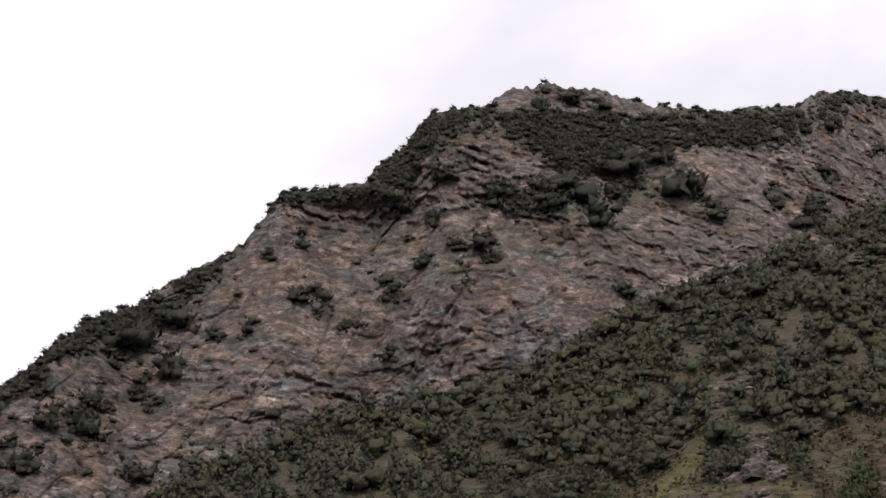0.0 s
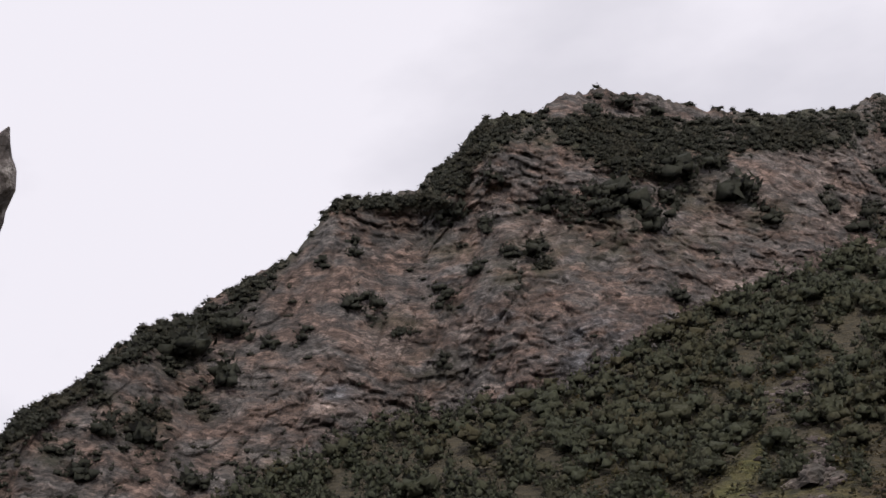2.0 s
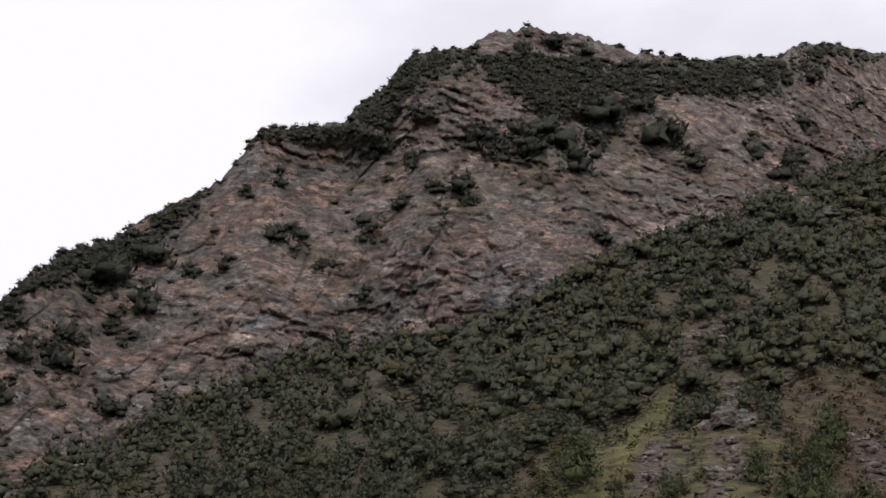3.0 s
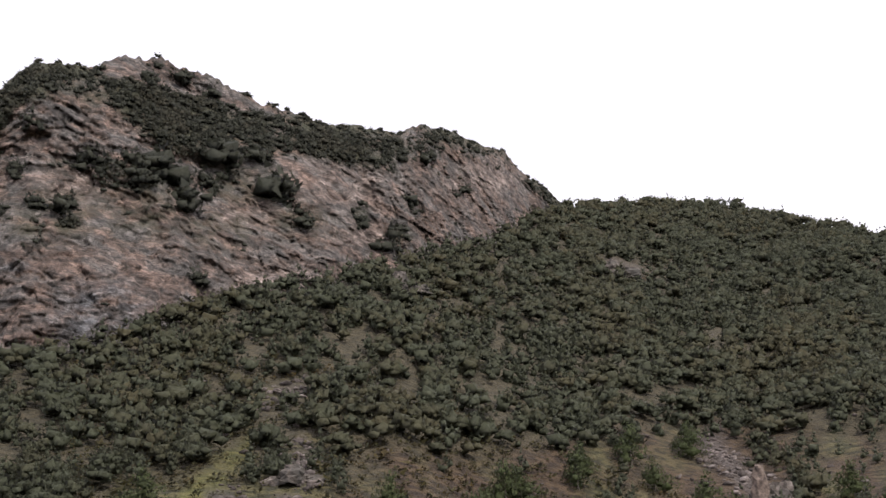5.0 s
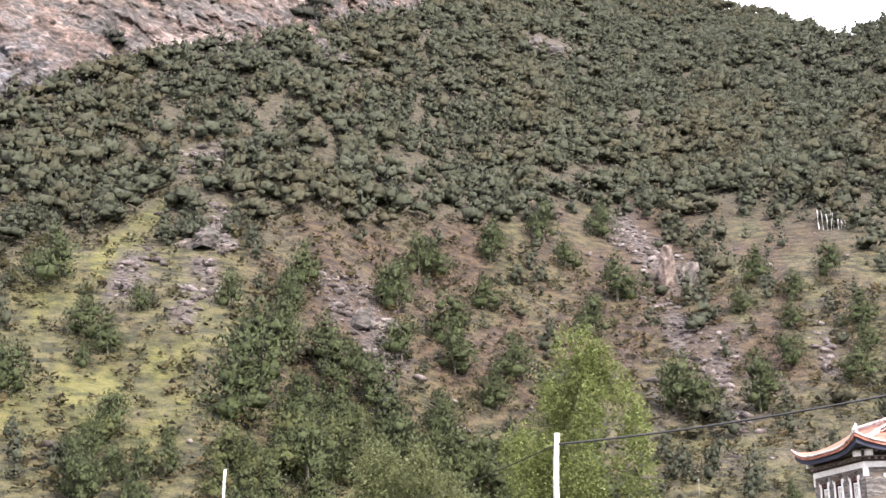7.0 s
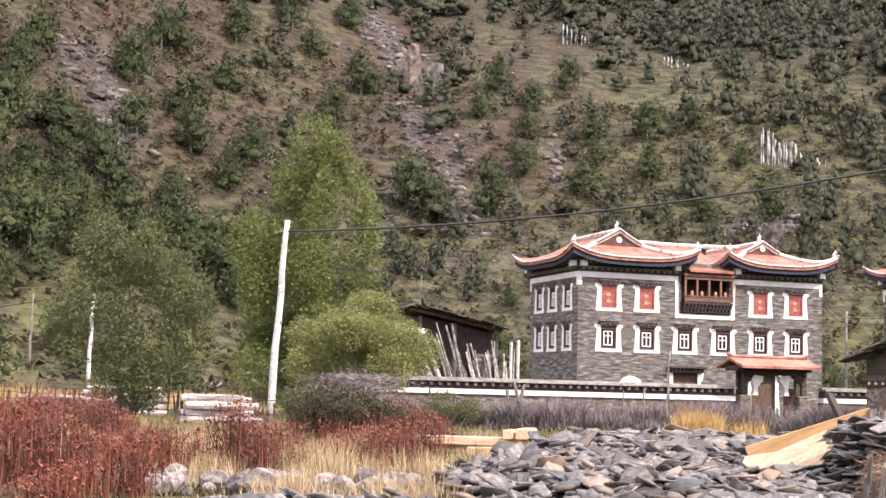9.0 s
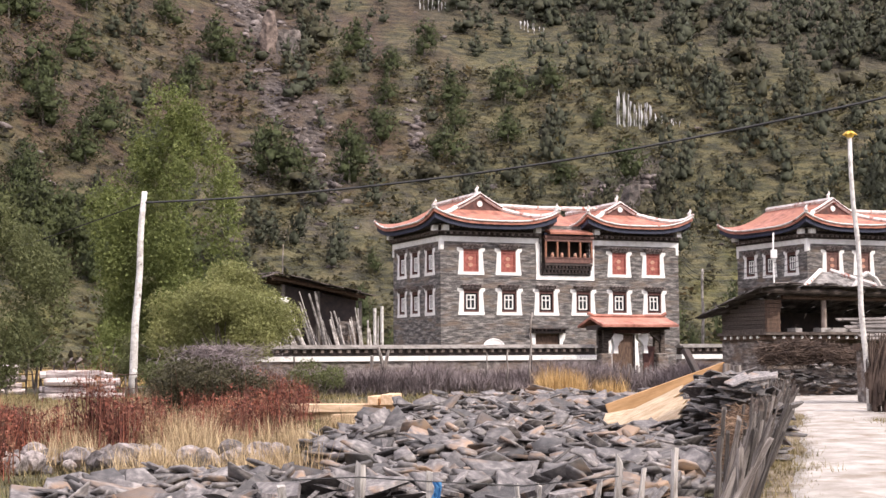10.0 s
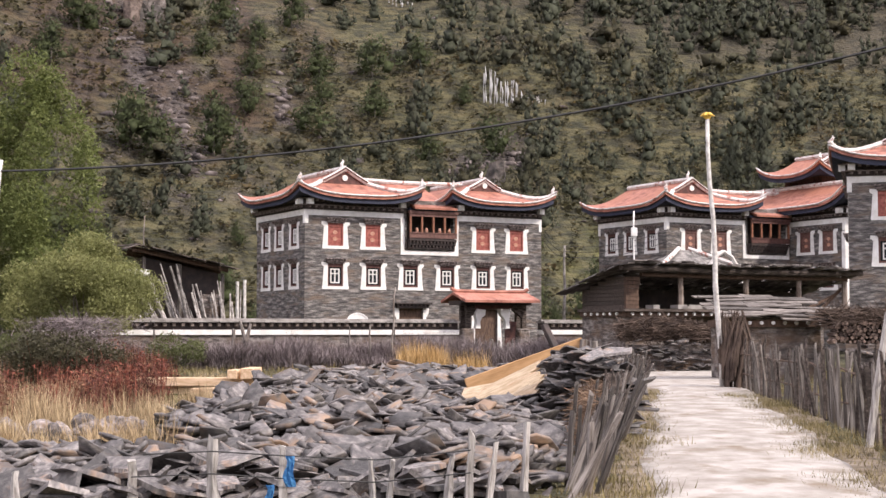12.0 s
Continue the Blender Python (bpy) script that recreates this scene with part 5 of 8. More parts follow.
def slate_house(m, label, tower=False, plinth=0.0):
    W, D = 18.0, 8.2
    house = thing("slate_house", m, label, "house", "slate houses of the village")
    if plinth:
        bm = bmesh.new()
        box(bm, -0.25, W + 0.25, -0.25, D + 0.25, -plinth - 0.3, -0.003)
        part("plinth", bm, M_RUBBLE, house, "rubble stone plinth")
    xs_up = [2.16, 4.86, 13.26, 15.95]
    xs_lo = [2.16, 4.9, 7.65, 10.45, 13.26, 16.0]
    paint = None
    if tower:
        xs_up, xs_lo, paint = xs_up[:2], xs_lo[:4], M_FADEDRED
    ww, hh = 1.1, 1.72
    holes = [(x - ww / 2, x + ww / 2, z + 0.2, z + hh) for x, z in [(x, 6.95) for x in xs_up] + [(x, 4.33) for x in xs_lo]]
    holes += [(7.35, 10.95, 7.2, 9.9), (6.8, 8.6, 0.0, 3.1)] + ([] if tower else [(12.6, 14.4, 0.0, 3.1)])
    bm = bmesh.new()
    pierced_wall(bm, W, HEAD, 0.45, holes, Matrix())
    part("front_wall", bm, M_STONEWALL, house)
    ys = [1.73, 4.25, 6.55]
    side = [(y - 0.5, y + 0.5, z + 0.2, z + hh) for y in ys for z in (4.33, 6.95)]
    left = Matrix(((0, 1, 0, 0), (-1, 0, 0, D), (0, 0, 1, 0), (0, 0, 0, 1)))
    bm = bmesh.new()
    pierced_wall(bm, D - 0.45, HEAD, 0.45, [(D - h[1], D - h[0], h[2], h[3]) for h in side], left)
    part("side_wall", bm, M_STONEWALL, house)
    bm = bmesh.new()
    box(bm, W - 0.45, W, 0.45, D, 0, HEAD)
    part("side_wall", bm, M_STONEWALL, house)
    bm = bmesh.new()
    box(bm, 0.45, W - 0.45, D - 0.45, D, 0, HEAD)
    part("back_wall", bm, M_STONEWALL, house)
    # added backing behind the openings, coloured as dark as a shaded room
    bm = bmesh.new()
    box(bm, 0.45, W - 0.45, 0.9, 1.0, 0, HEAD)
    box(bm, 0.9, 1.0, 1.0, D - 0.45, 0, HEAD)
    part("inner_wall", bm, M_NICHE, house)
    for x in xs_up:
        window(house, pose(x, 0, 6.95), ww, hh, True, 1.0, paint)
    for x in xs_lo:
        window(house, pose(x, 0, 4.33), ww, hh, False)
    for y in ys:
        for z in (4.33, 6.95):
            window(house, Matrix(((0, 1, 0, 0), (-1, 0, 0, y), (0, 0, 1, z), (0, 0, 0, 1))), 1.0, hh, False, 0.8)
    cornice(house, "front", 0, 7.1, 0)
    if not tower:
        cornice(house, "front", 11.1, W, 0)
    else:
        # wing projecting forward beside the gallery
        wx, wl = 11.35, 5.7
        wing = Matrix(((0, 1, 0, wx), (-1, 0, 0, 0), (0, 0, 1, 0), (0, 0, 0, 1)))
        bm = bmesh.new()
        pierced_wall(bm, wl - 0.45, HEAD, 0.45, [(d - 0.55, d + 0.55, z + 0.2, z + hh) for d in (1.7, 4.0) for z in (4.33, 6.95)], wing)
        part("wing_wall", bm, M_STONEWALL, house)
        bm = bmesh.new()
        box(bm, wx, W + 0.4, -wl, -wl + 0.45, 0, HEAD)
        part("wing_wall", bm, M_STONEWALL, house)
        # same added backing for the wing, room shade in its colour
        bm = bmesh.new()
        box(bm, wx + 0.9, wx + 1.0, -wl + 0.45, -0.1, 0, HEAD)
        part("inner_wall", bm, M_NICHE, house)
        bm = bmesh.new()
        box(bm, wx - 0.05, wx + 0.5, -wl - 0.05, -wl, 3.2, BAND - 0.1)
        box(bm, wx - 0.05, wx, -wl, -wl + 0.3, 3.2, BAND - 0.65)
        part("quoin", bm, M_WHITE, house, "white painted corner")
        for d in (1.7, 4.0):
            for z, r in ((6.95, True), (4.33, False)):
                window(house, Matrix(((0, 1, 0, wx), (-1, 0, 0, -d), (0, 0, 1, z), (0, 0, 0, 1))), 1.1, hh, r, 1.0, paint)
        cornice(house, "side", 0, wl, 0, 0, wing)
        cornice(house, "front", wx, W + 0.4, -wl)
    cornice(house, "side", 0, D, 0, 0, left)
    # gallery: white U-shaped surround, red balustrade, posts, and behind them the dark backing that plays the room's
    # shade
    bm = bmesh.new()
    box(bm, 6.9, 11.3, -0.05, 0, 6.7, 6.98)
    box(bm, 6.9, 7.18, -0.05, 0, 6.98, BAND - 0.065)
    box(bm, 11.02, 11.3, -0.05, 0, 6.98, BAND - 0.065)
    part("gallery_surround", bm, M_WHITE, house, "white painted gallery surround")
    gal = new("gallery")
    gal.parent = house
    bm = bmesh.new()
    box(bm, 7.36, 10.94, -0.5, -0.4, 7.82, 8.12)
    box(bm, 7.36, 10.94, -0.55, -0.35, 8.12, 8.2)
    part("balustrade", bm, M_OXIDE if tower else M_FADEDRED, gal, "dark red painted balustrade")
    bm = bmesh.new()
    box(bm, 7.36, 10.94, -0.2, 0.1, 7.1, 7.22)
    for row, z in ((0.28, 7.22), (0.42, 7.5)):
        for i in range(14):
            x = 7.45 + i * 0.26
            box(bm, x - 0.07, x + 0.07, -row, 0.0, z, z + 0.14)
        box(bm, 7.36, 10.94, -row - 0.04, 0.0, z + 0.14, z + 0.28)
    part("corbel_course", bm, M_DARKWOOD_GAP, gal)
    for i in range(5):
        bm = bmesh.new()
        x = 7.42 + i * 0.865
        box(bm, x - 0.06, x + 0.06, -0.5, -0.36, 8.2, 9.25)
        part("post", bm, M_GALLERYPOST, gal, "ochre painted post")
    bm = bmesh.new()
    box(bm, 7.36, 10.94, -0.52, -0.34, 9.25, 9.45)
    box(bm, 7.3, 11.0, -0.6, -0.3, 9.45, 9.62)
    part("beam", bm, M_OXIDE if tower else M_FADEDRED, gal)
    for i in range(0 if tower else 4):
        bm = bmesh.new()
        x = 7.85 + i * 0.865 + 0.07 * (-1) ** i
        tube(bm, [(x, -0.42, 8.2), (x, -0.42, 8.32), (x, -0.42, 8.5)], [0.09, 0.12, 0.06], 7)
        part("flower_pot", bm, M_CARVE, gal, "pale clay pot on the gallery rail")
    # ground-floor doors with white bracketed lintels
    for x in ((7.7,) if tower else (7.7, 13.5)):
        door = new("door")
        door.parent = house
        bm = bmesh.new()
        box(bm, x - 0.9, x + 0.9, 0.2, 0.28, 0, 3.1)
        part("leaf", bm, M_BROWNWOOD, door)
        bm = bmesh.new()
        for s in (-1, 1):
            prism(bm, [(x + s * 0.9, 0), (x + s * 0.9, 3.15), (x + s * 1.35, 3.15), (x + s * 1.3, 2.8), (x + s * 1.12, 2.5), (x + s * 1.3, 0)], -0.04, 0.0)
        bmesh.ops.recalc_face_normals(bm, faces=bm.faces)
        part("surround", bm, M_WHITE, door)
        bm = bmesh.new()
        box(bm, x - 1.2, x + 1.2, -0.3, 0, 3.16, 3.3)
        box(bm, x - 1.35, x + 1.35, -0.5, 0, 3.42, 3.5)
        for i in range(9):
            box(bm, x - 1.15 + i * 0.2875 - 0.06, x - 1.15 + i * 0.2875 + 0.06, -0.42, 0, 3.3, 3.42)
        part("canopy", bm, M_DARKWOOD_GAP, door)
    pavilion_roof(house, -0.95, 8.1, -1.15, 9.3, HEAD, 0.75)
    if tower:
        pavilion_roof(house, 10.3, 19.3, -6.9, 9.3, HEAD + 0.05, 1.3)
    else:
        pavilion_roof(house, 10.2, 18.5, -1.15, 9.3, HEAD, 0.75)

    def middle(x, y):
        return 9.85 + 0.28 * min(y + 0.8, 7.0) + 0.018 * min(y + 0.8, 7.0) ** 2
    mid_roof = new("roof")
    mid_roof.parent = house
    part("slope_tiles", roof_patch(middle, 7.6, 10.8, -0.8, 4.6, 8, 10, 0.14), M_TILE, mid_roof)
    bm = bmesh.new()
    tube(bm, [(4, 4.6, 12.1), (9.2, 4.6, 12.0), (14.5, 4.6, 12.1)], 0.16, 6)
    part("ridge", bm, M_TRIM, mid_roof)
    bm = bmesh.new()
    box(bm, 7.4, 10.9, -0.3, 0.4, 9.68, 9.82)
    part("soffit", bm, M_NAVY, mid_roof)
    if tower:
        bm = bmesh.new()
        box(bm, 15.8, 20.4, 1.2, 5.3, HEAD, 13.3)
        part("tower_wall", bm, M_BROWNWOOD, house, "dark timber tower storey")
        for i in range(8):
            bm = bmesh.new()
            box(bm, 15.9 + i * 0.56, 16.25 + i * 0.56, 1.14, 1.2, 12.3, 13.0)
            part("tower_shutter", bm, M_OXIDE, house)
        for i in range(6):
            bm = bmesh.new()
            box(bm, 15.74, 15.8, 1.4 + i * 0.64, 1.75 + i * 0.64, 12.3, 13.0)
            part("tower_shutter", bm, M_OXIDE, house)
        pavilion_roof(house, 13.7, 22.0, -0.8, 6.2, 13.3, 0.9)
    return house


M_GALLERYPOST = material("ochre_post_paint", [(0.17, 0.065, 0.04), (0.28, 0.12, 0.065)], 4.0, rough=0.6, bump=0)
TURN = 29.0
slate_house(pose(-8.86, 93.1, 0.0, 0, 0, TURN), "three-storey dark slate house with red tiled pavilion roofs")
slate_house(pose(15.7, 102.0, 0.2, 0, 0, TURN), "dark slate house with a red roofed upper tower", True)
slate_house(pose(22.9, 82.0, 0.9, 0, 0, -17), "slate house with white-trimmed red tiled roof beside the timber shed", False, 0.9)


# ---- village: boundary wall and gate ----
def on_ground(x, y):
    return float(land_height(np.array([math.degrees(math.atan2(x, y))]), np.array([math.hypot(x, y)]))[0])


M_COPING = material("grey_stone_coping", [(0.2, 0.185, 0.175), (0.38, 0.355, 0.34)], 2.0, rough=0.9, bump=0.6)
M_TOOTH = material("weathered_rafter_ends", [(0.16, 0.12, 0.1), (0.3, 0.25, 0.22)], 3.0, rough=0.9, bump=0.2)
M_OLDWOOD = material("old_dark_timber", [(0.026, 0.019, 0.016), (0.062, 0.047, 0.04), (0.12, 0.097, 0.085)], 3.0, rough=0.9, bump=0.5, stretch=(1, 4, 6), per_object=0.35)
M_BRUSH = material("dry_brown_brushwood", [(0.045, 0.03, 0.024), (0.12, 0.085, 0.066)], 2.0, rough=0.95, bump=0, per_island=0.45)
M_RUSTBRUSH = material("rust_brown_brushwood", [(0.075, 0.045, 0.03), (0.2, 0.13, 0.085)], 2.0, rough=0.95, bump=0, per_island=0.5)
M_TWIG = material("dead_thorn_twigs", [(0.12, 0.096, 0.1), (0.28, 0.235, 0.235)], 2.0, rough=0.95, bump=0, per_island=0.4)
M_STRAW = material("dry_straw_grass", [(0.3, 0.215, 0.12), (0.5, 0.385, 0.24)], 0.8, rough=0.9, bump=0, per_island=0.35)
M_GOLD = material("golden_dry_grass", [(0.36, 0.225, 0.09), (0.56, 0.38, 0.175)], 0.8, rough=0.9, bump=0, per_island=0.35)
M_BARLEY = material("ripe_barley", [(0.34, 0.24, 0.1), (0.52, 0.39, 0.19)], 0.8, rough=0.9, bump=0, per_island=0.3)
M_REDWEED = material("rust_red_dock_stalks", [(0.088, 0.029, 0.021), (0.215, 0.068, 0.043)], 0.8, rough=0.9, bump=0, per_island=0.7, second=(0.22, 0.13, 0.075), second_scale=1.2, second_at=(0.54, 0.66))
M_BLUE = material("blue_rag", [(0.05, 0.2, 0.45), (0.1, 0.33, 0.6)], 4.0, rough=0.8, bump=0)
M_FIREWOOD = material("split_firewood", [(0.05, 0.032, 0.026), (0.11, 0.075, 0.06), (0.22, 0.165, 0.135)], 5.0, rough=0.9, bump=0.3, per_object=0.5)
M_LOG = material("pale_peeled_logs", [(0.22, 0.175, 0.17), (0.42, 0.36, 0.35), (0.6, 0.54, 0.53)], 3.0, rough=0.85, bump=0.4, stretch=(0.5, 3, 3), per_object=0.4)
M_WIRE = material("black_cable", [(0.015, 0.015, 0.015), (0.03, 0.03, 0.03)], 2.0, rough=0.6, bump=0)
M_YELLOW = material("yellow_ornament", [(0.6, 0.36, 0.04), (0.75, 0.5, 0.1)], 4.0, rough=0.6, bump=0)
M_GREYSLATEROOF = material("grey_slate_roof", [(0.07, 0.065, 0.062), (0.15, 0.14, 0.134), (0.27, 0.25, 0.24)], 3.0, rough=0.85, bump=0.7, per_island=0.25)


def boundary_wall(p0, p1, label):
    """A rubble yard wall with white band, toothed eave and a slab coping, running from p0 to p1."""
    a, b = Vector((*p0, 0)), Vector((*p1, 0))
    L = (b - a).length
    m = Matrix.Translation(a) @ Matrix.Rotation(math.atan2(b.y - a.y, b.x - a.x), 4, "Z")
    wall = thing("yard_wall", m, label, "wall", kind="structure")
    bm = bmesh.new()
    box(bm, 0, L, 0, 0.5, -0.3, 1.47)
    part("rubble", bm, M_RUBBLE, wall)
    bm = bmesh.new()
    box(bm, 0.0, L, -0.1, 0.5, 1.45, 1.68)
    part("white_band", bm, M_WHITE, wall, "white limewashed band")
    bm = bmesh.new()
    box(bm, 0, L, 0.06, 0.45, 1.66, 2.02)
    part("toothed_course", bm, M_DARKWOOD_GAP, wall, "dark toothed course")
    for i in range(int(L / 0.42)):
        bm = bmesh.new()
        box(bm, 0.12 + i * 0.42, 0.26 + i * 0.42, -0.12, 0.06, 1.84, 1.98)
        part("tooth", bm, M_TOOTH, wall, "grey end of a short wall rafter")
    rw = random.Random(5)
    x = 0.0
    while x < L - 0.2:
        w = min(rw.uniform(0.5, 1.1), L - x)
        bm = bmesh.new()
        box(bm, x + 0.01, x + w - 0.01, -0.2 - rw.uniform(0, 0.05), 0.68, 2.02, 2.09 + rw.uniform(-0.01, 0.05))
        part("coping_slab", bm, M_COPING, wall)
        x += w
    bm = bmesh.new()
    box(bm, 0, L, 0.1, 0.4, 2.07, 2.2)
    part("earth_cap", bm, M_COPING, wall)
    return wall


boundary_wall((-17.5, 62.6), (0.75, 71.8), "grey rubble yard wall with white band and slab coping")
boundary_wall((5.0, 73.6), (9.5, 75.6), "short rubble wall with white band beside the gate")


def gatehouse(m):
    g = thing("gatehouse", m, "yard gate with a red tiled roof on white bracketed piers", "gate")
    for x, s in ((0.3, 1), (3.45, -1)):
        bm = bmesh.new()
        box(bm, x, x + 0.6, 0, 0.9, -0.2, 1.75, bevel=0.05)
        part("pier", bm, M_RUBBLE, g)
        bm = bmesh.new()
        for y0 in (0.05, 0.65):
            box(bm, x + 0.18, x + 0.42, y0, y0 + 0.2, 1.75, 2.9)
        prism(bm, [(x + 0.3 + s * 0.12, 2.9), (x + 0.3 + s * 0.75, 2.9), (x + 0.3 + s * 0.55, 2.62), (x + 0.3 + s * 0.12, 2.3)], 0.1, 0.3)
        bmesh.ops.recalc_face_normals(bm, faces=bm.faces)
        part("timber_post", bm, M_OLDWOOD, g, "dark timber post with a bracket")
    for xc, s in ((1.12, 1), (2.72, -1)):
        bm = bmesh.new()
        prism(bm, [(xc - s * 0.16, 1.75), (xc + s * 0.1, 1.75), (xc + s * 0.08, 2.1), (xc + s * 0.2, 2.3), (xc + s * 0.36, 2.42), (xc + s * 0.38, 2.66), (xc - s * 0.06, 2.72), (xc - s * 0.2, 2.5), (xc - s * 0.1, 2.1)], -0.04, 0.24)
        bmesh.ops.recalc_face_normals(bm, faces=bm.faces)
        part("bracket", bm, M_WHITE, g, "white carved bracket")
    bm = bmesh.new()
    box(bm, 0.95, 3.0, 0.0, 0.24, 2.72, 2.9)
    part("frieze", bm, M_OXIDE, g, "dark red frieze board")
    bm = bmesh.new()
    box(bm, 0.0, 4.0, -0.25, 1.0, 2.9, 3.02)
    part("lintel", bm, M_DARKWOOD_GAP, g)
    for i in range(13):
        bm = bmesh.new()
        box(bm, 0.05 + i * 0.31, 0.2 + i * 0.31, -0.6, 1.2, 3.02, 3.12)
        part("rafter", bm, M_DARKWOOD_GAP, g)

    def hump(x, y):
        d = min(y + 0.95, 1.75 - y)
        end = max(0, abs(x - 2.1) - 2.2) * 0.25
        return 3.14 + 0.3 * d + 0.08 * end
    part("roof_tiles", roof_patch(hump, -0.1, 4.1, -0.95, 1.75, 22, 10, 0.12), M_TILE, g, "red roof tiles")
    bm = bmesh.new()
    tube(bm, [(-0.2, 0.4, 3.72), (0.1, 0.4, 3.6), (2.1, 0.4, 3.57), (3.9, 0.4, 3.6), (4.15, 0.4, 3.72)], 0.1, 6)
    part("ridge", bm, M_TILE, g)
    for i in range(11):
        bm = bmesh.new()
        x = 0.95 + i * 0.25
        box(bm, x - 0.05, x + 0.05, 0.3, 0.34, 0.0, 1.15 + 0.12 * math.sin(i * 2.1))
        part("gate_stake", bm, M_WOOD, g)
    bm = bmesh.new()
    box(bm, 2.85, 3.5, 0.42, 0.48, 0.0, 2.1)
    part("gate_leaf", bm, M_OXIDE, g, "dark brown plank gate leaf, half open")
    return g


gatehouse(pose(0.75, 71.4, 0, 0, 0, 26.5))


# ---- sheds ----
def log(bm, p0, p1, r0, r1=None, sides=7):
    tube(bm, [p0, p1], [r0, r1 or r0], sides)


def slab_roof(parent, x0, x1, y0, y1, fn, seed, mat, size=0.7, name="roof_slab", rough=0.0):
    """Overlapping stone or board slabs in courses over a slope fn(x, y)."""
    rs = random.Random(seed)
    count = 0
    y = y0
    while y < y1:
        x = x0
        while x < x1:
            w = rs.uniform(0.6, 1.3) * size
            d = size * rs.uniform(1.1, 1.4)
            bm = bmesh.new()
            z = fn(x + w / 2, y + d / 2)
            dzdy = (fn(x + w / 2, y + d) - fn(x + w / 2, y)) / d
            dzdx = (fn(x + w, y) - fn(x, y)) / w
            tip = rs.uniform(-rough, rough), rs.uniform(-rough, rough)
            vs = box(bm, -w / 2 + 0.01, w / 2 - 0.01, -d / 2, d / 2, 0, rs.uniform(0.03, 0.06))
            for v in vs:
                v.co.x += rs.uniform(-0.05, 0.05) * size
                v.co.y += rs.uniform(-0.08, 0.08) * size
                v.co.z += (dzdx + tip[0]) * v.co.x + (dzdy + tip[1]) * v.co.y
            for v in vs:
                v.co += Vector((x + w / 2, y + d / 2, z + 0.03 * (count % 3)))
            part(name, bm, mat, parent)
            count += 1
            x += w
        y += size * 0.85


M_GREYPOLE = material("weathered_grey_pole", [(0.15, 0.132, 0.125), (0.33, 0.3, 0.285), (0.5, 0.47, 0.45)], 4.0, rough=0.9, bump=0.4, per_object=0.5)


def log_shed(m):
    s = thing("log_shed", m, "old timber shed with pale logs leaning on it", "shed")
    bm = bmesh.new()
    box(bm, 1.0, 5.0, 1.0, 4.5, 0, 4.6)
    prism(bm, [(1.0, 4.6), (5.0, 4.6), (5.0, 4.75), (1.0, 5.6)], 1.0, 4.5)
    part("rear_wall", bm, M_DARKWOOD_GAP, s)
    bm = bmesh.new()
    box(bm, 3.9, 5.2, 0.4, 1.0, 0, 3.6)
    part("stone_pier", bm, M_RUBBLE, s, "rubble stone pier")
    for x, h in ((0.9, 5.55), (2.8, 5.2), (5.1, 4.7)):
        bm = bmesh.new()
        log(bm, (x, 0.3, 0), (x, 0.3, h), 0.13, 0.1)
        part("post", bm, M_WOOD, s)
    for y in (0.3, 2.4, 4.4):
        bm = bmesh.new()
        log(bm, (0.3, y, 6.0), (5.4, y, 4.9), 0.13, 0.12)
        part("beam", bm, M_BROWNWOOD, s)
    slab_roof(s, -0.2, 5.3, -0.5, 5.0, lambda x, y: 6.15 - (0.22 * (x - 0.4) if x > 0.4 else 0.45 * (0.4 - x)) + 0.04 * y, 3, M_OLDWOOD, 1.0, "roof_board")
    rl = random.Random(9)
    for i in range(46):
        x = 0.9 + i * 0.092 + rl.uniform(-0.15, 0.15)
        lean = -2.0 * (1 - i / 48) ** 0.9 + rl.uniform(-0.4, 0.5)
        bm = bmesh.new()
        h = rl.uniform(3.2, 5.3) * (1.0 if i < 24 else 0.85)
        a, b = Vector((x + 0.7, -0.9 - rl.uniform(0, 0.35), 0)), Vector((x + 0.7 + lean, 0.1 - rl.uniform(0, 0.25), h))
        mid = (a + b) / 2 + Vector((rl.uniform(-0.09, 0.09), -0.03, 0))
        r0 = rl.uniform(0.035, 0.085)
        tube(bm, [a, mid, b], [r0, r0 * 0.9, r0 * 0.7], 6)
        part("leaning_log", bm, M_GREYPOLE, s, "weathered pale grey log")
    bm = bmesh.new()
    box(bm, -0.3, 1.1, -0.6, 0.6, 4.5, 4.85, bevel=0.08)
    part("tarp", bm, M_CLOTH, s, "white plastic sheet")
    for x, h in ((5.9, 4.3), (6.3, 4.4)):
        bm = bmesh.new()
        log(bm, (x, 0.2, 0), (x, 0.2, h), 0.1, 0.09)
        part("standing_log", bm, M_PALEPOLE, s)
    return s


log_shed(pose(-16.6, 76.5, 0, 0, 0, 20))


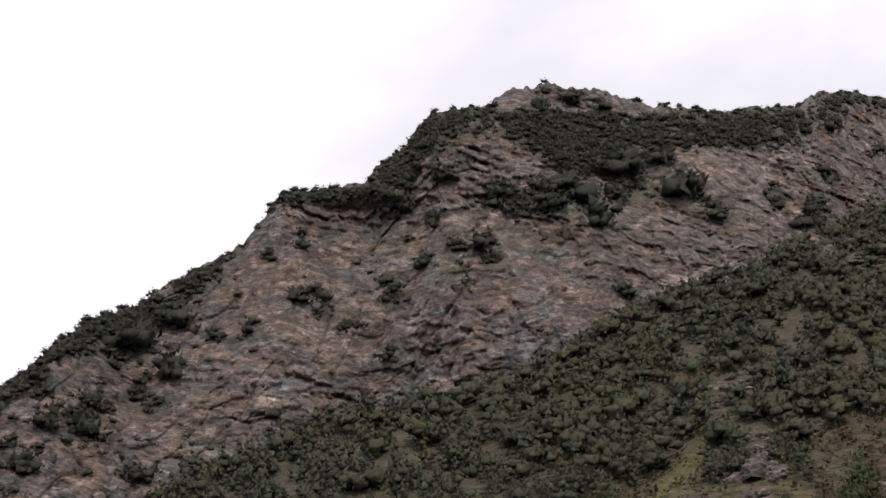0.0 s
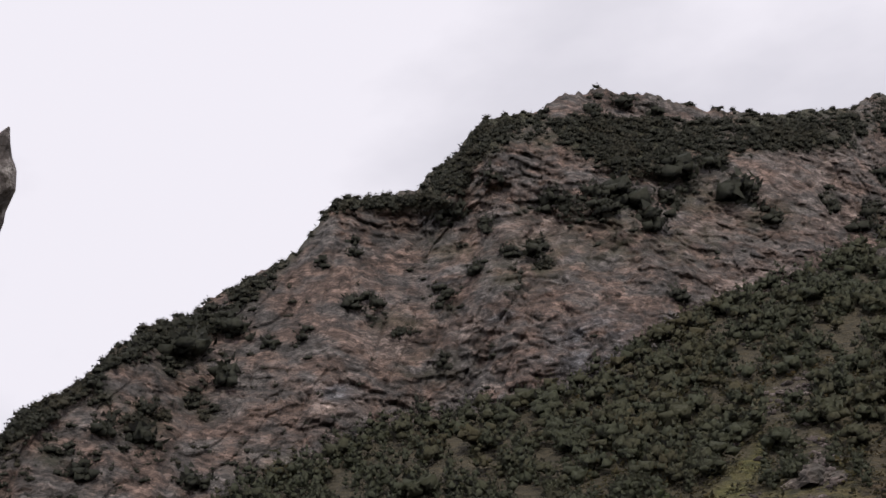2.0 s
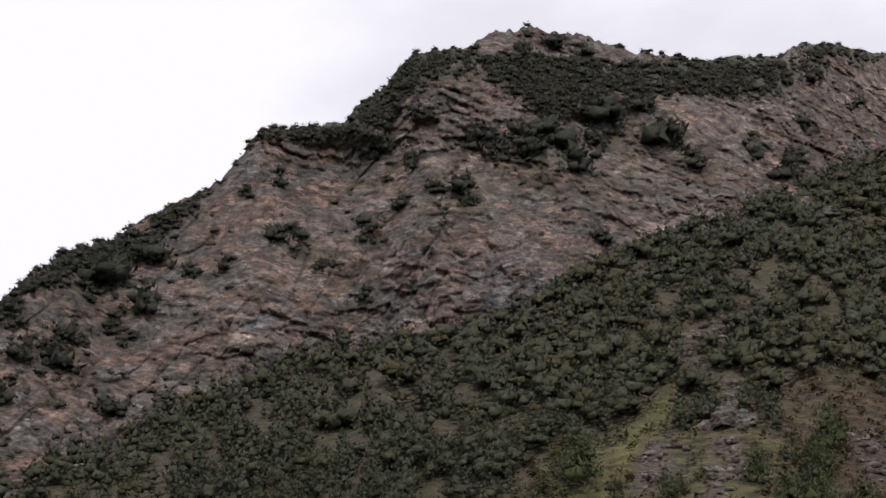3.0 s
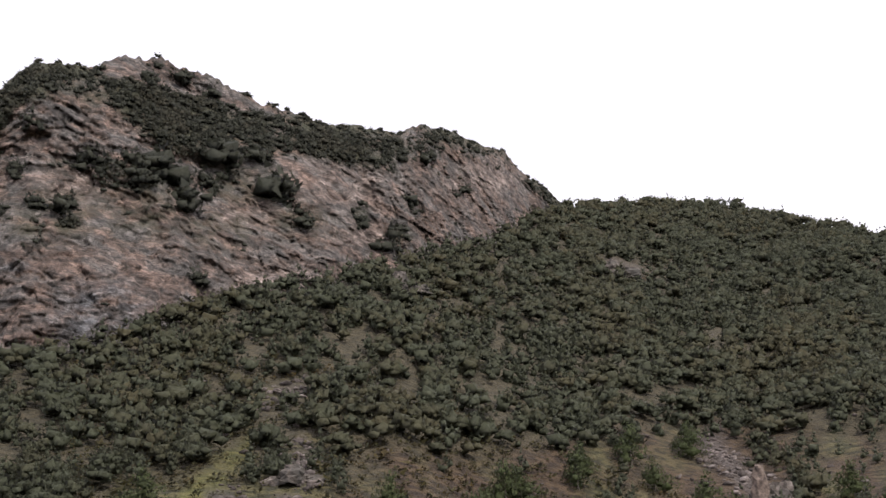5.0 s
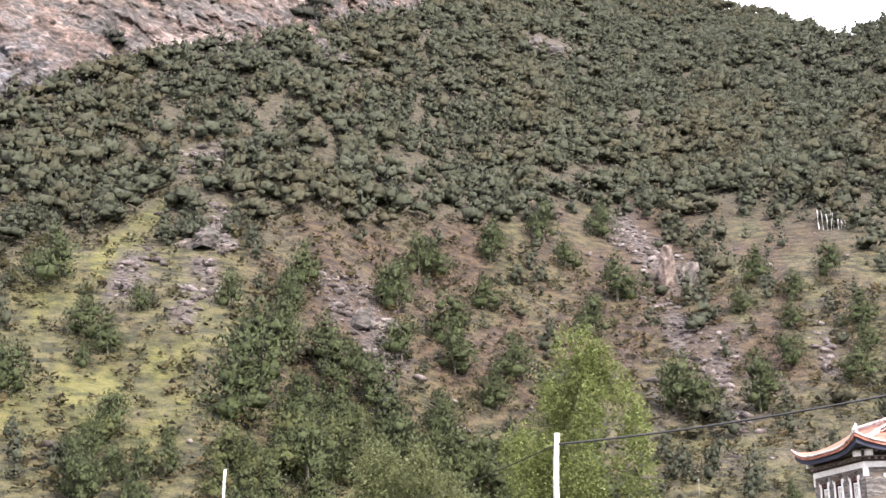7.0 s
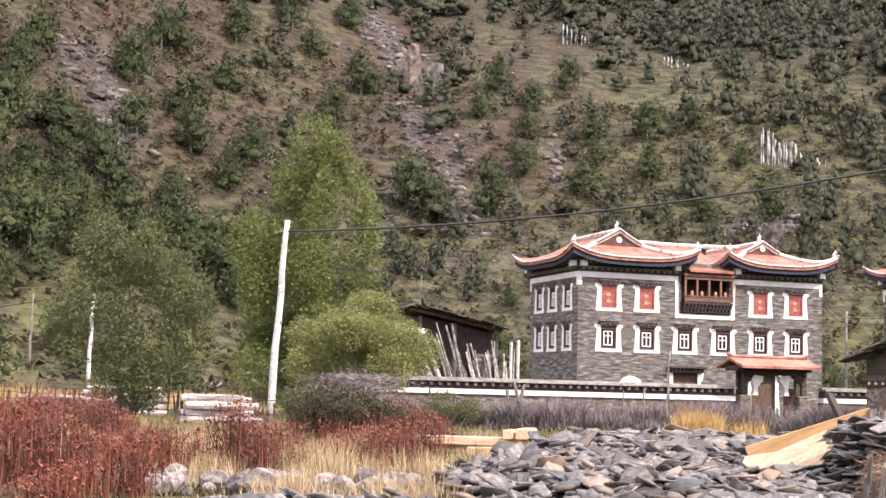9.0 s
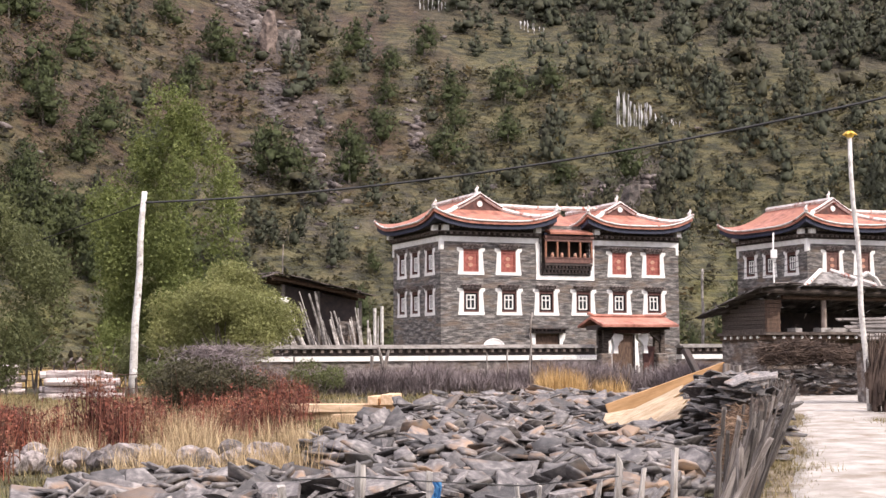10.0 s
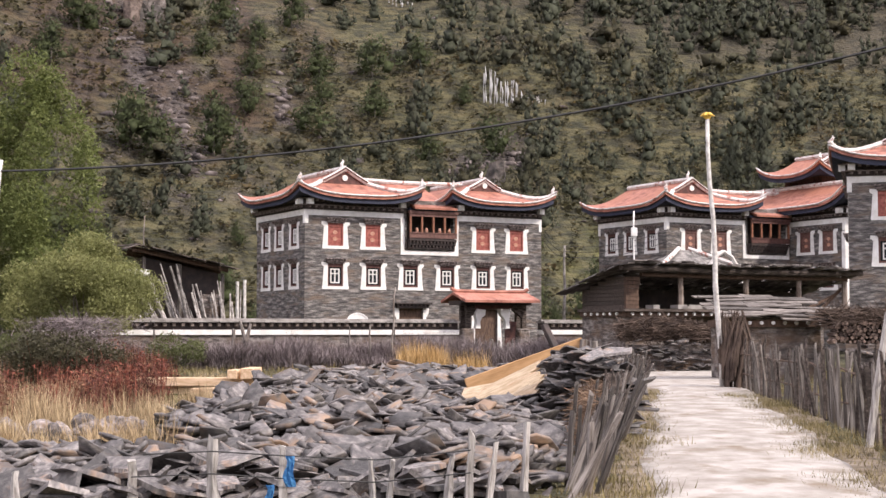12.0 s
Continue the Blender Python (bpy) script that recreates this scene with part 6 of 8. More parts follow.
def loft_shed(m):
    """Open-fronted store: stone base with a dotted cornice, dark loft with posts, sagging board roof."""
    s = thing("open_loft_shed", m, "dark open-fronted timber loft on a stone base", "shed")
    W, D = 12.7, 3.2
    bm = bmesh.new()
    box(bm, 0, 2.0, 0, D, -0.2, 2.25)
    box(bm, 2.0, W, 1.6, D, -0.2, 2.25)
    part("stone_base", bm, M_RUBBLE, s)
    bm = bmesh.new()
    box(bm, -0.12, W, -0.12, D, 2.25, 2.45)
    part("cornice", bm, M_BROWNWOOD, s)
    for i in range(26):
        bm = bmesh.new()
        x = 0.25 + i * 0.47
        tube(bm, [(x, -0.2, 2.35), (x, -0.1, 2.35)], 0.065, 8)
        part("rafter_end", bm, M_WHITE, s, "white painted rafter end")
    for i in range(6):
        bm = bmesh.new()
        y = 0.4 + i * 0.47
        tube(bm, [(-0.2, y, 2.35), (-0.1, y, 2.35)], 0.065, 8)
        part("rafter_end", bm, M_WHITE, s)
    bm = bmesh.new()
    box(bm, -0.25, W, -0.3, D, 2.45, 2.57)
    part("loft_floor", bm, M_OLDWOOD, s)
    rl = random.Random(4)
    for j in range(8):
        bm = bmesh.new()
        z = 2.57 + j * 0.17
        box(bm, 0.0, 0.2, 0.1, D - max(0, j - 4) * 0.6, z, z + 0.155)
        part("side_plank", bm, M_OLDWOOD, s)
        bm = bmesh.new()
        box(bm, 0.0, 0.7 + rl.uniform(-0.05, 0.05), -0.05, 0.09, z, z + 0.155)
        part("corner_log", bm, M_BROWNWOOD, s)
    bm = bmesh.new()
    box(bm, 0.2, W, D - 0.2, D, 2.57, 3.48)
    part("back_wall", bm, M_DARKWOOD_GAP, s)
    for x in (2.95, 6.6, 9.7, 12.5):
        bm = bmesh.new()
        log(bm, (x, 0.0, 2.57), (x, 0.0, 4.2), 0.13, 0.12)
        part("post", bm, M_TOOTH, s)
    for i in range(18):
        bm = bmesh.new()
        x = rl.uniform(0.8, 12)
        box(bm, x, x + rl.uniform(0.3, 0.9), -0.25, 0.3, 2.57, 2.65 + rl.uniform(0.02, 0.12))
        part("stored_slab", bm, M_COPING, s)
    for y in (-0.5,):
        bm = bmesh.new()
        tube(bm, [(-0.6, y, 4.3), (5, y, 4.22), (W + 0.4, y, 4.27)], 0.13, 7)
        part("beam", bm, M_OLDWOOD, s)

    def top(x, y):
        return 4.46 - 0.24 * (y + 0.8) + 0.05 * math.sin(x * 0.9) + 0.03 * math.sin(x * 2.3 + 1)
    slab_roof(s, -0.8, W + 0.6, -0.8, D + 0.4, top, 6, M_GREYBOARD, 0.62, "roof_slab", 0.09)
    for i in range(22):
        bm = bmesh.new()
        x, w = -0.7 + i * 0.62 + rl.uniform(-0.15, 0.15), rl.uniform(0.15, 0.5)
        for v in box(bm, x, x + w, -1.0 - rl.uniform(0, 0.25), 0.2, 4.42, 4.46):
            v.co.z += -0.25 * v.co.y * 0.3 - 0.05 + rl.uniform(-0.04, 0.04) + (0.05 * math.sin(v.co.x * 0.9))
        part("eave_slab", bm, M_GREYBOARD, s)
    bm = bmesh.new()
    tube(bm, [(0.7, -0.15, 4.02), (6, -0.15, 3.98), (W - 0.2, -0.15, 4.02)], 0.09, 7)
    part("beam", bm, M_BROWNWOOD, s)
    for x0, x1, z1 in ((10.4, 12.2, 3.3), (11.3, 12.6, 3.6)):
        bm = bmesh.new()
        log(bm, (x0, 0.3, 2.6), (x1, 0.3, z1), 0.09, 0.07)
        part("brace", bm, M_BROWNWOOD, s)
    return s


M_GREYBOARD = material("grey_roof_boards", [(0.04, 0.033, 0.03), (0.1, 0.086, 0.08), (0.22, 0.2, 0.19)], 2.0, rough=0.9, bump=0.5, per_object=0.4)
loft_shed(pose(7.7, 61.5, 0, 0, 0, 29))


def slate_pavilion(m):
    """Low store with a hipped grey slate roof in front of the second house."""
    s = thing("slate_roofed_store", m, "low store with a hipped grey slate roof and white hips", "store")
    W, D, z0 = 5.6, 5.0, 4.85
    bm = bmesh.new()
    box(bm, 0.5, W - 0.5, 0.5, D - 0.5, 0, z0)
    part("wall", bm, M_STONEWALL, s)

    def top(x, y):
        return z0 + 0.52 * min(x + 0.2, W + 0.2 - x, y + 0.2, D + 0.2 - y)
    part("slate_roof", roof_patch(top, -0.2, W + 0.2, -0.2, D + 0.2, 20, 14, 0.15), M_GREYSLATEROOF, s, "grey slate roof")
    for x, xm in ((-0.2, 2.5), (W + 0.2, W - 2.5)):
        bm = bmesh.new()
        tube(bm, [(x, -0.2, z0 + 0.1), ((x + xm) / 2, 1.15, z0 + 0.82), (xm, 2.5, z0 + 1.5)], 0.13, 6)
        part("hip", bm, M_TRIM, s, "white plastered hip")
    for sgn in (-1, 1):
        bm = bmesh.new()
        tube(bm, [(3.8 + sgn * 0.9, -0.3, z0 + 0.3), (3.8 + sgn * 0.5, -0.3, z0 + 0.9), (3.8, -0.3, z0 + 1.2)], 0.12, 6)
        part("gablet_trim", bm, M_TRIM, s, "white plastered gablet edge")
    return s


slate_pavilion(pose(11.9, 80.0, 0, 0, 0, 18))


def outbuilding(m):
    s = thing("stone_outbuilding", m, "small stone outbuilding with a sagging grey board roof", "outbuilding")
    bm = bmesh.new()
    box(bm, 0, 2.7, 0, 3.0, -0.2, 1.75)
    part("stone_wall", bm, M_RUBBLE, s)
    bm = bmesh.new()
    box(bm, -0.12, 2.8, -0.14, 3.0, 1.75, 1.98)
    part("cornice", bm, M_BROWNWOOD, s)
    for i in range(7):
        bm = bmesh.new()
        tube(bm, [(0.2 + i * 0.4, -0.2, 1.88), (0.2 + i * 0.4, -0.1, 1.88)], 0.06, 8)
        part("rafter_end", bm, M_WHITE, s, "white painted rafter end")
    ro = random.Random(8)
    for i in range(34):
        y = -0.5 + 3.3 * (i + ro.uniform(-0.4, 0.4)) / 34
        z = 2.0 + 0.24 * (y + 0.5) + 0.045 * (i % 3)
        x0 = -0.7 + ro.uniform(-0.3, 0.6) if i % 2 else 0.6 + ro.uniform(-0.6, 0.6)
        n = ro.uniform(1.4, 2.4)
        bm = bmesh.new()
        box(bm, 0, n, -0.13, 0.13 + ro.uniform(-0.04, 0.08), 0, 0.04)
        bmesh.ops.transform(bm, matrix=Matrix.Translation((x0, y, z)) @ Euler((0.26, ro.gauss(0.0, 0.045), ro.gauss(0, 0.11))).to_matrix().to_4x4(), verts=bm.verts)
        part("roof_board", bm, M_ROOFBOARD, s)
    return s


M_ROOFBOARD = material("silvery_roof_boards", [(0.05, 0.041, 0.036), (0.12, 0.103, 0.094), (0.24, 0.215, 0.2)], 3.0, rough=0.9, bump=0.4, stretch=(0.6, 6, 6), per_object=0.45)
outbuilding(pose(9.75, 47.5, 0, 0, 0, 9))


# ---- poles and wires ----
M_POLEGREY = material("pale_grey_pole_wood", [(0.2, 0.18, 0.165), (0.42, 0.39, 0.37)], 4.0, rough=0.9, bump=0.3)


def pole(x, y, top, r, mat, lean, label, z0=None, ornament=False):
    z0 = on_ground(x, y) - 0.1 if z0 is None else z0
    p = thing("pole", pose(x, y, z0), label, "pole", "poles of the village")
    bm = bmesh.new()
    n = 8
    pts = [(lean[0] * k / n + 0.03 * math.sin(k * 1.7), lean[1] * k / n, top * k / n) for k in range(n + 1)]
    tube(bm, pts, [r * (1 - 0.35 * k / n) for k in range(n + 1)], 9)
    part("shaft", bm, mat, p, smooth=True)
    if ornament:
        for k in range(6):
            bm = bmesh.new()
            a = k * math.pi / 3
            e = Vector(pts[-1])
            tube(bm, [e - Vector((0, 0, 0.05)), e + Vector((0.1 * math.cos(a), 0.1 * math.sin(a), 0.1)), e + Vector((0.19 * math.cos(a), 0.19 * math.sin(a), 0.04))], [0.05, 0.06, 0.02], 5)
            part("petal", bm, M_YELLOW, p, "yellow petal of the pole ornament")
    return p


pole(-17.9, 57.0, 8.35, 0.17, M_PALEPOLE, (0.45, 0), "pale peeled power pole standing among red weeds", 0.0)
pole(7.75, 40.5, 7.6, 0.085, M_PALEPOLE, (-0.35, 0.1), "thin white pole with a yellow ornament beside the path", 0.0, True)
pole(8.9, 107.0, 8.0, 0.13, M_POLEGREY, (0.05, 0), "thin grey wooden utility pole behind the house")
pole(-56.5, 97.5, 7.1, 0.17, M_PALEPOLE, (0.45, 0), "pale wooden pole at the foot of the slope")
pole(-48.6, 97.5, 5.4, 0.11, M_WOOD, (0.05, 0), "thin grey pole at the foot of the slope")
pole(-44.5, 98.5, 6.5, 0.17, M_PALEPOLE, (0.15, 0), "short pale pole at the foot of the slope")
pole(-17.6, 85.5, 8.4, 0.05, M_WOOD, (0.0, 0), "thin aerial mast above the log shed", 0.0)


service = pole(12.35, 94.0, 9.4, 0.075, M_WHITE, (0.0, 0), "white service pole with a small box before the second house", 0.0)
bm = bmesh.new()
box(bm, -0.2, 0.2, -0.28, -0.06, 7.75, 8.3, bevel=0.02)
part("meter_box", bm, M_WHITE, service, "white meter box")


def cable(p0, p1, sag, r, label):
    c = tagged(new("cable"), label, "cable")
    bm = bmesh.new()
    pts = []
    for k in range(33):
        u = k / 32
        p = Vector(p0).lerp(Vector(p1), u)
        p.z -= sag * 4 * u * (1 - u)
        pts.append(p)
    tube(bm, pts, r, 5)
    part("wire", bm, M_WIRE, c)


cable((-17.45, 57.0, 7.9), (22.0, 46.0, 12.75), 1.35, 0.045, "black overhead cable sagging between poles")
cable((-17.45, 57.0, 7.9), (-56.0, 97.5, 6.5), 0.9, 0.025, "thin black cable running to the far poles")

for z in (7.9, 7.5, 7.1):
    cable((8.95, 107.0, z), (15.9, 101.6, z + 0.9), 0.5, 0.018, "thin wire from the pole to the second house")
    cable((8.95, 107.0, z), (7.1, 100.6, z + 0.6), 0.25, 0.018, "thin wire from the pole to the first house")

# ---- stakes and fences ----
STAKES = []
for k in range(6):
    rs = random.Random(50 + k)
    bm = bmesh.new()
    n = 5
    pts = [(0.0035 * rs.uniform(-1, 1) * i, 0.0035 * rs.uniform(-1, 1) * i, i / (n - 1)) for i in range(n)]
    tube(bm, pts, [0.055 * rs.uniform(0.75, 1.2) * (1 - 0.08 * i) for i in range(n)], 4 if k % 3 else 5)
    for v in bm.verts:
        if v.co.z > 0.99:
            v.co.z += rs.uniform(-0.12, 0.05)
    me = bpy.data.meshes.new("stake")
    bm.to_mesh(me)
    bm.free()
    me.materials.append(M_OLDWOOD if k in (1, 4) else M_WOOD)
    STAKES.append(me)


def stake_fence(label, path, spacing, height, thick, lean, seed, rails=True, wobble=0.06, loose=0.08):
    """Uneven wooden stakes set along a line of plan points, with thin rails."""
    f = thing("stake_fence", None, label, "fence")
    rs = random.Random(seed)
    pts = [Vector((*p, 0)) for p in path]
    for a, b in zip(pts, pts[1:]):
        L = (b - a).length
        n = max(1, int(L / spacing))
        for i in range(n):
            p = a.lerp(b, (i + rs.uniform(-0.25, 0.25)) / n)
            h = height * rs.uniform(0.72, 1.2)
            ob = new("stake", rs.choice(STAKES))
            ob.parent = f
            ob.matrix_basis = (Matrix.Translation((p.x + rs.uniform(-wobble, wobble), p.y, on_ground(p.x, p.y) - 0.08)) @ Euler((lean[1] + rs.gauss(0, 0.06), lean[0] + rs.gauss(0, loose), 0)).to_matrix().to_4x4()
                               @ Matrix.LocRotScale(None, Euler((0, 0, rs.uniform(0, 6))), Vector((thick * rs.uniform(0.6, 1.4), thick * rs.uniform(0.5, 1.1), h + 0.08))))
        if rails:
            for z in (0.35, 0.78):
                bm = bmesh.new()
                tube(bm, [(*a.lerp(b, u).xy, on_ground(*a.lerp(b, u).xy) + height * z + rs.uniform(-0.04, 0.04)) for u in (0, 0.25, 0.5, 0.75, 1)], 0.018, 5)
                part("rail", bm, M_BROWNWOOD, f)
    return f


def lane_x(y):
    return 2.1 + (y - 15.8) * 0.152


stake_fence("weathered picket fence of crooked grey stakes along the lane", [(5.0, 13), (6.1, 20.5), (6.8, 25.5), (7.45, 31.2), (8.2, 40)], 0.2, 1.22, 0.8, (0, 0), 11)
stake_fence("leaning grey stake fence holding back the slate heap", [(lane_x(y) - 0.6, y) for y in (14.0, 16, 19, 23, 28, 38)], 0.13, 0.98, 0.8, (0.26, 0.03), 12, False, 0.22, 0.13)
M_POSTGREY = material("pale_grey_post_wood", [(0.2, 0.18, 0.165), (0.38, 0.355, 0.335), (0.52, 0.49, 0.47)], 4.0, rough=0.9, bump=0.4, stretch=(6, 6, 0.6), per_object=0.2)
POSTS = []
for me in STAKES:
    me = me.copy()
    me.materials[0] = M_POSTGREY
    POSTS.append(me)
front = thing("post_row", None, "short grey wooden posts in front of the slate heap", "fence")
for px, py, ph, pl, pw in ((-2.79, 13.2, 0.46, 0.02, 1.3), (-2.07, 13.2, 0.66, 0.03, 1.25), (-1.43, 13.1, 0.66, -0.01, 1.4), (-0.62, 13.3, 0.52, -0.12, 0.7), (-0.5, 13.3, 0.5, 0.1, 0.6),
                           (0.03, 13.2, 0.5, 0.1, 0.8), (0.23, 13.2, 0.72, 0.03, 0.95), (0.4, 13.25, 0.68, 0.12, 0.8), (0.74, 13.6, 0.78, 0.08, 0.9), (-3.9, 13.4, 0.35, 0.05, 1.0)):
    ob = new("post", POSTS[int(px * 7) % 6])
    ob.parent = front
    ob.matrix_basis = Matrix.LocRotScale((px, py, on_ground(px, py) - 0.05), Euler((0, pl, px)), Vector((pw, pw * 0.8, ph + 0.05)))
for wz, wx in ((0.3, 0.0), (0.5, 0.1)):
    bm = bmesh.new()
    tube(bm, [(-2.79 + wx, 13.12, wz), (-2.07, 13.1, wz + 0.03), (-1.43, 13.0, wz), (-0.6, 13.15, wz - 0.05), (0.25, 13.1, wz + 0.04)], 0.006, 4)
    part("wire", bm, M_WIRE, front, "thin rusty fence wire")
stake_fence("old stake fence beside the log stacks", [(-38, 62), (-30, 60), (-22.5, 58.5), (-16, 56)], 0.5, 1.3, 1.3, (0, 0), 14)
stake_fence("dark stake fence below the field", [(-46, 76), (-34, 75), (-24, 76)], 0.5, 1.5, 1.2, (0, 0), 15)
stake_fence("grey posts along the thorn hedge", [(-14, 60.5), (-7, 61.5), (0, 65), (4.5, 67)], 2.1, 1.55, 1.5, (0, 0), 16, False)


def forked_post(x, y, h, label):
    p = thing("forked_post", pose(x, y, on_ground(x, y)), label, "post")
    bm = bmesh.new()
    tube(bm, [(0, 0, -0.1), (0.02, 0, h * 0.6)], [0.11, 0.1], 7)
    part("trunk", bm, M_WOOD, p)
    for s in (-1, 1):
        bm = bmesh.new()
        tube(bm, [(0.02, 0, h * 0.55), (s * 0.22, 0, h * (1.0 if s < 0 else 0.95))], [0.09, 0.06], 7)
        part("fork", bm, M_WOOD, p)


forked_post(-8.2, 60.5, 2.0, "forked grey post in front of the yard wall")
pole(-2.2, 62.0, 3.5, 0.05, M_WOOD, (0.15, 0), "thin leaning stick by the yard wall", 0.0)
pole(-3.1, 61.5, 1.9, 0.05, M_WOOD, (0.03, 0), "thin short stick by the yard wall", 0.0)

for lx0, ly0, lx1, lz1, lr in ((5.75, 19.8, 6.05, 1.85, 0.05), (6.3, 20.6, 6.75, 1.35, 0.045), (2.62, 28.5, 2.75, 1.45, 0.09), (3.2, 30.0, 3.1, 1.4, 0.1), (3.6, 31.0, 3.75, 1.25, 0.06)):
    p = thing("leaning_post", pose(lx0, ly0, on_ground(lx0, ly0) - 0.1), "pale grey weathered post leaning in the fence line", "post", "fence posts beside the lane")
    bm = bmesh.new()
    tube(bm, [(0, 0, 0), ((lx1 - lx0) * 0.45, 0.02, lz1 * 0.5), (lx1 - lx0, 0, lz1 + 0.1)], [lr * 1.1, lr, lr * 0.85], 7)
    part("shaft", bm, M_POSTGREY if lr < 0.06 else M_WOOD, p)

# brushwood gate post at the end of the lane fence
brush = thing("brushwood_post", pose(8.05, 40.3, 0), "thick gate post wrapped in brown brushwood", "post")
rb = random.Random(3)
for i in range(110):
    a, r = rb.uniform(0, 6.28), 0.36 * math.sqrt(rb.random())
    z0, z1 = rb.uniform(-0.05, 1.0), rb.uniform(1.2, 2.25)
    bm = bmesh.new()
    tube(bm, [(r * math.cos(a), r * math.sin(a), z0), (r * 1.1 * math.cos(a + 0.3) + rb.uniform(-0.1, 0.1), r * math.sin(a + 0.3), (z0 + z1) / 2), (r * 0.8 * math.cos(a + 0.7) + rb.uniform(-0.16, 0.16), r * 0.8 * math.sin(a + 0.7), z1)], [0.045, 0.04, 0.012], 5)
    part("branch", bm, M_BRUSH, brush)

# ---- lane ----
ly = np.linspace(-6, 60, 260)
lx = np.array([0, 0.03, 0.12, 0.25, 0.4, 0.55, 0.7, 0.85, 0.97, 1.0])
lv = []
for y in ly:
    c = lane_x(y)
    e0 = 0.09 * math.sin(y * 0.55) + 0.06 * math.sin(y * 1.3 + 1) + 0.02 * math.sin(y * 4.1)
    e1 = 0.09 * math.sin(y * 0.5 + 2) + 0.06 * math.sin(y * 1.2) + 0.02 * math.sin(y * 3.7)
    wide = 0.0 if y < 40 else (y - 40) * 0.14
    for u in lx:
        x = c + e0 - wide * 0.9 + u * (2.55 - e0 + e1 + wide * 1.5)
        lv.append((x, y, (0.03 + 0.03 * math.sin(u * math.pi) if 0 < u < 1 else -0.08) + on_ground(x, y)))
M_VERGE = material("brown_verge_soil", [(0.09, 0.068, 0.045), (0.16, 0.125, 0.088), (0.26, 0.215, 0.165)], 2.5, detail=10, rough=0.95, bump=0.4, bump_scale=16, bump_dist=0.03)
vv = []
for y in ly[:200]:
    c = lane_x(y)
    e0 = 0.16 * math.sin(y * 0.8 + 0.4) + 0.12 * math.sin(y * 2.1)
    e1 = 0.16 * math.sin(y * 0.7 + 1.5) + 0.12 * math.sin(y * 1.9 + 2)
    for u in lx:
        x = c - 0.5 + e0 + u * (3.5 - e0 + e1)
        vv.append((x, y, (0.02 if 0 < u < 1 else -0.06) + on_ground(x, y)))
tagged(new("verge", np_mesh("verge", vv, sheet_faces(200, len(lx)), M_VERGE, smooth=True)), "trodden brown soil along both sides of the lane", "verge", kind="structure")
tagged(new("lane", np_mesh("lane", lv, sheet_faces(len(ly), len(lx)), M_PATH, smooth=True)), "pale dusty dirt lane between fences", "lane", kind="structure")


# ---- slate heap ----
def heap_top(x, y):
    """Height of the heap of dumped slates."""
    if y < 17.5:
        edge_l = -6.4
    elif y < 27:
        edge_l = -3.35 - 0.19 * (y - 17.5)
    else:
        edge_l = -5.15 + 0.09 * (y - 27)
    edge_l += 0.25 * math.sin(y * 1.7)
    edge_r = lane_x(y) - 0.85
    d = min(x - edge_l, edge_r - x, 1.2 * (y - 13.2), 0.9 * (42 - y))
    if d <= 0:
        return 0.0
    top = 0.24 + 0.007 * (y - 14) + 0.08 * math.sin(x * 1.3 + y * 0.4) + 0.07 * math.sin(y * 0.9 - x)
    if y < 17.5 and x < -3.2:
        top *= 0.5
    top *= 0.85 + 0.3 * math.sin(x * 2.1 + 0.7 * y) * math.sin(0.8 * y - 0.6 * x)
    return max(0.0, top * min(1, d / 1.1))


def slate_mesh(seed):
    rs = random.Random(seed)
    bm = bmesh.new()
    n = rs.choice((4, 5, 5, 6))
    ring = []
    for i in range(n):
        a = 2 * math.pi * (i + rs.uniform(-0.25, 0.25)) / n
        r = rs.uniform(0.34, 0.66)
        ring.append((r * math.cos(a), r * math.sin(a) * rs.uniform(0.55, 0.9)))
    t = rs.uniform(0.014, 0.045)
    lo = [bm.verts.new((x, y, -t / 2)) for x, y in ring]
    hi = [bm.verts.new((x * rs.uniform(0.9, 1.0), y * rs.uniform(0.9, 1.0), t / 2 + rs.uniform(-0.004, 0.004))) for x, y in ring]
    bm.faces.new(lo[::-1])
    bm.faces.new(hi)
    for i in range(n):
        j = (i + 1) % n
        bm.faces.new((lo[i], lo[j], hi[j], hi[i]))
    bmesh.ops.triangulate(bm, faces=bm.faces)
    me = bpy.data.meshes.new("slate")
    bm.to_mesh(me)
    bm.free()
    me.materials.append(M_SLATE)
    return me


SLATES = [slate_mesh(900 + i) for i in range(14)]
SLATE_VF = []
for me in SLATES:
    SLATE_VF.append((np.array([v.co[:] for v in me.vertices]), np.array([p.vertices[:] for p in me.polygons])))

# dark sheet under the plates; its colour stands in for shade in the gaps
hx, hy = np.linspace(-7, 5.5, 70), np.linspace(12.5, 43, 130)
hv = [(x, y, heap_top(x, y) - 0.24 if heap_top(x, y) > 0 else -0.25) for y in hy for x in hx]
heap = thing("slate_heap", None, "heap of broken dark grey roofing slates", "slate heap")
new("rubble_core", np_mesh("rubble_core", hv, sheet_faces(len(hy), len(hx)), M_DARKWOOD_GAP)).parent = heap
rs = random.Random(77)
spots = []
tries = 0
while len(spots) < 6300 and tries < 90000:
    tries += 1
    y = 13.3 + 28.5 * rs.random() ** 1.25
    x = rs.uniform(-6.6, 5.0)
    h = heap_top(x, y)
    if h > 0.03:
        spots.append((x, y, h))
spots.sort(key=lambda p: p[1])
rest_v, rest_f, rest_n = [], [], 0
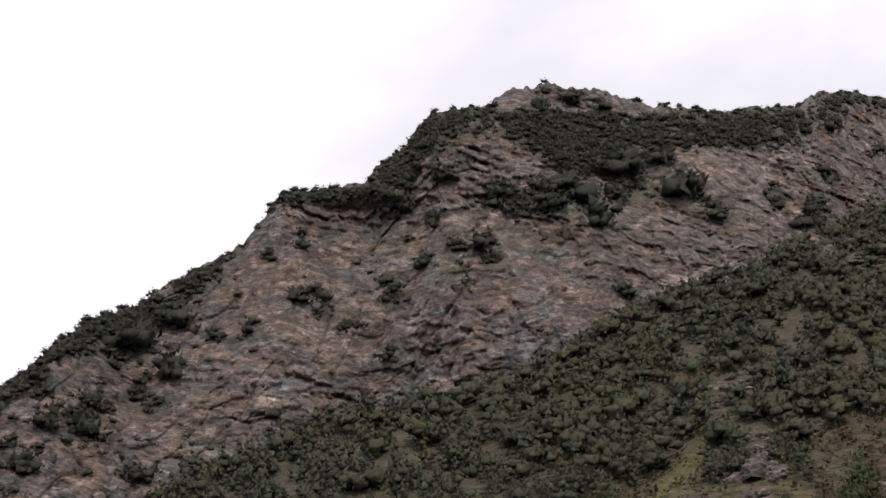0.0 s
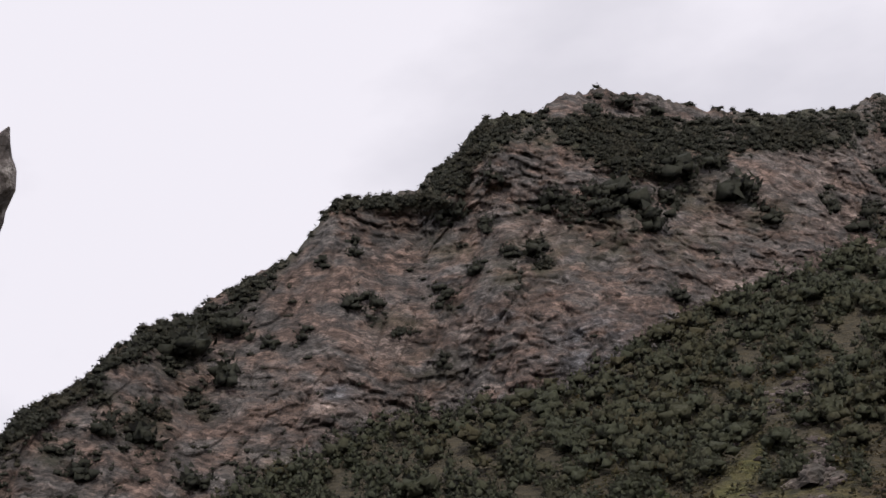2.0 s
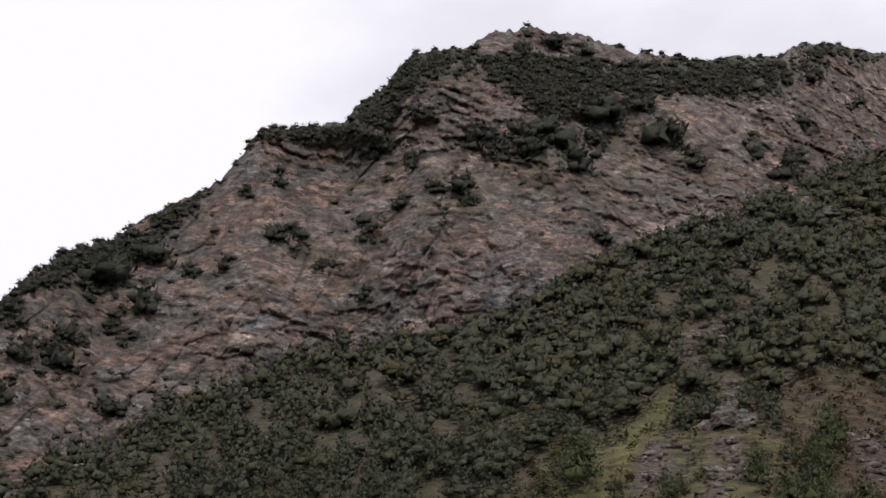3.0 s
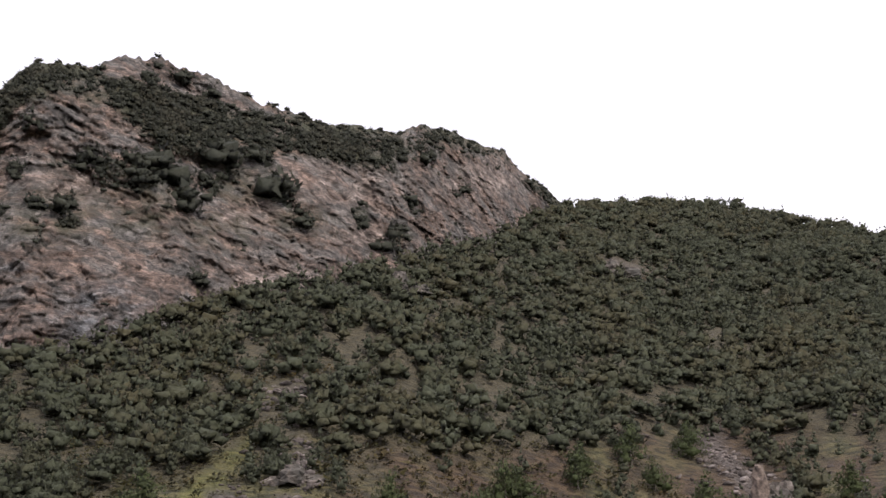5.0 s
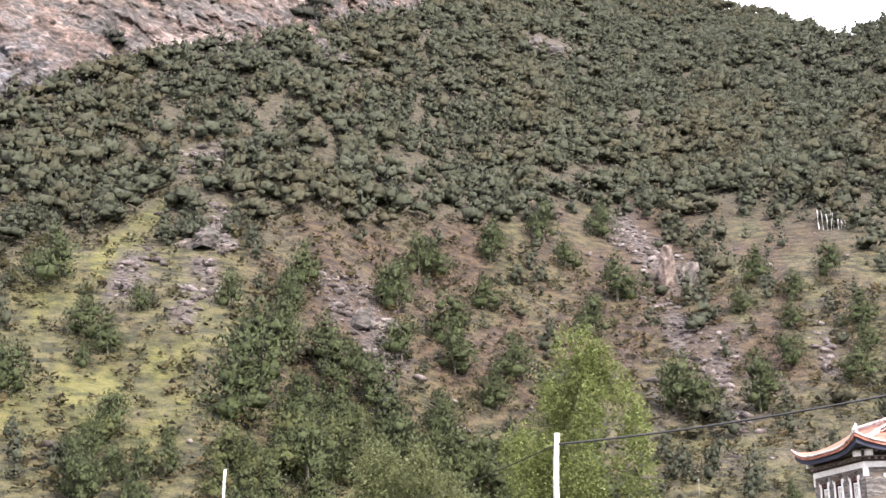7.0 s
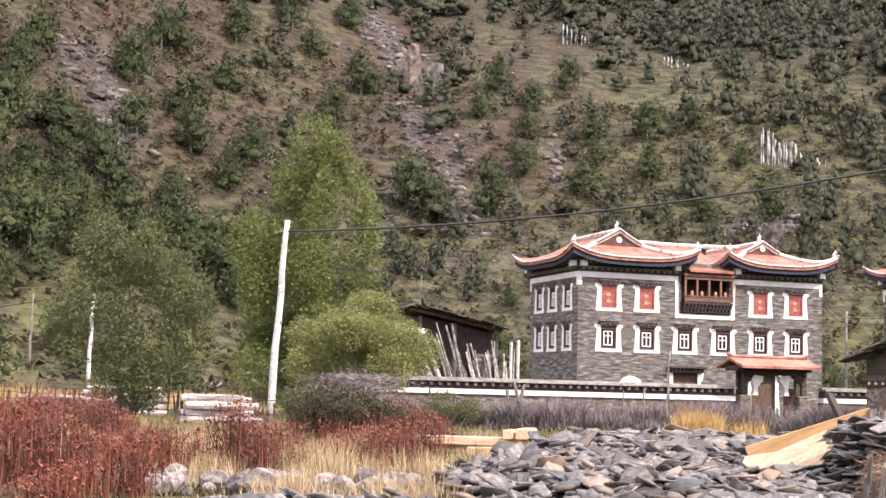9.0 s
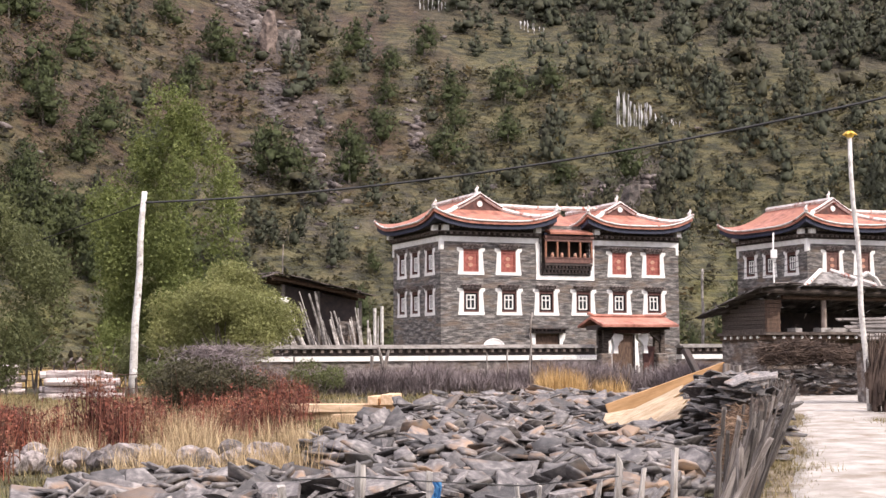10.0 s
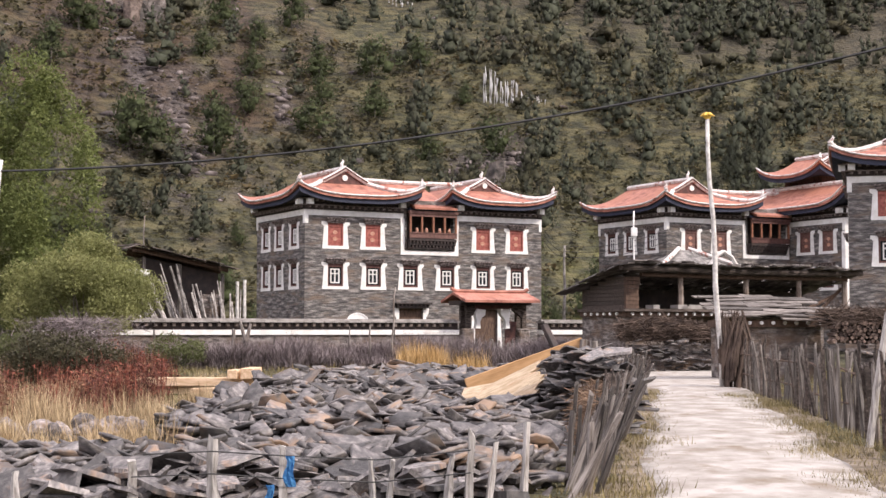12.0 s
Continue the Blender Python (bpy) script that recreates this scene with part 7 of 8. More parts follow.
for i, (x, y, h) in enumerate(spots):
    k = rs.randrange(len(SLATES))
    size = rs.choice((0.18, 0.24, 0.3, 0.38, 0.48, 0.6, 0.74)) * rs.uniform(0.85, 1.2) * (1 + 0.012 * (y - 13))
    m = Matrix.LocRotScale((x, y, h + rs.uniform(-0.17, 0.13)), Euler((rs.gauss(0.14, 0.3), rs.gauss(0.0, 0.3), rs.uniform(0, 6.28))), Vector((size, size, rs.uniform(0.8, 1.7))))
    if i < 290:
        ob = new("slate", SLATES[k])
        ob.parent = heap
        ob.matrix_basis = m
    else:
        v, f = SLATE_VF[k]
        w = np.c_[v, np.ones(len(v))] @ np.array(m).T
        rest_v.append(w[:, :3])
        rest_f.append(f + rest_n)
        rest_n += len(v)
M_SLATEREST = material("slate_far", SLATE_TONES, 9.0, detail=9, rough=0.55, bump=0.35, bump_scale=22, bump_dist=0.02, per_island=0.7, second=(0.18, 0.12, 0.08), second_scale=1.1, second_at=(0.54, 0.63))
more = new("loose_slate", np_mesh("loose_slate", np.concatenate(rest_v), np.concatenate(rest_f), M_SLATEREST))
more.parent = heap
more["kind"] = "stuff"

# stacked slates against the fence
stack = thing("slate_stack", pose(2.45, 24.6, 0, 0, 0, 8), "stack of long grey slates slumping beside the fence", "slate stack")
for layer in range(22):
    z = 0.03 + layer * 0.058
    for j in range(12):
        ob = new("slate", SLATES[rs.randrange(14)])
        ob.parent = stack
        spread = 1.0 - 0.45 * (layer / 22) ** 2
        ob.matrix_basis = Matrix.LocRotScale((-0.1 + (rs.uniform(-0.45, 0.45) if layer > 15 else rs.uniform(-0.45, 0.6)) * spread, rs.uniform(-2.4, 2.2) * spread, z + rs.uniform(-0.03, 0.04)),
                                             Euler((rs.gauss(0, 0.14), rs.gauss(0.08, 0.16) + 0.008 * layer, rs.uniform(0, 6.28))), Vector((rs.uniform(0.45, 0.75), rs.uniform(0.4, 0.65), 0.9)))


def twig_mass(rng, n, place, length, along_x, width):
    """Thin crossing twigs round random places; vertices and faces."""
    c = place(rng, n)
    d = rng.normal(size=(n, 3)) * np.array([1.0 + along_x, 1.0, 0.45])
    d /= np.linalg.norm(d, axis=1, keepdims=True)
    d *= (length * rng.uniform(0.4, 1.2, n))[:, None]
    side = np.cross(d, rng.normal(size=(n, 3)))
    side *= (width / (np.linalg.norm(side, axis=1, keepdims=True) + 1e-6))
    return np.stack([c - d / 2 - side, c - d / 2 + side, c + d / 2], 1).reshape(-1, 3), np.arange(3 * n).reshape(-1, 3)


r_tw = np.random.RandomState(41)
v, f = twig_mass(r_tw, 4200, lambda r, n: np.stack([2.2 + r.normal(0, 0.1, n), r.uniform(18.0, 26.0, n), 0.05 + 0.8 * r.uniform(0, 1, n) ** 1.2], 1), 0.36, 0.0, 0.007)
v[:, 0] += (v[:, 1] - 21.0) * 0.152
tagged(new("dry_brush", np_mesh("dry_brush", v, f, M_RUSTBRUSH)), "dry brown brush stuffed between slates and stakes", "brushwood", kind="stuff")

# ---- sawn timber ----
def timber(name, p0, p1, w, h, label, roll=0.0, mat=None):
    a, b = Vector(p0), Vector(p1)
    t = thing(name, Matrix.Translation((a + b) / 2) @ (b - a).to_track_quat("X", "Z").to_matrix().to_4x4() @ Matrix.Rotation(roll, 4, "X"), label, "timber", "sawn timber")
    bm = bmesh.new()
    L = (b - a).length / 2
    box(bm, -L, L, -w / 2, w / 2, -h / 2, h / 2, bevel=0.012)
    part("beam", bm, mat or M_FRESH, t)
    return t


def torn_board(p0, p1, w, h, label, seed, roll):
    """A split board whose upper end is broken into splinters."""
    a, b = Vector(p0), Vector(p1)
    t = thing("split_board", Matrix.Translation((a + b) / 2) @ (b - a).to_track_quat("X", "Z").to_matrix().to_4x4() @ Matrix.Rotation(roll, 4, "X"), label, "timber", "sawn timber")
    r = random.Random(seed)
    L = (b - a).length / 2
    end = [(L + r.uniform(-0.22, 0.1) * (k % 2 * 2 - 1) * 0.8, -h / 2 + h * k / 8) for k in range(9)]
    bm = bmesh.new()
    prism(bm, [(-L, h / 2), (-L - 0.05, 0), (-L, -h / 2)] + end, -w / 2, w / 2)
    bmesh.ops.recalc_face_normals(bm, faces=bm.faces)
    part("board", bm, M_SPLIT, t)


M_SPLIT = material("pale_split_wood", [(0.5, 0.36, 0.23), (0.78, 0.64, 0.47)], 3.0, rough=0.75, bump=0.5, stretch=(1, 8, 8), second=(0.4, 0.2, 0.09), second_scale=1.5, second_at=(0.55, 0.7))
torn_board((0.7, 26.9, 0.34), (1.75, 26.6, 0.86), 0.07, 0.4, "wide pale split board with a torn end on the slates", 3, -0.45)
torn_board((0.4, 27.3, 0.4), (1.4, 26.9, 0.6), 0.06, 0.3, "pale split board on the slates", 4, -0.55)
torn_board((1.15, 26.2, 0.25), (1.65, 26.0, 0.56), 0.07, 0.32, "short split board with a torn reddish end", 5, -0.4)
timber("sawn_beam", (-7.9, 36.2, 0.36), (-4.2, 35.8, 0.37), 0.5, 0.2, "long pale fresh sawn beam lying on stones")
timber("sawn_beam", (-7.4, 36.4, 0.16), (-4.0, 36.1, 0.18), 0.4, 0.2, "pale fresh sawn beam under another")
timber("timber_block", (-5.1, 35.3, 0.56), (-5.05, 36.3, 0.56), 0.24, 0.22, "short block of fresh timber on a beam")
timber("timber_block", (-4.75, 35.3, 0.58), (-4.65, 36.3, 0.59), 0.3, 0.26, "short block of fresh timber on a beam")
timber("sawn_beam", (-5.9, 34.4, 0.16), (-5.0, 34.3, 0.18), 0.3, 0.22, "stub of orange sawn timber beside the beams")
timber("sawn_board", (0.45, 28.5, 0.55), (2.75, 28.6, 1.36), 0.08, 0.26, "long orange board leaning on the slate stack", 0.0, M_ORANGEBOARD)
timber("charred_plank", (2.9, 33.5, 0.55), (2.35, 33.9, 1.75), 0.22, 0.1, "dark weathered plank propped on the heap", 0, M_DARKWOOD_GAP)

# ---- blue rag ----
rag = thing("blue_rag", pose(-1.43, 13.0, 0.2), "torn blue cloth strips tied to a fence post", "rag")
for sx, sz, sl, sw in ((0.075, 0.3, 0.27, 0.028), (-0.1, 0.05, 0.24, 0.026)):
    bm = bmesh.new()
    gr = [[bm.verts.new((sx + (i - 1.5) * sw * (1 - 0.25 * math.sin(j)) + 0.012 * math.sin(j * 1.3), -0.06 + 0.018 * math.cos(i * 2 + j), sz - j * sl / 6)) for i in range(4)] for j in range(7)]
    for j in range(6):
        for i in range(3):
            bm.faces.new((gr[j][i], gr[j][i + 1], gr[j + 1][i + 1], gr[j + 1][i]))
    bmesh.ops.solidify(bm, geom=bm.faces, thickness=0.005)
    part("cloth", bm, M_BLUE, rag)


# ---- logs, rubble and brush ----
def log_stack(m, length, rows, label):
    s = thing("log_stack", m, label, "log stack")
    rl = random.Random(int(length * 10))
    for j in range(rows):
        for i in range(4):
            bm = bmesh.new()
            y = i * 0.34 + (j % 2) * 0.17
            x, z, r = rl.uniform(-0.35, 0.35), 0.17 + j * 0.28, rl.uniform(0.12, 0.17)
            long = length * rl.uniform(0.8, 1.05)
            tube(bm, [(x, y, z + rl.uniform(-0.03, 0.03)), (x + long * 0.5, y + rl.uniform(-0.05, 0.05), z + rl.uniform(-0.02, 0.03)), (x + long, y, z + rl.uniform(-0.03, 0.03))], [r * rl.uniform(0.9, 1.05), r, r * rl.uniform(0.8, 1)], 8)
            part("log", bm, M_LOG, s, smooth=False)
    return s


log_stack(pose(-28.2, 62.5, 0, 0, 0, 18), 3.3, 5, "stack of pale pinkish peeled logs")
log_stack(pose(-20.6, 54.6, 0, 0, 0, 14), 2.7, 4, "low stack of grey peeled logs in weeds")
log_stack(pose(-33.5, 66.0, 0, 0, 0, 10), 3.0, 3, "low stack of old logs by the fence")


def rubble(name, label, x0, x1, y, depth, height, n, size, seed, turn=0.0):
    r = thing(name, pose(x0, y, 0, 0, 0, turn), label, "stone wall")
    rr = random.Random(seed)
    bm0 = bmesh.new()
    box(bm0, 0, x1 - x0, 0.1, depth, -0.1, height * 0.85)
    part("core", bm0, M_RUBBLE, r)
    for i in range(n):
        ob = new("stone", SLATES[rr.randrange(14)])
        ob.parent = r
        ob.matrix_basis = Matrix.LocRotScale((rr.uniform(0, x1 - x0), rr.uniform(-0.35, depth * 0.5), height * rr.random() ** 1.3), Euler((rr.gauss(0, 0.25), rr.gauss(0, 0.25), rr.uniform(0, 6.28))),
                                             Vector((size * rr.uniform(0.6, 1.3), size * rr.uniform(0.6, 1.2), 1.6)))


rubble("dry_stone_wall", "low dry stone wall under the shed", 7.6, 12.0, 58.5, 0.9, 1.25, 130, 0.55, 5, 5)
rubble("dry_stone_wall", "grey dry stone wall behind the picket fence", 13.2, 19.0, 46.0, 0.8, 1.2, 110, 0.5, 6)
rubble("dry_stone_wall", "line of loose grey stones behind the slate heap", -4.5, 4.0, 46.0, 1.2, 0.5, 120, 0.7, 7, 8)


def boulder_mesh(seed):
    rb = random.Random(seed)
    bm = bmesh.new()
    bmesh.ops.create_icosphere(bm, subdivisions=2, radius=0.5)
    cuts = [(Vector((rb.uniform(-1, 1), rb.uniform(-1, 1), rb.uniform(-1, 1))).normalized(), rb.uniform(0.26, 0.4)) for _ in range(9)]
    for v in bm.verts:
        for d, reach in cuts:
            over = v.co.dot(d) - reach
            if over > 0:
                v.co -= d * over
        v.co += Vector((rb.uniform(-1, 1), rb.uniform(-1, 1), rb.uniform(-1, 1))) * 0.018
    me = bpy.data.meshes.new("boulder")
    bm.to_mesh(me)
    bm.free()
    me.materials.append(M_BOULDER)
    return me


M_BOULDER = material("pinkish_grey_boulder", [(0.1, 0.085, 0.082), (0.2, 0.175, 0.17), (0.34, 0.3, 0.29)], 4.0, detail=10, rough=0.95, bump=0.7, bump_scale=9, bump_dist=0.04, per_object=0.5, second=(0.15, 0.1, 0.07), second_scale=1.5, second_at=(0.55, 0.7))
BOULDERS = [boulder_mesh(300 + i) for i in range(7)]
pile = thing("stone_pile", pose(-9.4, 19.4, 0, 0, 0, 14), "low pile of pinkish grey boulders in dry weeds", "stone pile")
rb = random.Random(8)
for i in range(130):
    ob = new("boulder", BOULDERS[rb.randrange(7)])
    ob.parent = pile
    size = rb.choice((0.18, 0.25, 0.32, 0.45))
    ob.matrix_basis = Matrix.LocRotScale((rb.uniform(0, 5.4), rb.gauss(0.9, 0.5), size * rb.uniform(0.1, 0.4) + 0.12 * rb.random()), Euler((rb.gauss(0, 0.4), rb.gauss(0, 0.4), rb.uniform(0, 6.28))), Vector((size, size * rb.uniform(0.7, 1.1), size * rb.uniform(0.55, 0.9))))


fire = thing("firewood_stack", pose(12.3, 46.3, 1.2, 0, 0, 4), "stack of split firewood with brown log ends", "firewood")
rf = random.Random(15)
for row in range(6):
    for i in range(34):
        bm = bmesh.new()
        rr = rf.uniform(0.04, 0.085)
        jx, jz = rf.uniform(-0.03, 0.03), rf.uniform(-0.025, 0.025)
        tube(bm, [(0.06 + i * 0.15 + 0.07 * (row % 2) + jx, -0.3 - rf.uniform(0, 0.1), 0.08 + row * 0.115 + jz), (0.06 + i * 0.15 + 0.07 * (row % 2), 0.35, 0.08 + row * 0.115)], rr, rf.choice((4, 5, 6)))
        part("split_log", bm, M_FIREWOOD, fire)


def stems(n, spots_fn, height, spread, width, seed):
    """Thin blades or stalks, one long triangle each, with whole patches taller or lower; returns vertices and faces."""
    r = np.random.RandomState(seed)
    p = spots_fn(r, n)
    n = len(p)
    h = height * r.uniform(0.3, 1.15, n) * np.clip(0.8 + 0.35 * tri_noise(np.stack([p[:, 0] / 1.3, p[:, 1] / 1.3, 0 * h0(p)], 1), seed), 0.35, 1.3)
    a = r.uniform(0, 2 * np.pi, n)
    lean = np.stack([np.cos(a), np.sin(a)], 1) * (r.uniform(0, spread, n) * h)[:, None]
    w = np.stack([np.cos(a + 1.5), np.sin(a + 1.5), 0 * a], 1) * (width * r.uniform(0.6, 1.3, n))[:, None]
    start = p.copy()
    start[:, 2] += h * r.uniform(0, 0.45, n)
    top = p.copy()
    top[:, :2] += lean
    top[:, 2] += h
    v = np.stack([start - w, start + w, top], 1).reshape(-1, 3)
    return v, np.arange(3 * n).reshape(-1, 3)


def h0(p):
    return p[:, 2]


def ground_spots(areas, gaps=None):
    """Random clumped places on the ground inside rectangles (x0, x1, y0, y1)."""
    def pick(r, n):
        out = []
        total = sum((a[1] - a[0]) * (a[3] - a[2]) for a in areas)
        for x0, x1, y0, y1 in areas:
            k = int(n * (x1 - x0) * (y1 - y0) / total)
            c = np.stack([r.uniform(x0, x1, max(3, k // 14)), r.uniform(y0, y1, max(3, k // 14))], 1)
            q = c[r.randint(0, len(c), k)] + r.normal(0, 0.16, (k, 2))
            if gaps is not None:
                q = q[tri_noise(np.stack([q[:, 0] / 1.9, q[:, 1] / 2.6, 0 * q[:, 0]], 1), 93) * gaps[1] > gaps[0]]
            out.append(q)
        q = np.concatenate(out)
        az, rr = np.degrees(np.arctan2(q[:, 0], q[:, 1])), np.hypot(q[:, 0], q[:, 1])
        return np.stack([q[:, 0], q[:, 1], land_height(az, rr) - 0.02], 1)
    return pick


def grass_patch(name, label, areas, n, height, spread, width, mat, seed, category="grass", gaps=None):
    v, f = stems(n, ground_spots(areas, gaps), height, spread, width, seed)
    return tagged(new(name, np_mesh(name, v, f, mat)), label, category, kind="stuff")


M_GRASS = material("short_green_grass", [(0.12, 0.1, 0.04), (0.25, 0.2, 0.095)], 0.7, rough=0.9, bump=0, per_island=0.35)
M_FIELD = material("rough_field_grass", [(0.085, 0.075, 0.032), (0.2, 0.15, 0.075)], 0.5, rough=0.9, bump=0, per_island=0.4, second=(0.12, 0.13, 0.04), second_scale=0.25, second_at=(0.5, 0.6))
RED_CLUMPS = ((-7.8, 22.8, 0.5), (-7.3, 25.8, 0.5), (-6.6, 26.4, 0.4), (-8.4, 17.4, 0.5), (-9.9, 18.3, 0.6), (-7.9, 18.7, 0.4), (-10.6, 20.2, 0.7), (-9.4, 19.4, 0.7), (-9.3, 20.8, 0.8), (-9.2, 22.2, 0.7), (-10.0, 24.5, 0.8), (-12.3, 26.6, 1.0), (-13.0, 29.5, 1.1), (-11.4, 22.5, 0.9), (-8.2, 25.4, 0.5), (-7.6, 24.4, 0.45), (-8.6, 27.5, 0.5),
              (-9.1, 35.7, 0.6), (-8.4, 38.0, 0.7), (-7.4, 37.0, 0.5), (-6.9, 27.4, 0.5), (-6.5, 28.8, 0.55), (-6.3, 30.6, 0.45), (-7.4, 30.2, 0.5), (-16.5, 33.0, 1.4))
STRAW_CLUMPS = ((-6.9, 24.4, 0.7), (-5.9, 22.9, 0.7), (-4.1, 17.6, 0.45), (-4.3, 19.6, 0.6), (-5.8, 19.7, 0.6), (-7.4, 28.5, 0.9), (-10.2, 28.0, 0.8), (-7.6, 21.0, 0.5), (-7.9, 33.5, 1.0), (-5.2, 25.5, 0.6), (-10.6, 36.5, 1.1), (-14.4, 24.0, 1.2), (-5.3, 31.5, 0.6))


def clump_spots(clumps):
    """Places gathered into tussocks inside round clumps (x, y, radius)."""
    c = np.array(clumps)

    def pick(r, n):
        k = r.choice(len(c), n, p=c[:, 2] ** 2 / (c[:, 2] ** 2).sum())
        tuft = np.random.RandomState(5).normal(0, 0.55, (len(c), 26, 2))
        q = c[k, :2] + tuft[k, r.randint(0, 26, n)] * c[k, 2:3] + r.normal(0, 0.09, (n, 2))
        az, rr = np.degrees(np.arctan2(q[:, 0], q[:, 1])), np.hypot(q[:, 0], q[:, 1])
        return np.stack([q[:, 0], q[:, 1], land_height(az, rr) - 0.02], 1)
    return pick


v, f = stems(15000, clump_spots(RED_CLUMPS), 1.35, 0.4, 0.008, 21)
tagged(new("red_weed_stalks", np_mesh("red_weed_stalks", v, f, M_REDWEED)), "thin rust-red stalks of dried dock weeds", "weeds", kind="stuff")


def seed_heads(r, n):
    q = clump_spots(RED_CLUMPS)(r, n)
    lift = 1.15 * np.clip(0.8 + 0.35 * tri_noise(np.stack([q[:, 0] / 1.3, q[:, 1] / 1.3, 0 * q[:, 2]], 1), 21), 0.35, 1.3)
    q[:, 2] += lift * r.uniform(0.15, 1.0, len(q)) ** 0.8
    return q


r_seed = np.random.RandomState(210)
v, f = tuft_cloud(r_seed, seed_heads(r_seed, 56000), 0.042, 1)
tagged(new("red_weeds", np_mesh("red_weeds", v, f, M_REDWEED)), "stand of rust-red dried dock weeds in seed", "weeds", kind="stuff")
v, f = stems(19000, clump_spots(STRAW_CLUMPS), 0.75, 0.6, 0.006, 28)
tagged(new("straw_tufts", np_mesh("straw_tufts", v, f, M_STRAW)), "tall straw-coloured tufts between the slates and weeds", "grass", kind="stuff")
grass_patch("dry_grass", "dry straw-coloured grass between weeds and stones", [(-9, -4.2, 18, 30), (-14, -5.5, 24, 36), (-16, -6, 36, 56), (-9, 4, 42, 58), (-22, -14, 20, 36), (-15, -6.5, 15, 19)], 24000, 0.3, 0.9, 0.007, M_STRAW, 22, "grass", (0.1, -1))
grass_patch("field_grass", "low green and ochre grass under the weeds", [(-9, -4.2, 16, 30), (-16, -5.5, 24, 40), (-22, -14, 18, 36)], 60000, 0.22, 0.9, 0.007, M_FIELD, 33)
grass_patch("golden_grass", "clump of tall golden dry grass", [(-1.5, 0.0, 53, 55), (0.6, 1.5, 54.5, 55.5)], 5200, 1.3, 0.55, 0.009, M_GOLD, 23)
grass_patch("lane_grass", "short green and yellow grass along the lane", [(lane_x(15) - 0.6, lane_x(15) + 0.1, 13, 17), (lane_x(24) - 0.6, lane_x(24), 20, 28), (5.0, 5.5, 14, 20), (5.6, 6.4, 19, 26), (6.6, 7.6, 26, 36), (7.0, 9.0, 20, 28), (8.2, 13.0, 28, 42)], 26000, 0.2, 0.8, 0.007, M_GRASS, 24)
grass_patch("verge_grass", "yellow-green grass strip between the fence and lane", [(lane_x(y) - 0.75, lane_x(y) + 0.3, y, y + 2) for y in range(12, 40, 2)] + [(lane_x(y) + 2.1, lane_x(y) + 3.0, y, y + 2) for y in range(12, 40, 2)], 30000, 0.12, 0.9, 0.006, M_GRASS, 27)
grass_patch("valley_grass", "rough green and straw grass of the valley floor", [(-40, 5.5, 48, 64), (-45, -12, 30, 60), (11, 20, 40, 58)], 70000, 0.35, 0.8, 0.012, M_GRASS, 25)
grass_patch("barley_field", "strip of ripe yellow barley below the slope", [(-52, -26, 79, 90)], 40000, 1.0, 0.3, 0.03, M_BARLEY, 26, "crop")


def thorn_hedge(name, label, areas, n, height, seed):
    v, f = stems(n, ground_spots(areas), height, 1.3, 0.012, seed)
    return tagged(new(name, np_mesh(name, v, f, M_TWIG)), label, "hedge", kind="stuff")


thorn_hedge("thorn_hedge", "tangled purple-grey dead thorn hedge along the wall", [(-14, -6, 59, 61.5), (-7, 0, 60.5, 64), (-1, 6, 64, 67), (3, 7, 66, 69)], 70000, 1.3, 31)
v, f = twig_mass(np.random.RandomState(42), 7000, lambda r, n: np.stack([r.uniform(12.2, 18.5, n), 46.7 + r.normal(0, 0.35, n), 1.85 + 0.45 * r.uniform(0, 1, n) ** 1.2], 1), 1.0, 1.0, 0.012)
tagged(new("brush_pile", np_mesh("brush_pile", v, f, M_BRUSH)), "layer of dry brown brushwood on the firewood stack", "brushwood", kind="stuff")
v, f = twig_mass(np.random.RandomState(43), 5500, lambda r, n: (lambda u: np.stack([7.2 + 4.1 * u, 58.9 + 0.4 * u + r.normal(0, 0.3, n), 1.25 + (0.55 + 0.35 * np.sin(3 * u + 0.6)) * r.uniform(0, 1, n)], 1))(r.uniform(0, 1, n)), 0.9, 1.4, 0.014)
tagged(new("brushwood_layer", np_mesh("brushwood_layer", v, f, M_BRUSH)), "dark brown brushwood heaped along the stone wall", "brushwood", kind="stuff")
v, f = twig_mass(np.random.RandomState(44), 5000, lambda r, n: np.stack([-13.6 + r.normal(0, 0.9, n), 54.0 + r.normal(0, 0.6, n), 0.2 + 1.9 * r.uniform(0, 1, n) ** 1.3], 1), 0.8, 0.0, 0.009)
tagged(new("dead_bush", np_mesh("dead_bush", v, f, M_TWIG)), "grey leafless bush of tangled twigs", "bush")


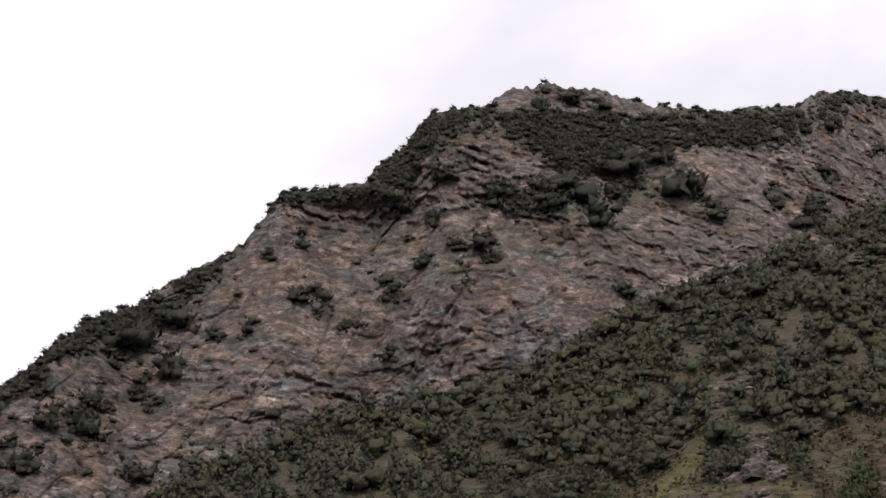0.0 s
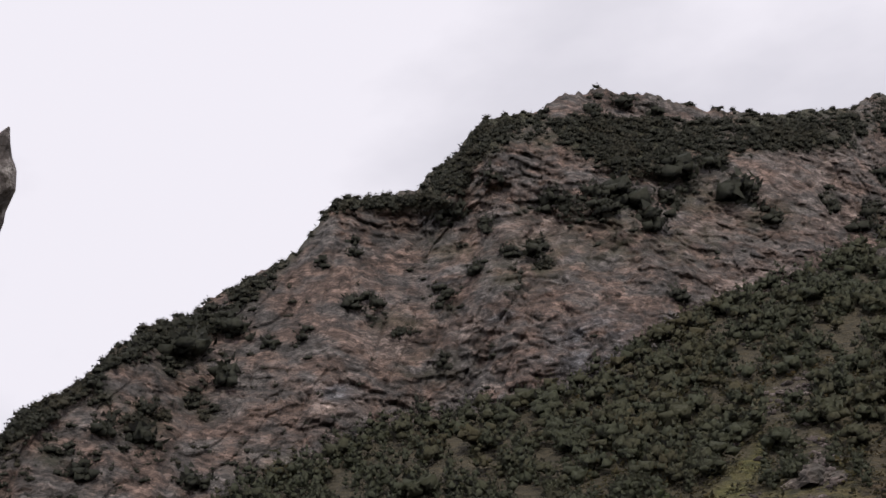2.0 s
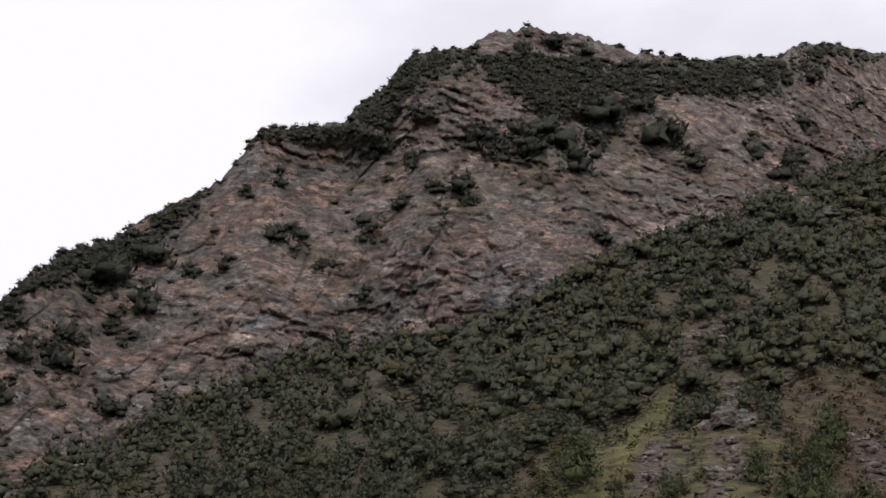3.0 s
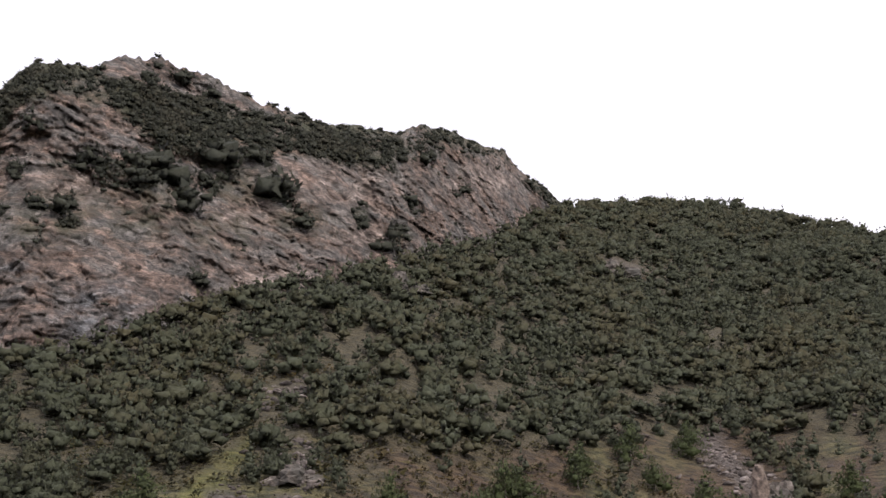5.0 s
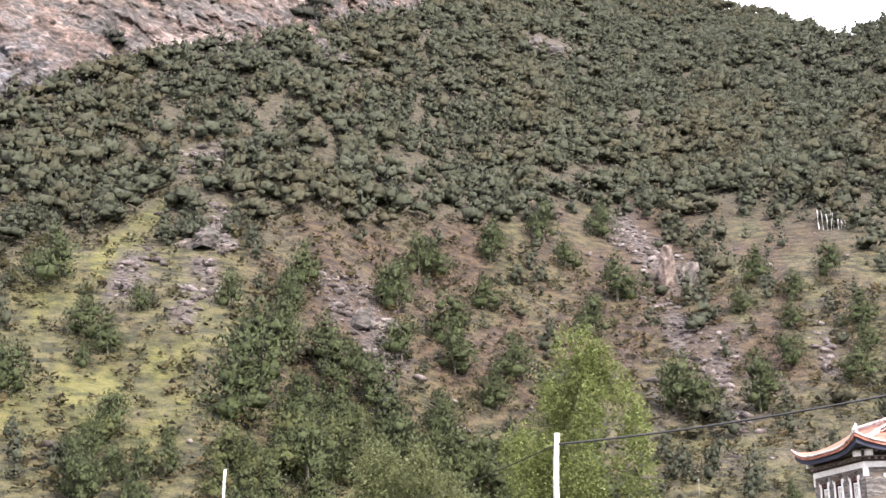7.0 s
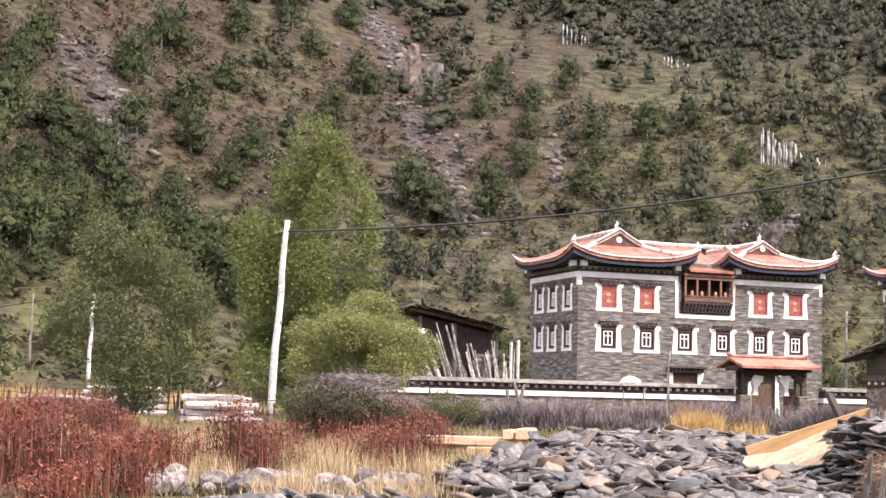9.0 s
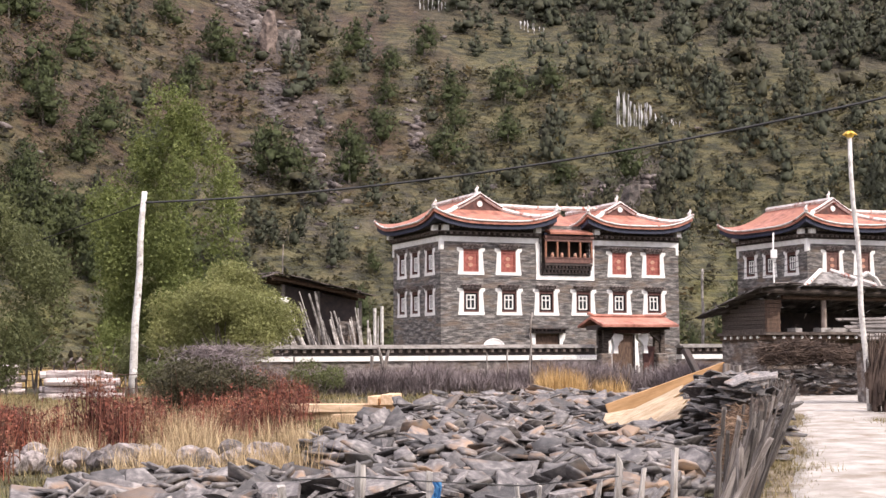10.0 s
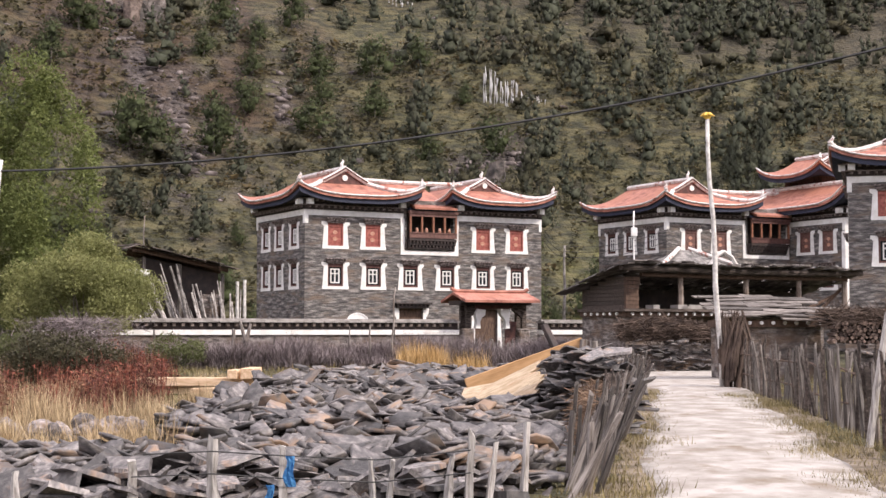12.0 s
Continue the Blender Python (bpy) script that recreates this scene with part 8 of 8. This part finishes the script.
# ---- garden trees ----
def leaf_tree(name, label, x, y, height, lobes, leaves, size, mat, stems_n, tint, seed, flat=0.0, droop=0.0, trunk_r=0.1, z0=None):
    """A tree with limbs reaching into each lobe of its crown and single leaves round them. lobes: (x, y, z, radius, squash)."""
    r = np.random.RandomState(seed)
    base = on_ground(x, y) if z0 is None else z0
    t = thing(name, pose(x, y, base), label, "tree" if height > 3 else "bush", "garden trees")
    L = np.array(lobes, float)
    for s in range(stems_n):
        bm = bmesh.new()
        k = s % len(L)
        a = r.uniform(0, 6.28)
        p0 = Vector((0.25 * math.cos(a) * min(1, stems_n - 1), 0.25 * math.sin(a) * min(1, stems_n - 1), -0.1))
        p2 = Vector(L[k, :3])
        p1 = p0.lerp(p2, 0.5) + Vector((r.normal(0, 0.15), r.normal(0, 0.15), 0.3))
        tube(bm, [p0, p1, p2, p2 + Vector((r.normal(0, 0.2), r.normal(0, 0.2), L[k, 3] * 0.6))], [trunk_r, trunk_r * 0.7, trunk_r * 0.4, trunk_r * 0.12], 6)
        part("limb" if s else "trunk", bm, M_BARK, t)
    w = L[:, 3] ** 2.2
    k = r.choice(len(L), leaves, p=w / w.sum())
    d = r.normal(size=(leaves, 3))
    d /= np.linalg.norm(d, axis=1, keepdims=True)
    rad = L[k, 3] * (r.uniform(0.2, 1.0, leaves) ** 0.45) * r.uniform(0.8, 1.12, leaves)
    c = L[k, :3] + d * rad[:, None] * np.stack([np.ones(leaves), np.ones(leaves), L[k, 4]], 1)
    c[:, 2] = np.maximum(c[:, 2] - droop * r.uniform(0, 1, leaves), 0.1)
    v, f = tuft_cloud(r, c, r.uniform(0.7, 1.2, leaves) * size, 2, flat)
    crown = new("crown", np_mesh("crown", v, f, mat, np.clip(np.repeat(tint + 0.25 * tri_noise(c * 0.9, seed), 6), 0, 1)))
    crown.parent = t
    return t


M_POPLAR = leafy("poplar_leaves", (0.11, 0.135, 0.042), (0.185, 0.212, 0.072), (0.28, 0.265, 0.09))
M_WILLOW = leafy("grey_green_willow_leaves", (0.15, 0.16, 0.06), (0.28, 0.29, 0.12), (0.32, 0.3, 0.13))
M_DARKBUSH = leafy("dark_olive_bush_leaves", (0.045, 0.042, 0.024), (0.085, 0.078, 0.045), (0.1, 0.088, 0.05))
M_OLIVE = leafy("olive_bush_leaves", (0.085, 0.096, 0.042), (0.15, 0.162, 0.072), (0.18, 0.17, 0.08))

rt = random.Random(12)
pop = [(rt.uniform(-2.9, 2.9) * min(1, (16.5 - z) / 6), rt.uniform(-2.2, 2.2) * min(1, (16.5 - z) / 6), z, rt.uniform(1.0, 1.6) * (1.15 - z * 0.04), 1.5) for z in [1.6 + 0.24 * i for i in range(54)]]
leaf_tree("poplar_tree", "tall bright green poplar beside the willow", -20.3, 70.5, 15, pop, 36000, 0.115, M_POPLAR, 7, 0.3, 81, trunk_r=0.13)
wil = [(3.0 * math.cos(a) * q, 2.4 * math.sin(a) * q, 1.1 + 4.5 * math.sqrt(1 - q * q) * rt.uniform(0.45, 1.0), rt.uniform(0.7, 1.15), 1.0) for a, q in ((rt.uniform(0, 6.28), math.sqrt(rt.random()) * 0.95) for i in range(30))]
leaf_tree("willow_bush", "round yellow-green willow bush by the wall", -15.0, 60.0, 6, wil, 42000, 0.068, M_WILLOW, 12, 0.4, 82, trunk_r=0.06)
sml = [(rt.uniform(-2.7, 2.7) * (1 if z < 5.5 else 0.7), rt.uniform(-1.3, 1.3), z, rt.uniform(0.75, 1.2), 1.1) for z in [1.3 + 0.24 * i for i in range(28)]]
leaf_tree("slender_tree", "slender dull green tree with thin foliage among weeds", -24.4, 57.5, 7.3, sml, 17000, 0.095, M_OLIVE, 6, 0.3, 83, trunk_r=0.11)
drk = [(rt.uniform(-1.3, 1.3), rt.uniform(-0.9, 0.9), 0.45 + rt.random() * 0.75, rt.uniform(0.5, 0.8), 0.8) for i in range(14)]
leaf_tree("dark_bush", "low dark olive bush in front of the willow", -9.5, 36.3, 1.9, drk, 9000, 0.055, M_DARKBUSH, 8, 0.1, 84, trunk_r=0.04)
for i, (bx, by, bh) in enumerate(((-17.0, 62.5, 1.6), (-10.5, 57.5, 1.5), (-15.5, 54.0, 1.5), (-26.5, 64.0, 2.2), (-19.5, 60.0, 3.0))):
    lob = [(rt.uniform(-0.9, 0.9), rt.uniform(-0.6, 0.6), bh * rt.uniform(0.3, 0.75), rt.uniform(0.4, 0.7), 0.9) for _ in range(7)]
    leaf_tree("scrub_bush", "grey-green scrubby bush with thin twigs", bx, by, 1.6, lob, 2600, 0.06, M_OLIVE, 6, 0.35, 90 + i, trunk_r=0.03)


# ---- slope landmarks ----
M_CRAG = material("crag_rock", [(0.045, 0.04, 0.037), (0.12, 0.1, 0.09), (0.22, 0.19, 0.17)], 0.7, rough=0.95, bump=1.0, bump_scale=1.4, bump_dist=0.3, second=(0.07, 0.065, 0.06), second_scale=0.25)


def crag(az, el, w, h, seed, label):
    p = spot_at(az, el)
    r = random.Random(seed)
    c = thing("rock_crag", pose(p[0], p[1], p[2] - 0.5, 0, 0, math.degrees(-radians(az))), label, "rock", "crags on the slope")
    for i in range(9):
        bm = bmesh.new()
        main = i == 0
        cw, ch = (w * 0.24, h) if main else (w * r.uniform(0.14, 0.28), h * r.uniform(0.25, 0.65))
        ox, oy = (-0.08 * w, -0.3 * w) if main else (r.uniform(-0.4, 0.75) * w, r.uniform(-0.15, 0.35) * w)
        n, rings = 7, []
        for k in range(6):
            t = k / 5
            ring = []
            for q in range(n):
                a = 2 * math.pi * (q + 0.3 * r.uniform(-1, 1)) / n
                rad = cw * (1.1 - 0.4 * t ** 3) * r.uniform(0.75, 1.2)
                ring.append(bm.verts.new((ox + rad * math.cos(a) + 0.1 * cw * k * (1 if main else r.uniform(-1, 1)), oy + rad * math.sin(a) * 0.8, -0.6 + (ch + 0.6) * t + r.uniform(-0.05, 0.05) * ch)))
            rings.append(ring)
        for r0, r1 in zip(rings, rings[1:]):
            for q in range(n):
                bm.faces.new((r0[q], r0[(q + 1) % n], r1[(q + 1) % n], r1[q]))
        bm.faces.new(rings[-1])
        bmesh.ops.triangulate(bm, faces=bm.faces)
        part("boulder", bm, M_CRAGPALE if main and h > 5 else M_CRAG, c)


M_CRAGPALE = material("pale_rust_rock", [(0.06, 0.046, 0.04), (0.13, 0.098, 0.083), (0.22, 0.172, 0.146)], 1.2, rough=0.95, bump=0.8, bump_scale=2.0, bump_dist=0.2)
crag(-12.15, 12.05, 5.2, 6.2, 2, "upright pale rust crag on the slope")
crag(2.1, 5.3, 6.0, 4.6, 3, "grey rounded outcrop above the house roof")
crag(-30.6, 14.2, 6.0, 2.0, 4, "broken grey rocks in a scree gully")
crag(-24.4, 11.0, 5.0, 2.0, 5, "broken grey rocks on the slope")
crag(-16.9, 21.3, 8.0, 4.0, 6, "pale grey outcrop among the upper trees")
crag(-25.9, 21.4, 7.0, 3.6, 7, "grey outcrop at the upper edge of the forest")


def prayer_flags(az, el, n, w, h, fall, taper, seed, label):
    """Upright banners on poles, stepping down the slope; taper shortens them along the row."""
    p = spot_at(az, el)
    r = random.Random(seed)
    g = thing("prayer_flags", pose(p[0], p[1], p[2] - 0.2, 0, 0, -az), label, "prayer flags", "prayer flags on the slope")
    for i in range(n):
        u = (i + r.uniform(-0.3, 0.3)) / n
        x, y, z = w * u, r.uniform(-0.8, 0.8), -fall * w * u
        hh = h * (1 - taper * u) * r.uniform(0.7, 1.1)
        lean = r.uniform(-0.12, 0.2)
        bm = bmesh.new()
        tube(bm, [(x, y, z - 2.0), (x + lean, y, z + hh)], 0.03, 5)
        part("flag_pole", bm, M_WOOD, g)
        bm = bmesh.new()
        rows = 7
        wide = r.uniform(0.18, 0.3)
        a = [bm.verts.new((x + lean * k / rows + 0.03, y, z + hh * (0.15 + 0.84 * k / rows))) for k in range(rows + 1)]
        b = [bm.verts.new((x + lean * k / rows + wide * (0.7 + 0.4 * math.sin(k * 1.3 + i)), y + 0.1 * math.sin(k + i), z + hh * (0.1 + 0.84 * k / rows))) for k in range(rows + 1)]
        for k in range(rows):
            bm.faces.new((a[k], b[k], b[k + 1], a[k + 1]))
        bmesh.ops.solidify(bm, geom=bm.faces, thickness=0.01)
        part("cloth", bm, M_CLOTH, g, "white cloth")


prayer_flags(-6.15, 13.55, 13, 8.2, 4.3, 0.4, 0.1, 1, "row of white prayer flags high on the slope")
prayer_flags(-2.2, 12.75, 9, 5.8, 3.0, 0.35, 0.5, 2, "small cluster of white prayer flags on the slope")
prayer_flags(1.6, 8.85, 24, 9.0, 5.9, 0.16, 0.6, 3, "tall cluster of white prayer flags above the village")

# ---- dish on the yard, leaning timber by the camera ----
dish = thing("satellite_dish", pose(-4.9, 84.0, 2.15, 62, 0, 10), "white dish tilted up in the yard", "dish")
bm = bmesh.new()
bmesh.ops.create_uvsphere(bm, u_segments=20, v_segments=10, radius=0.7)
bmesh.ops.delete(bm, geom=[v for v in bm.verts if v.co.z > -0.1], context="VERTS")
for v in bm.verts:
    v.co.z *= 0.45
bmesh.ops.solidify(bm, geom=bm.faces, thickness=0.03)
part("bowl", bm, M_WHITE, dish)
bm = bmesh.new()
tube(bm, [(0, 0, -0.4), (0, -1.3, -2.7)], 0.06, 6)
part("stand", bm, M_WOOD, dish)

old = thing("old_timber", None, "weathered split timber with a pointed lichen-crusted tip", "timber")
bm = bmesh.new()
ro = random.Random(6)


def ray_point(az, el, d):
    a, e = radians(az), radians(el)
    return Vector((sway(2.5) + d * math.sin(a) * math.cos(e), d * math.cos(a) * math.cos(e), EYE_Z + d * math.sin(e)))


M_LICHEN = material("lichen_crusted_wood", [(0.06, 0.05, 0.05), (0.19, 0.17, 0.17), (0.46, 0.43, 0.43)], 16.0, detail=10, rough=0.95, bump=1.0, bump_scale=22, bump_dist=0.03, second=(0.09, 0.08, 0.08), second_scale=6.0, second_at=(0.52, 0.6))
OLD = [ray_point(-65.03, 24.6, 6.0), ray_point(-63.94, 26.87, 6.0), ray_point(-63.16, 28.49, 6.0), ray_point(-62.86, 29.67, 6.0), ray_point(-62.45, 30.53, 6.0)]
foot_p = Vector((OLD[0].x - 0.85, OLD[0].y - 1.8, -0.1))
chain = [foot_p] + [OLD[0].lerp(OLD[1], k / 4) for k in range(4)] + [OLD[1].lerp(OLD[2], k / 4) for k in range(4)] + [OLD[2].lerp(OLD[3], k / 4) for k in range(4)] + [OLD[3].lerp(OLD[4], k / 4) for k in range(5)]
tube(bm, chain, [0.13] + [0.118] * 4 + [0.115, 0.113, 0.11, 0.108] + [0.104, 0.094, 0.082, 0.068] + [0.053, 0.042, 0.03, 0.018, 0.004], 14)
for v in bm.verts:
    if v.co.z > 2.5:
        v.co += noise.noise_vector(v.co * 9) * 0.022
part("shaft", bm, M_LICHEN, old)
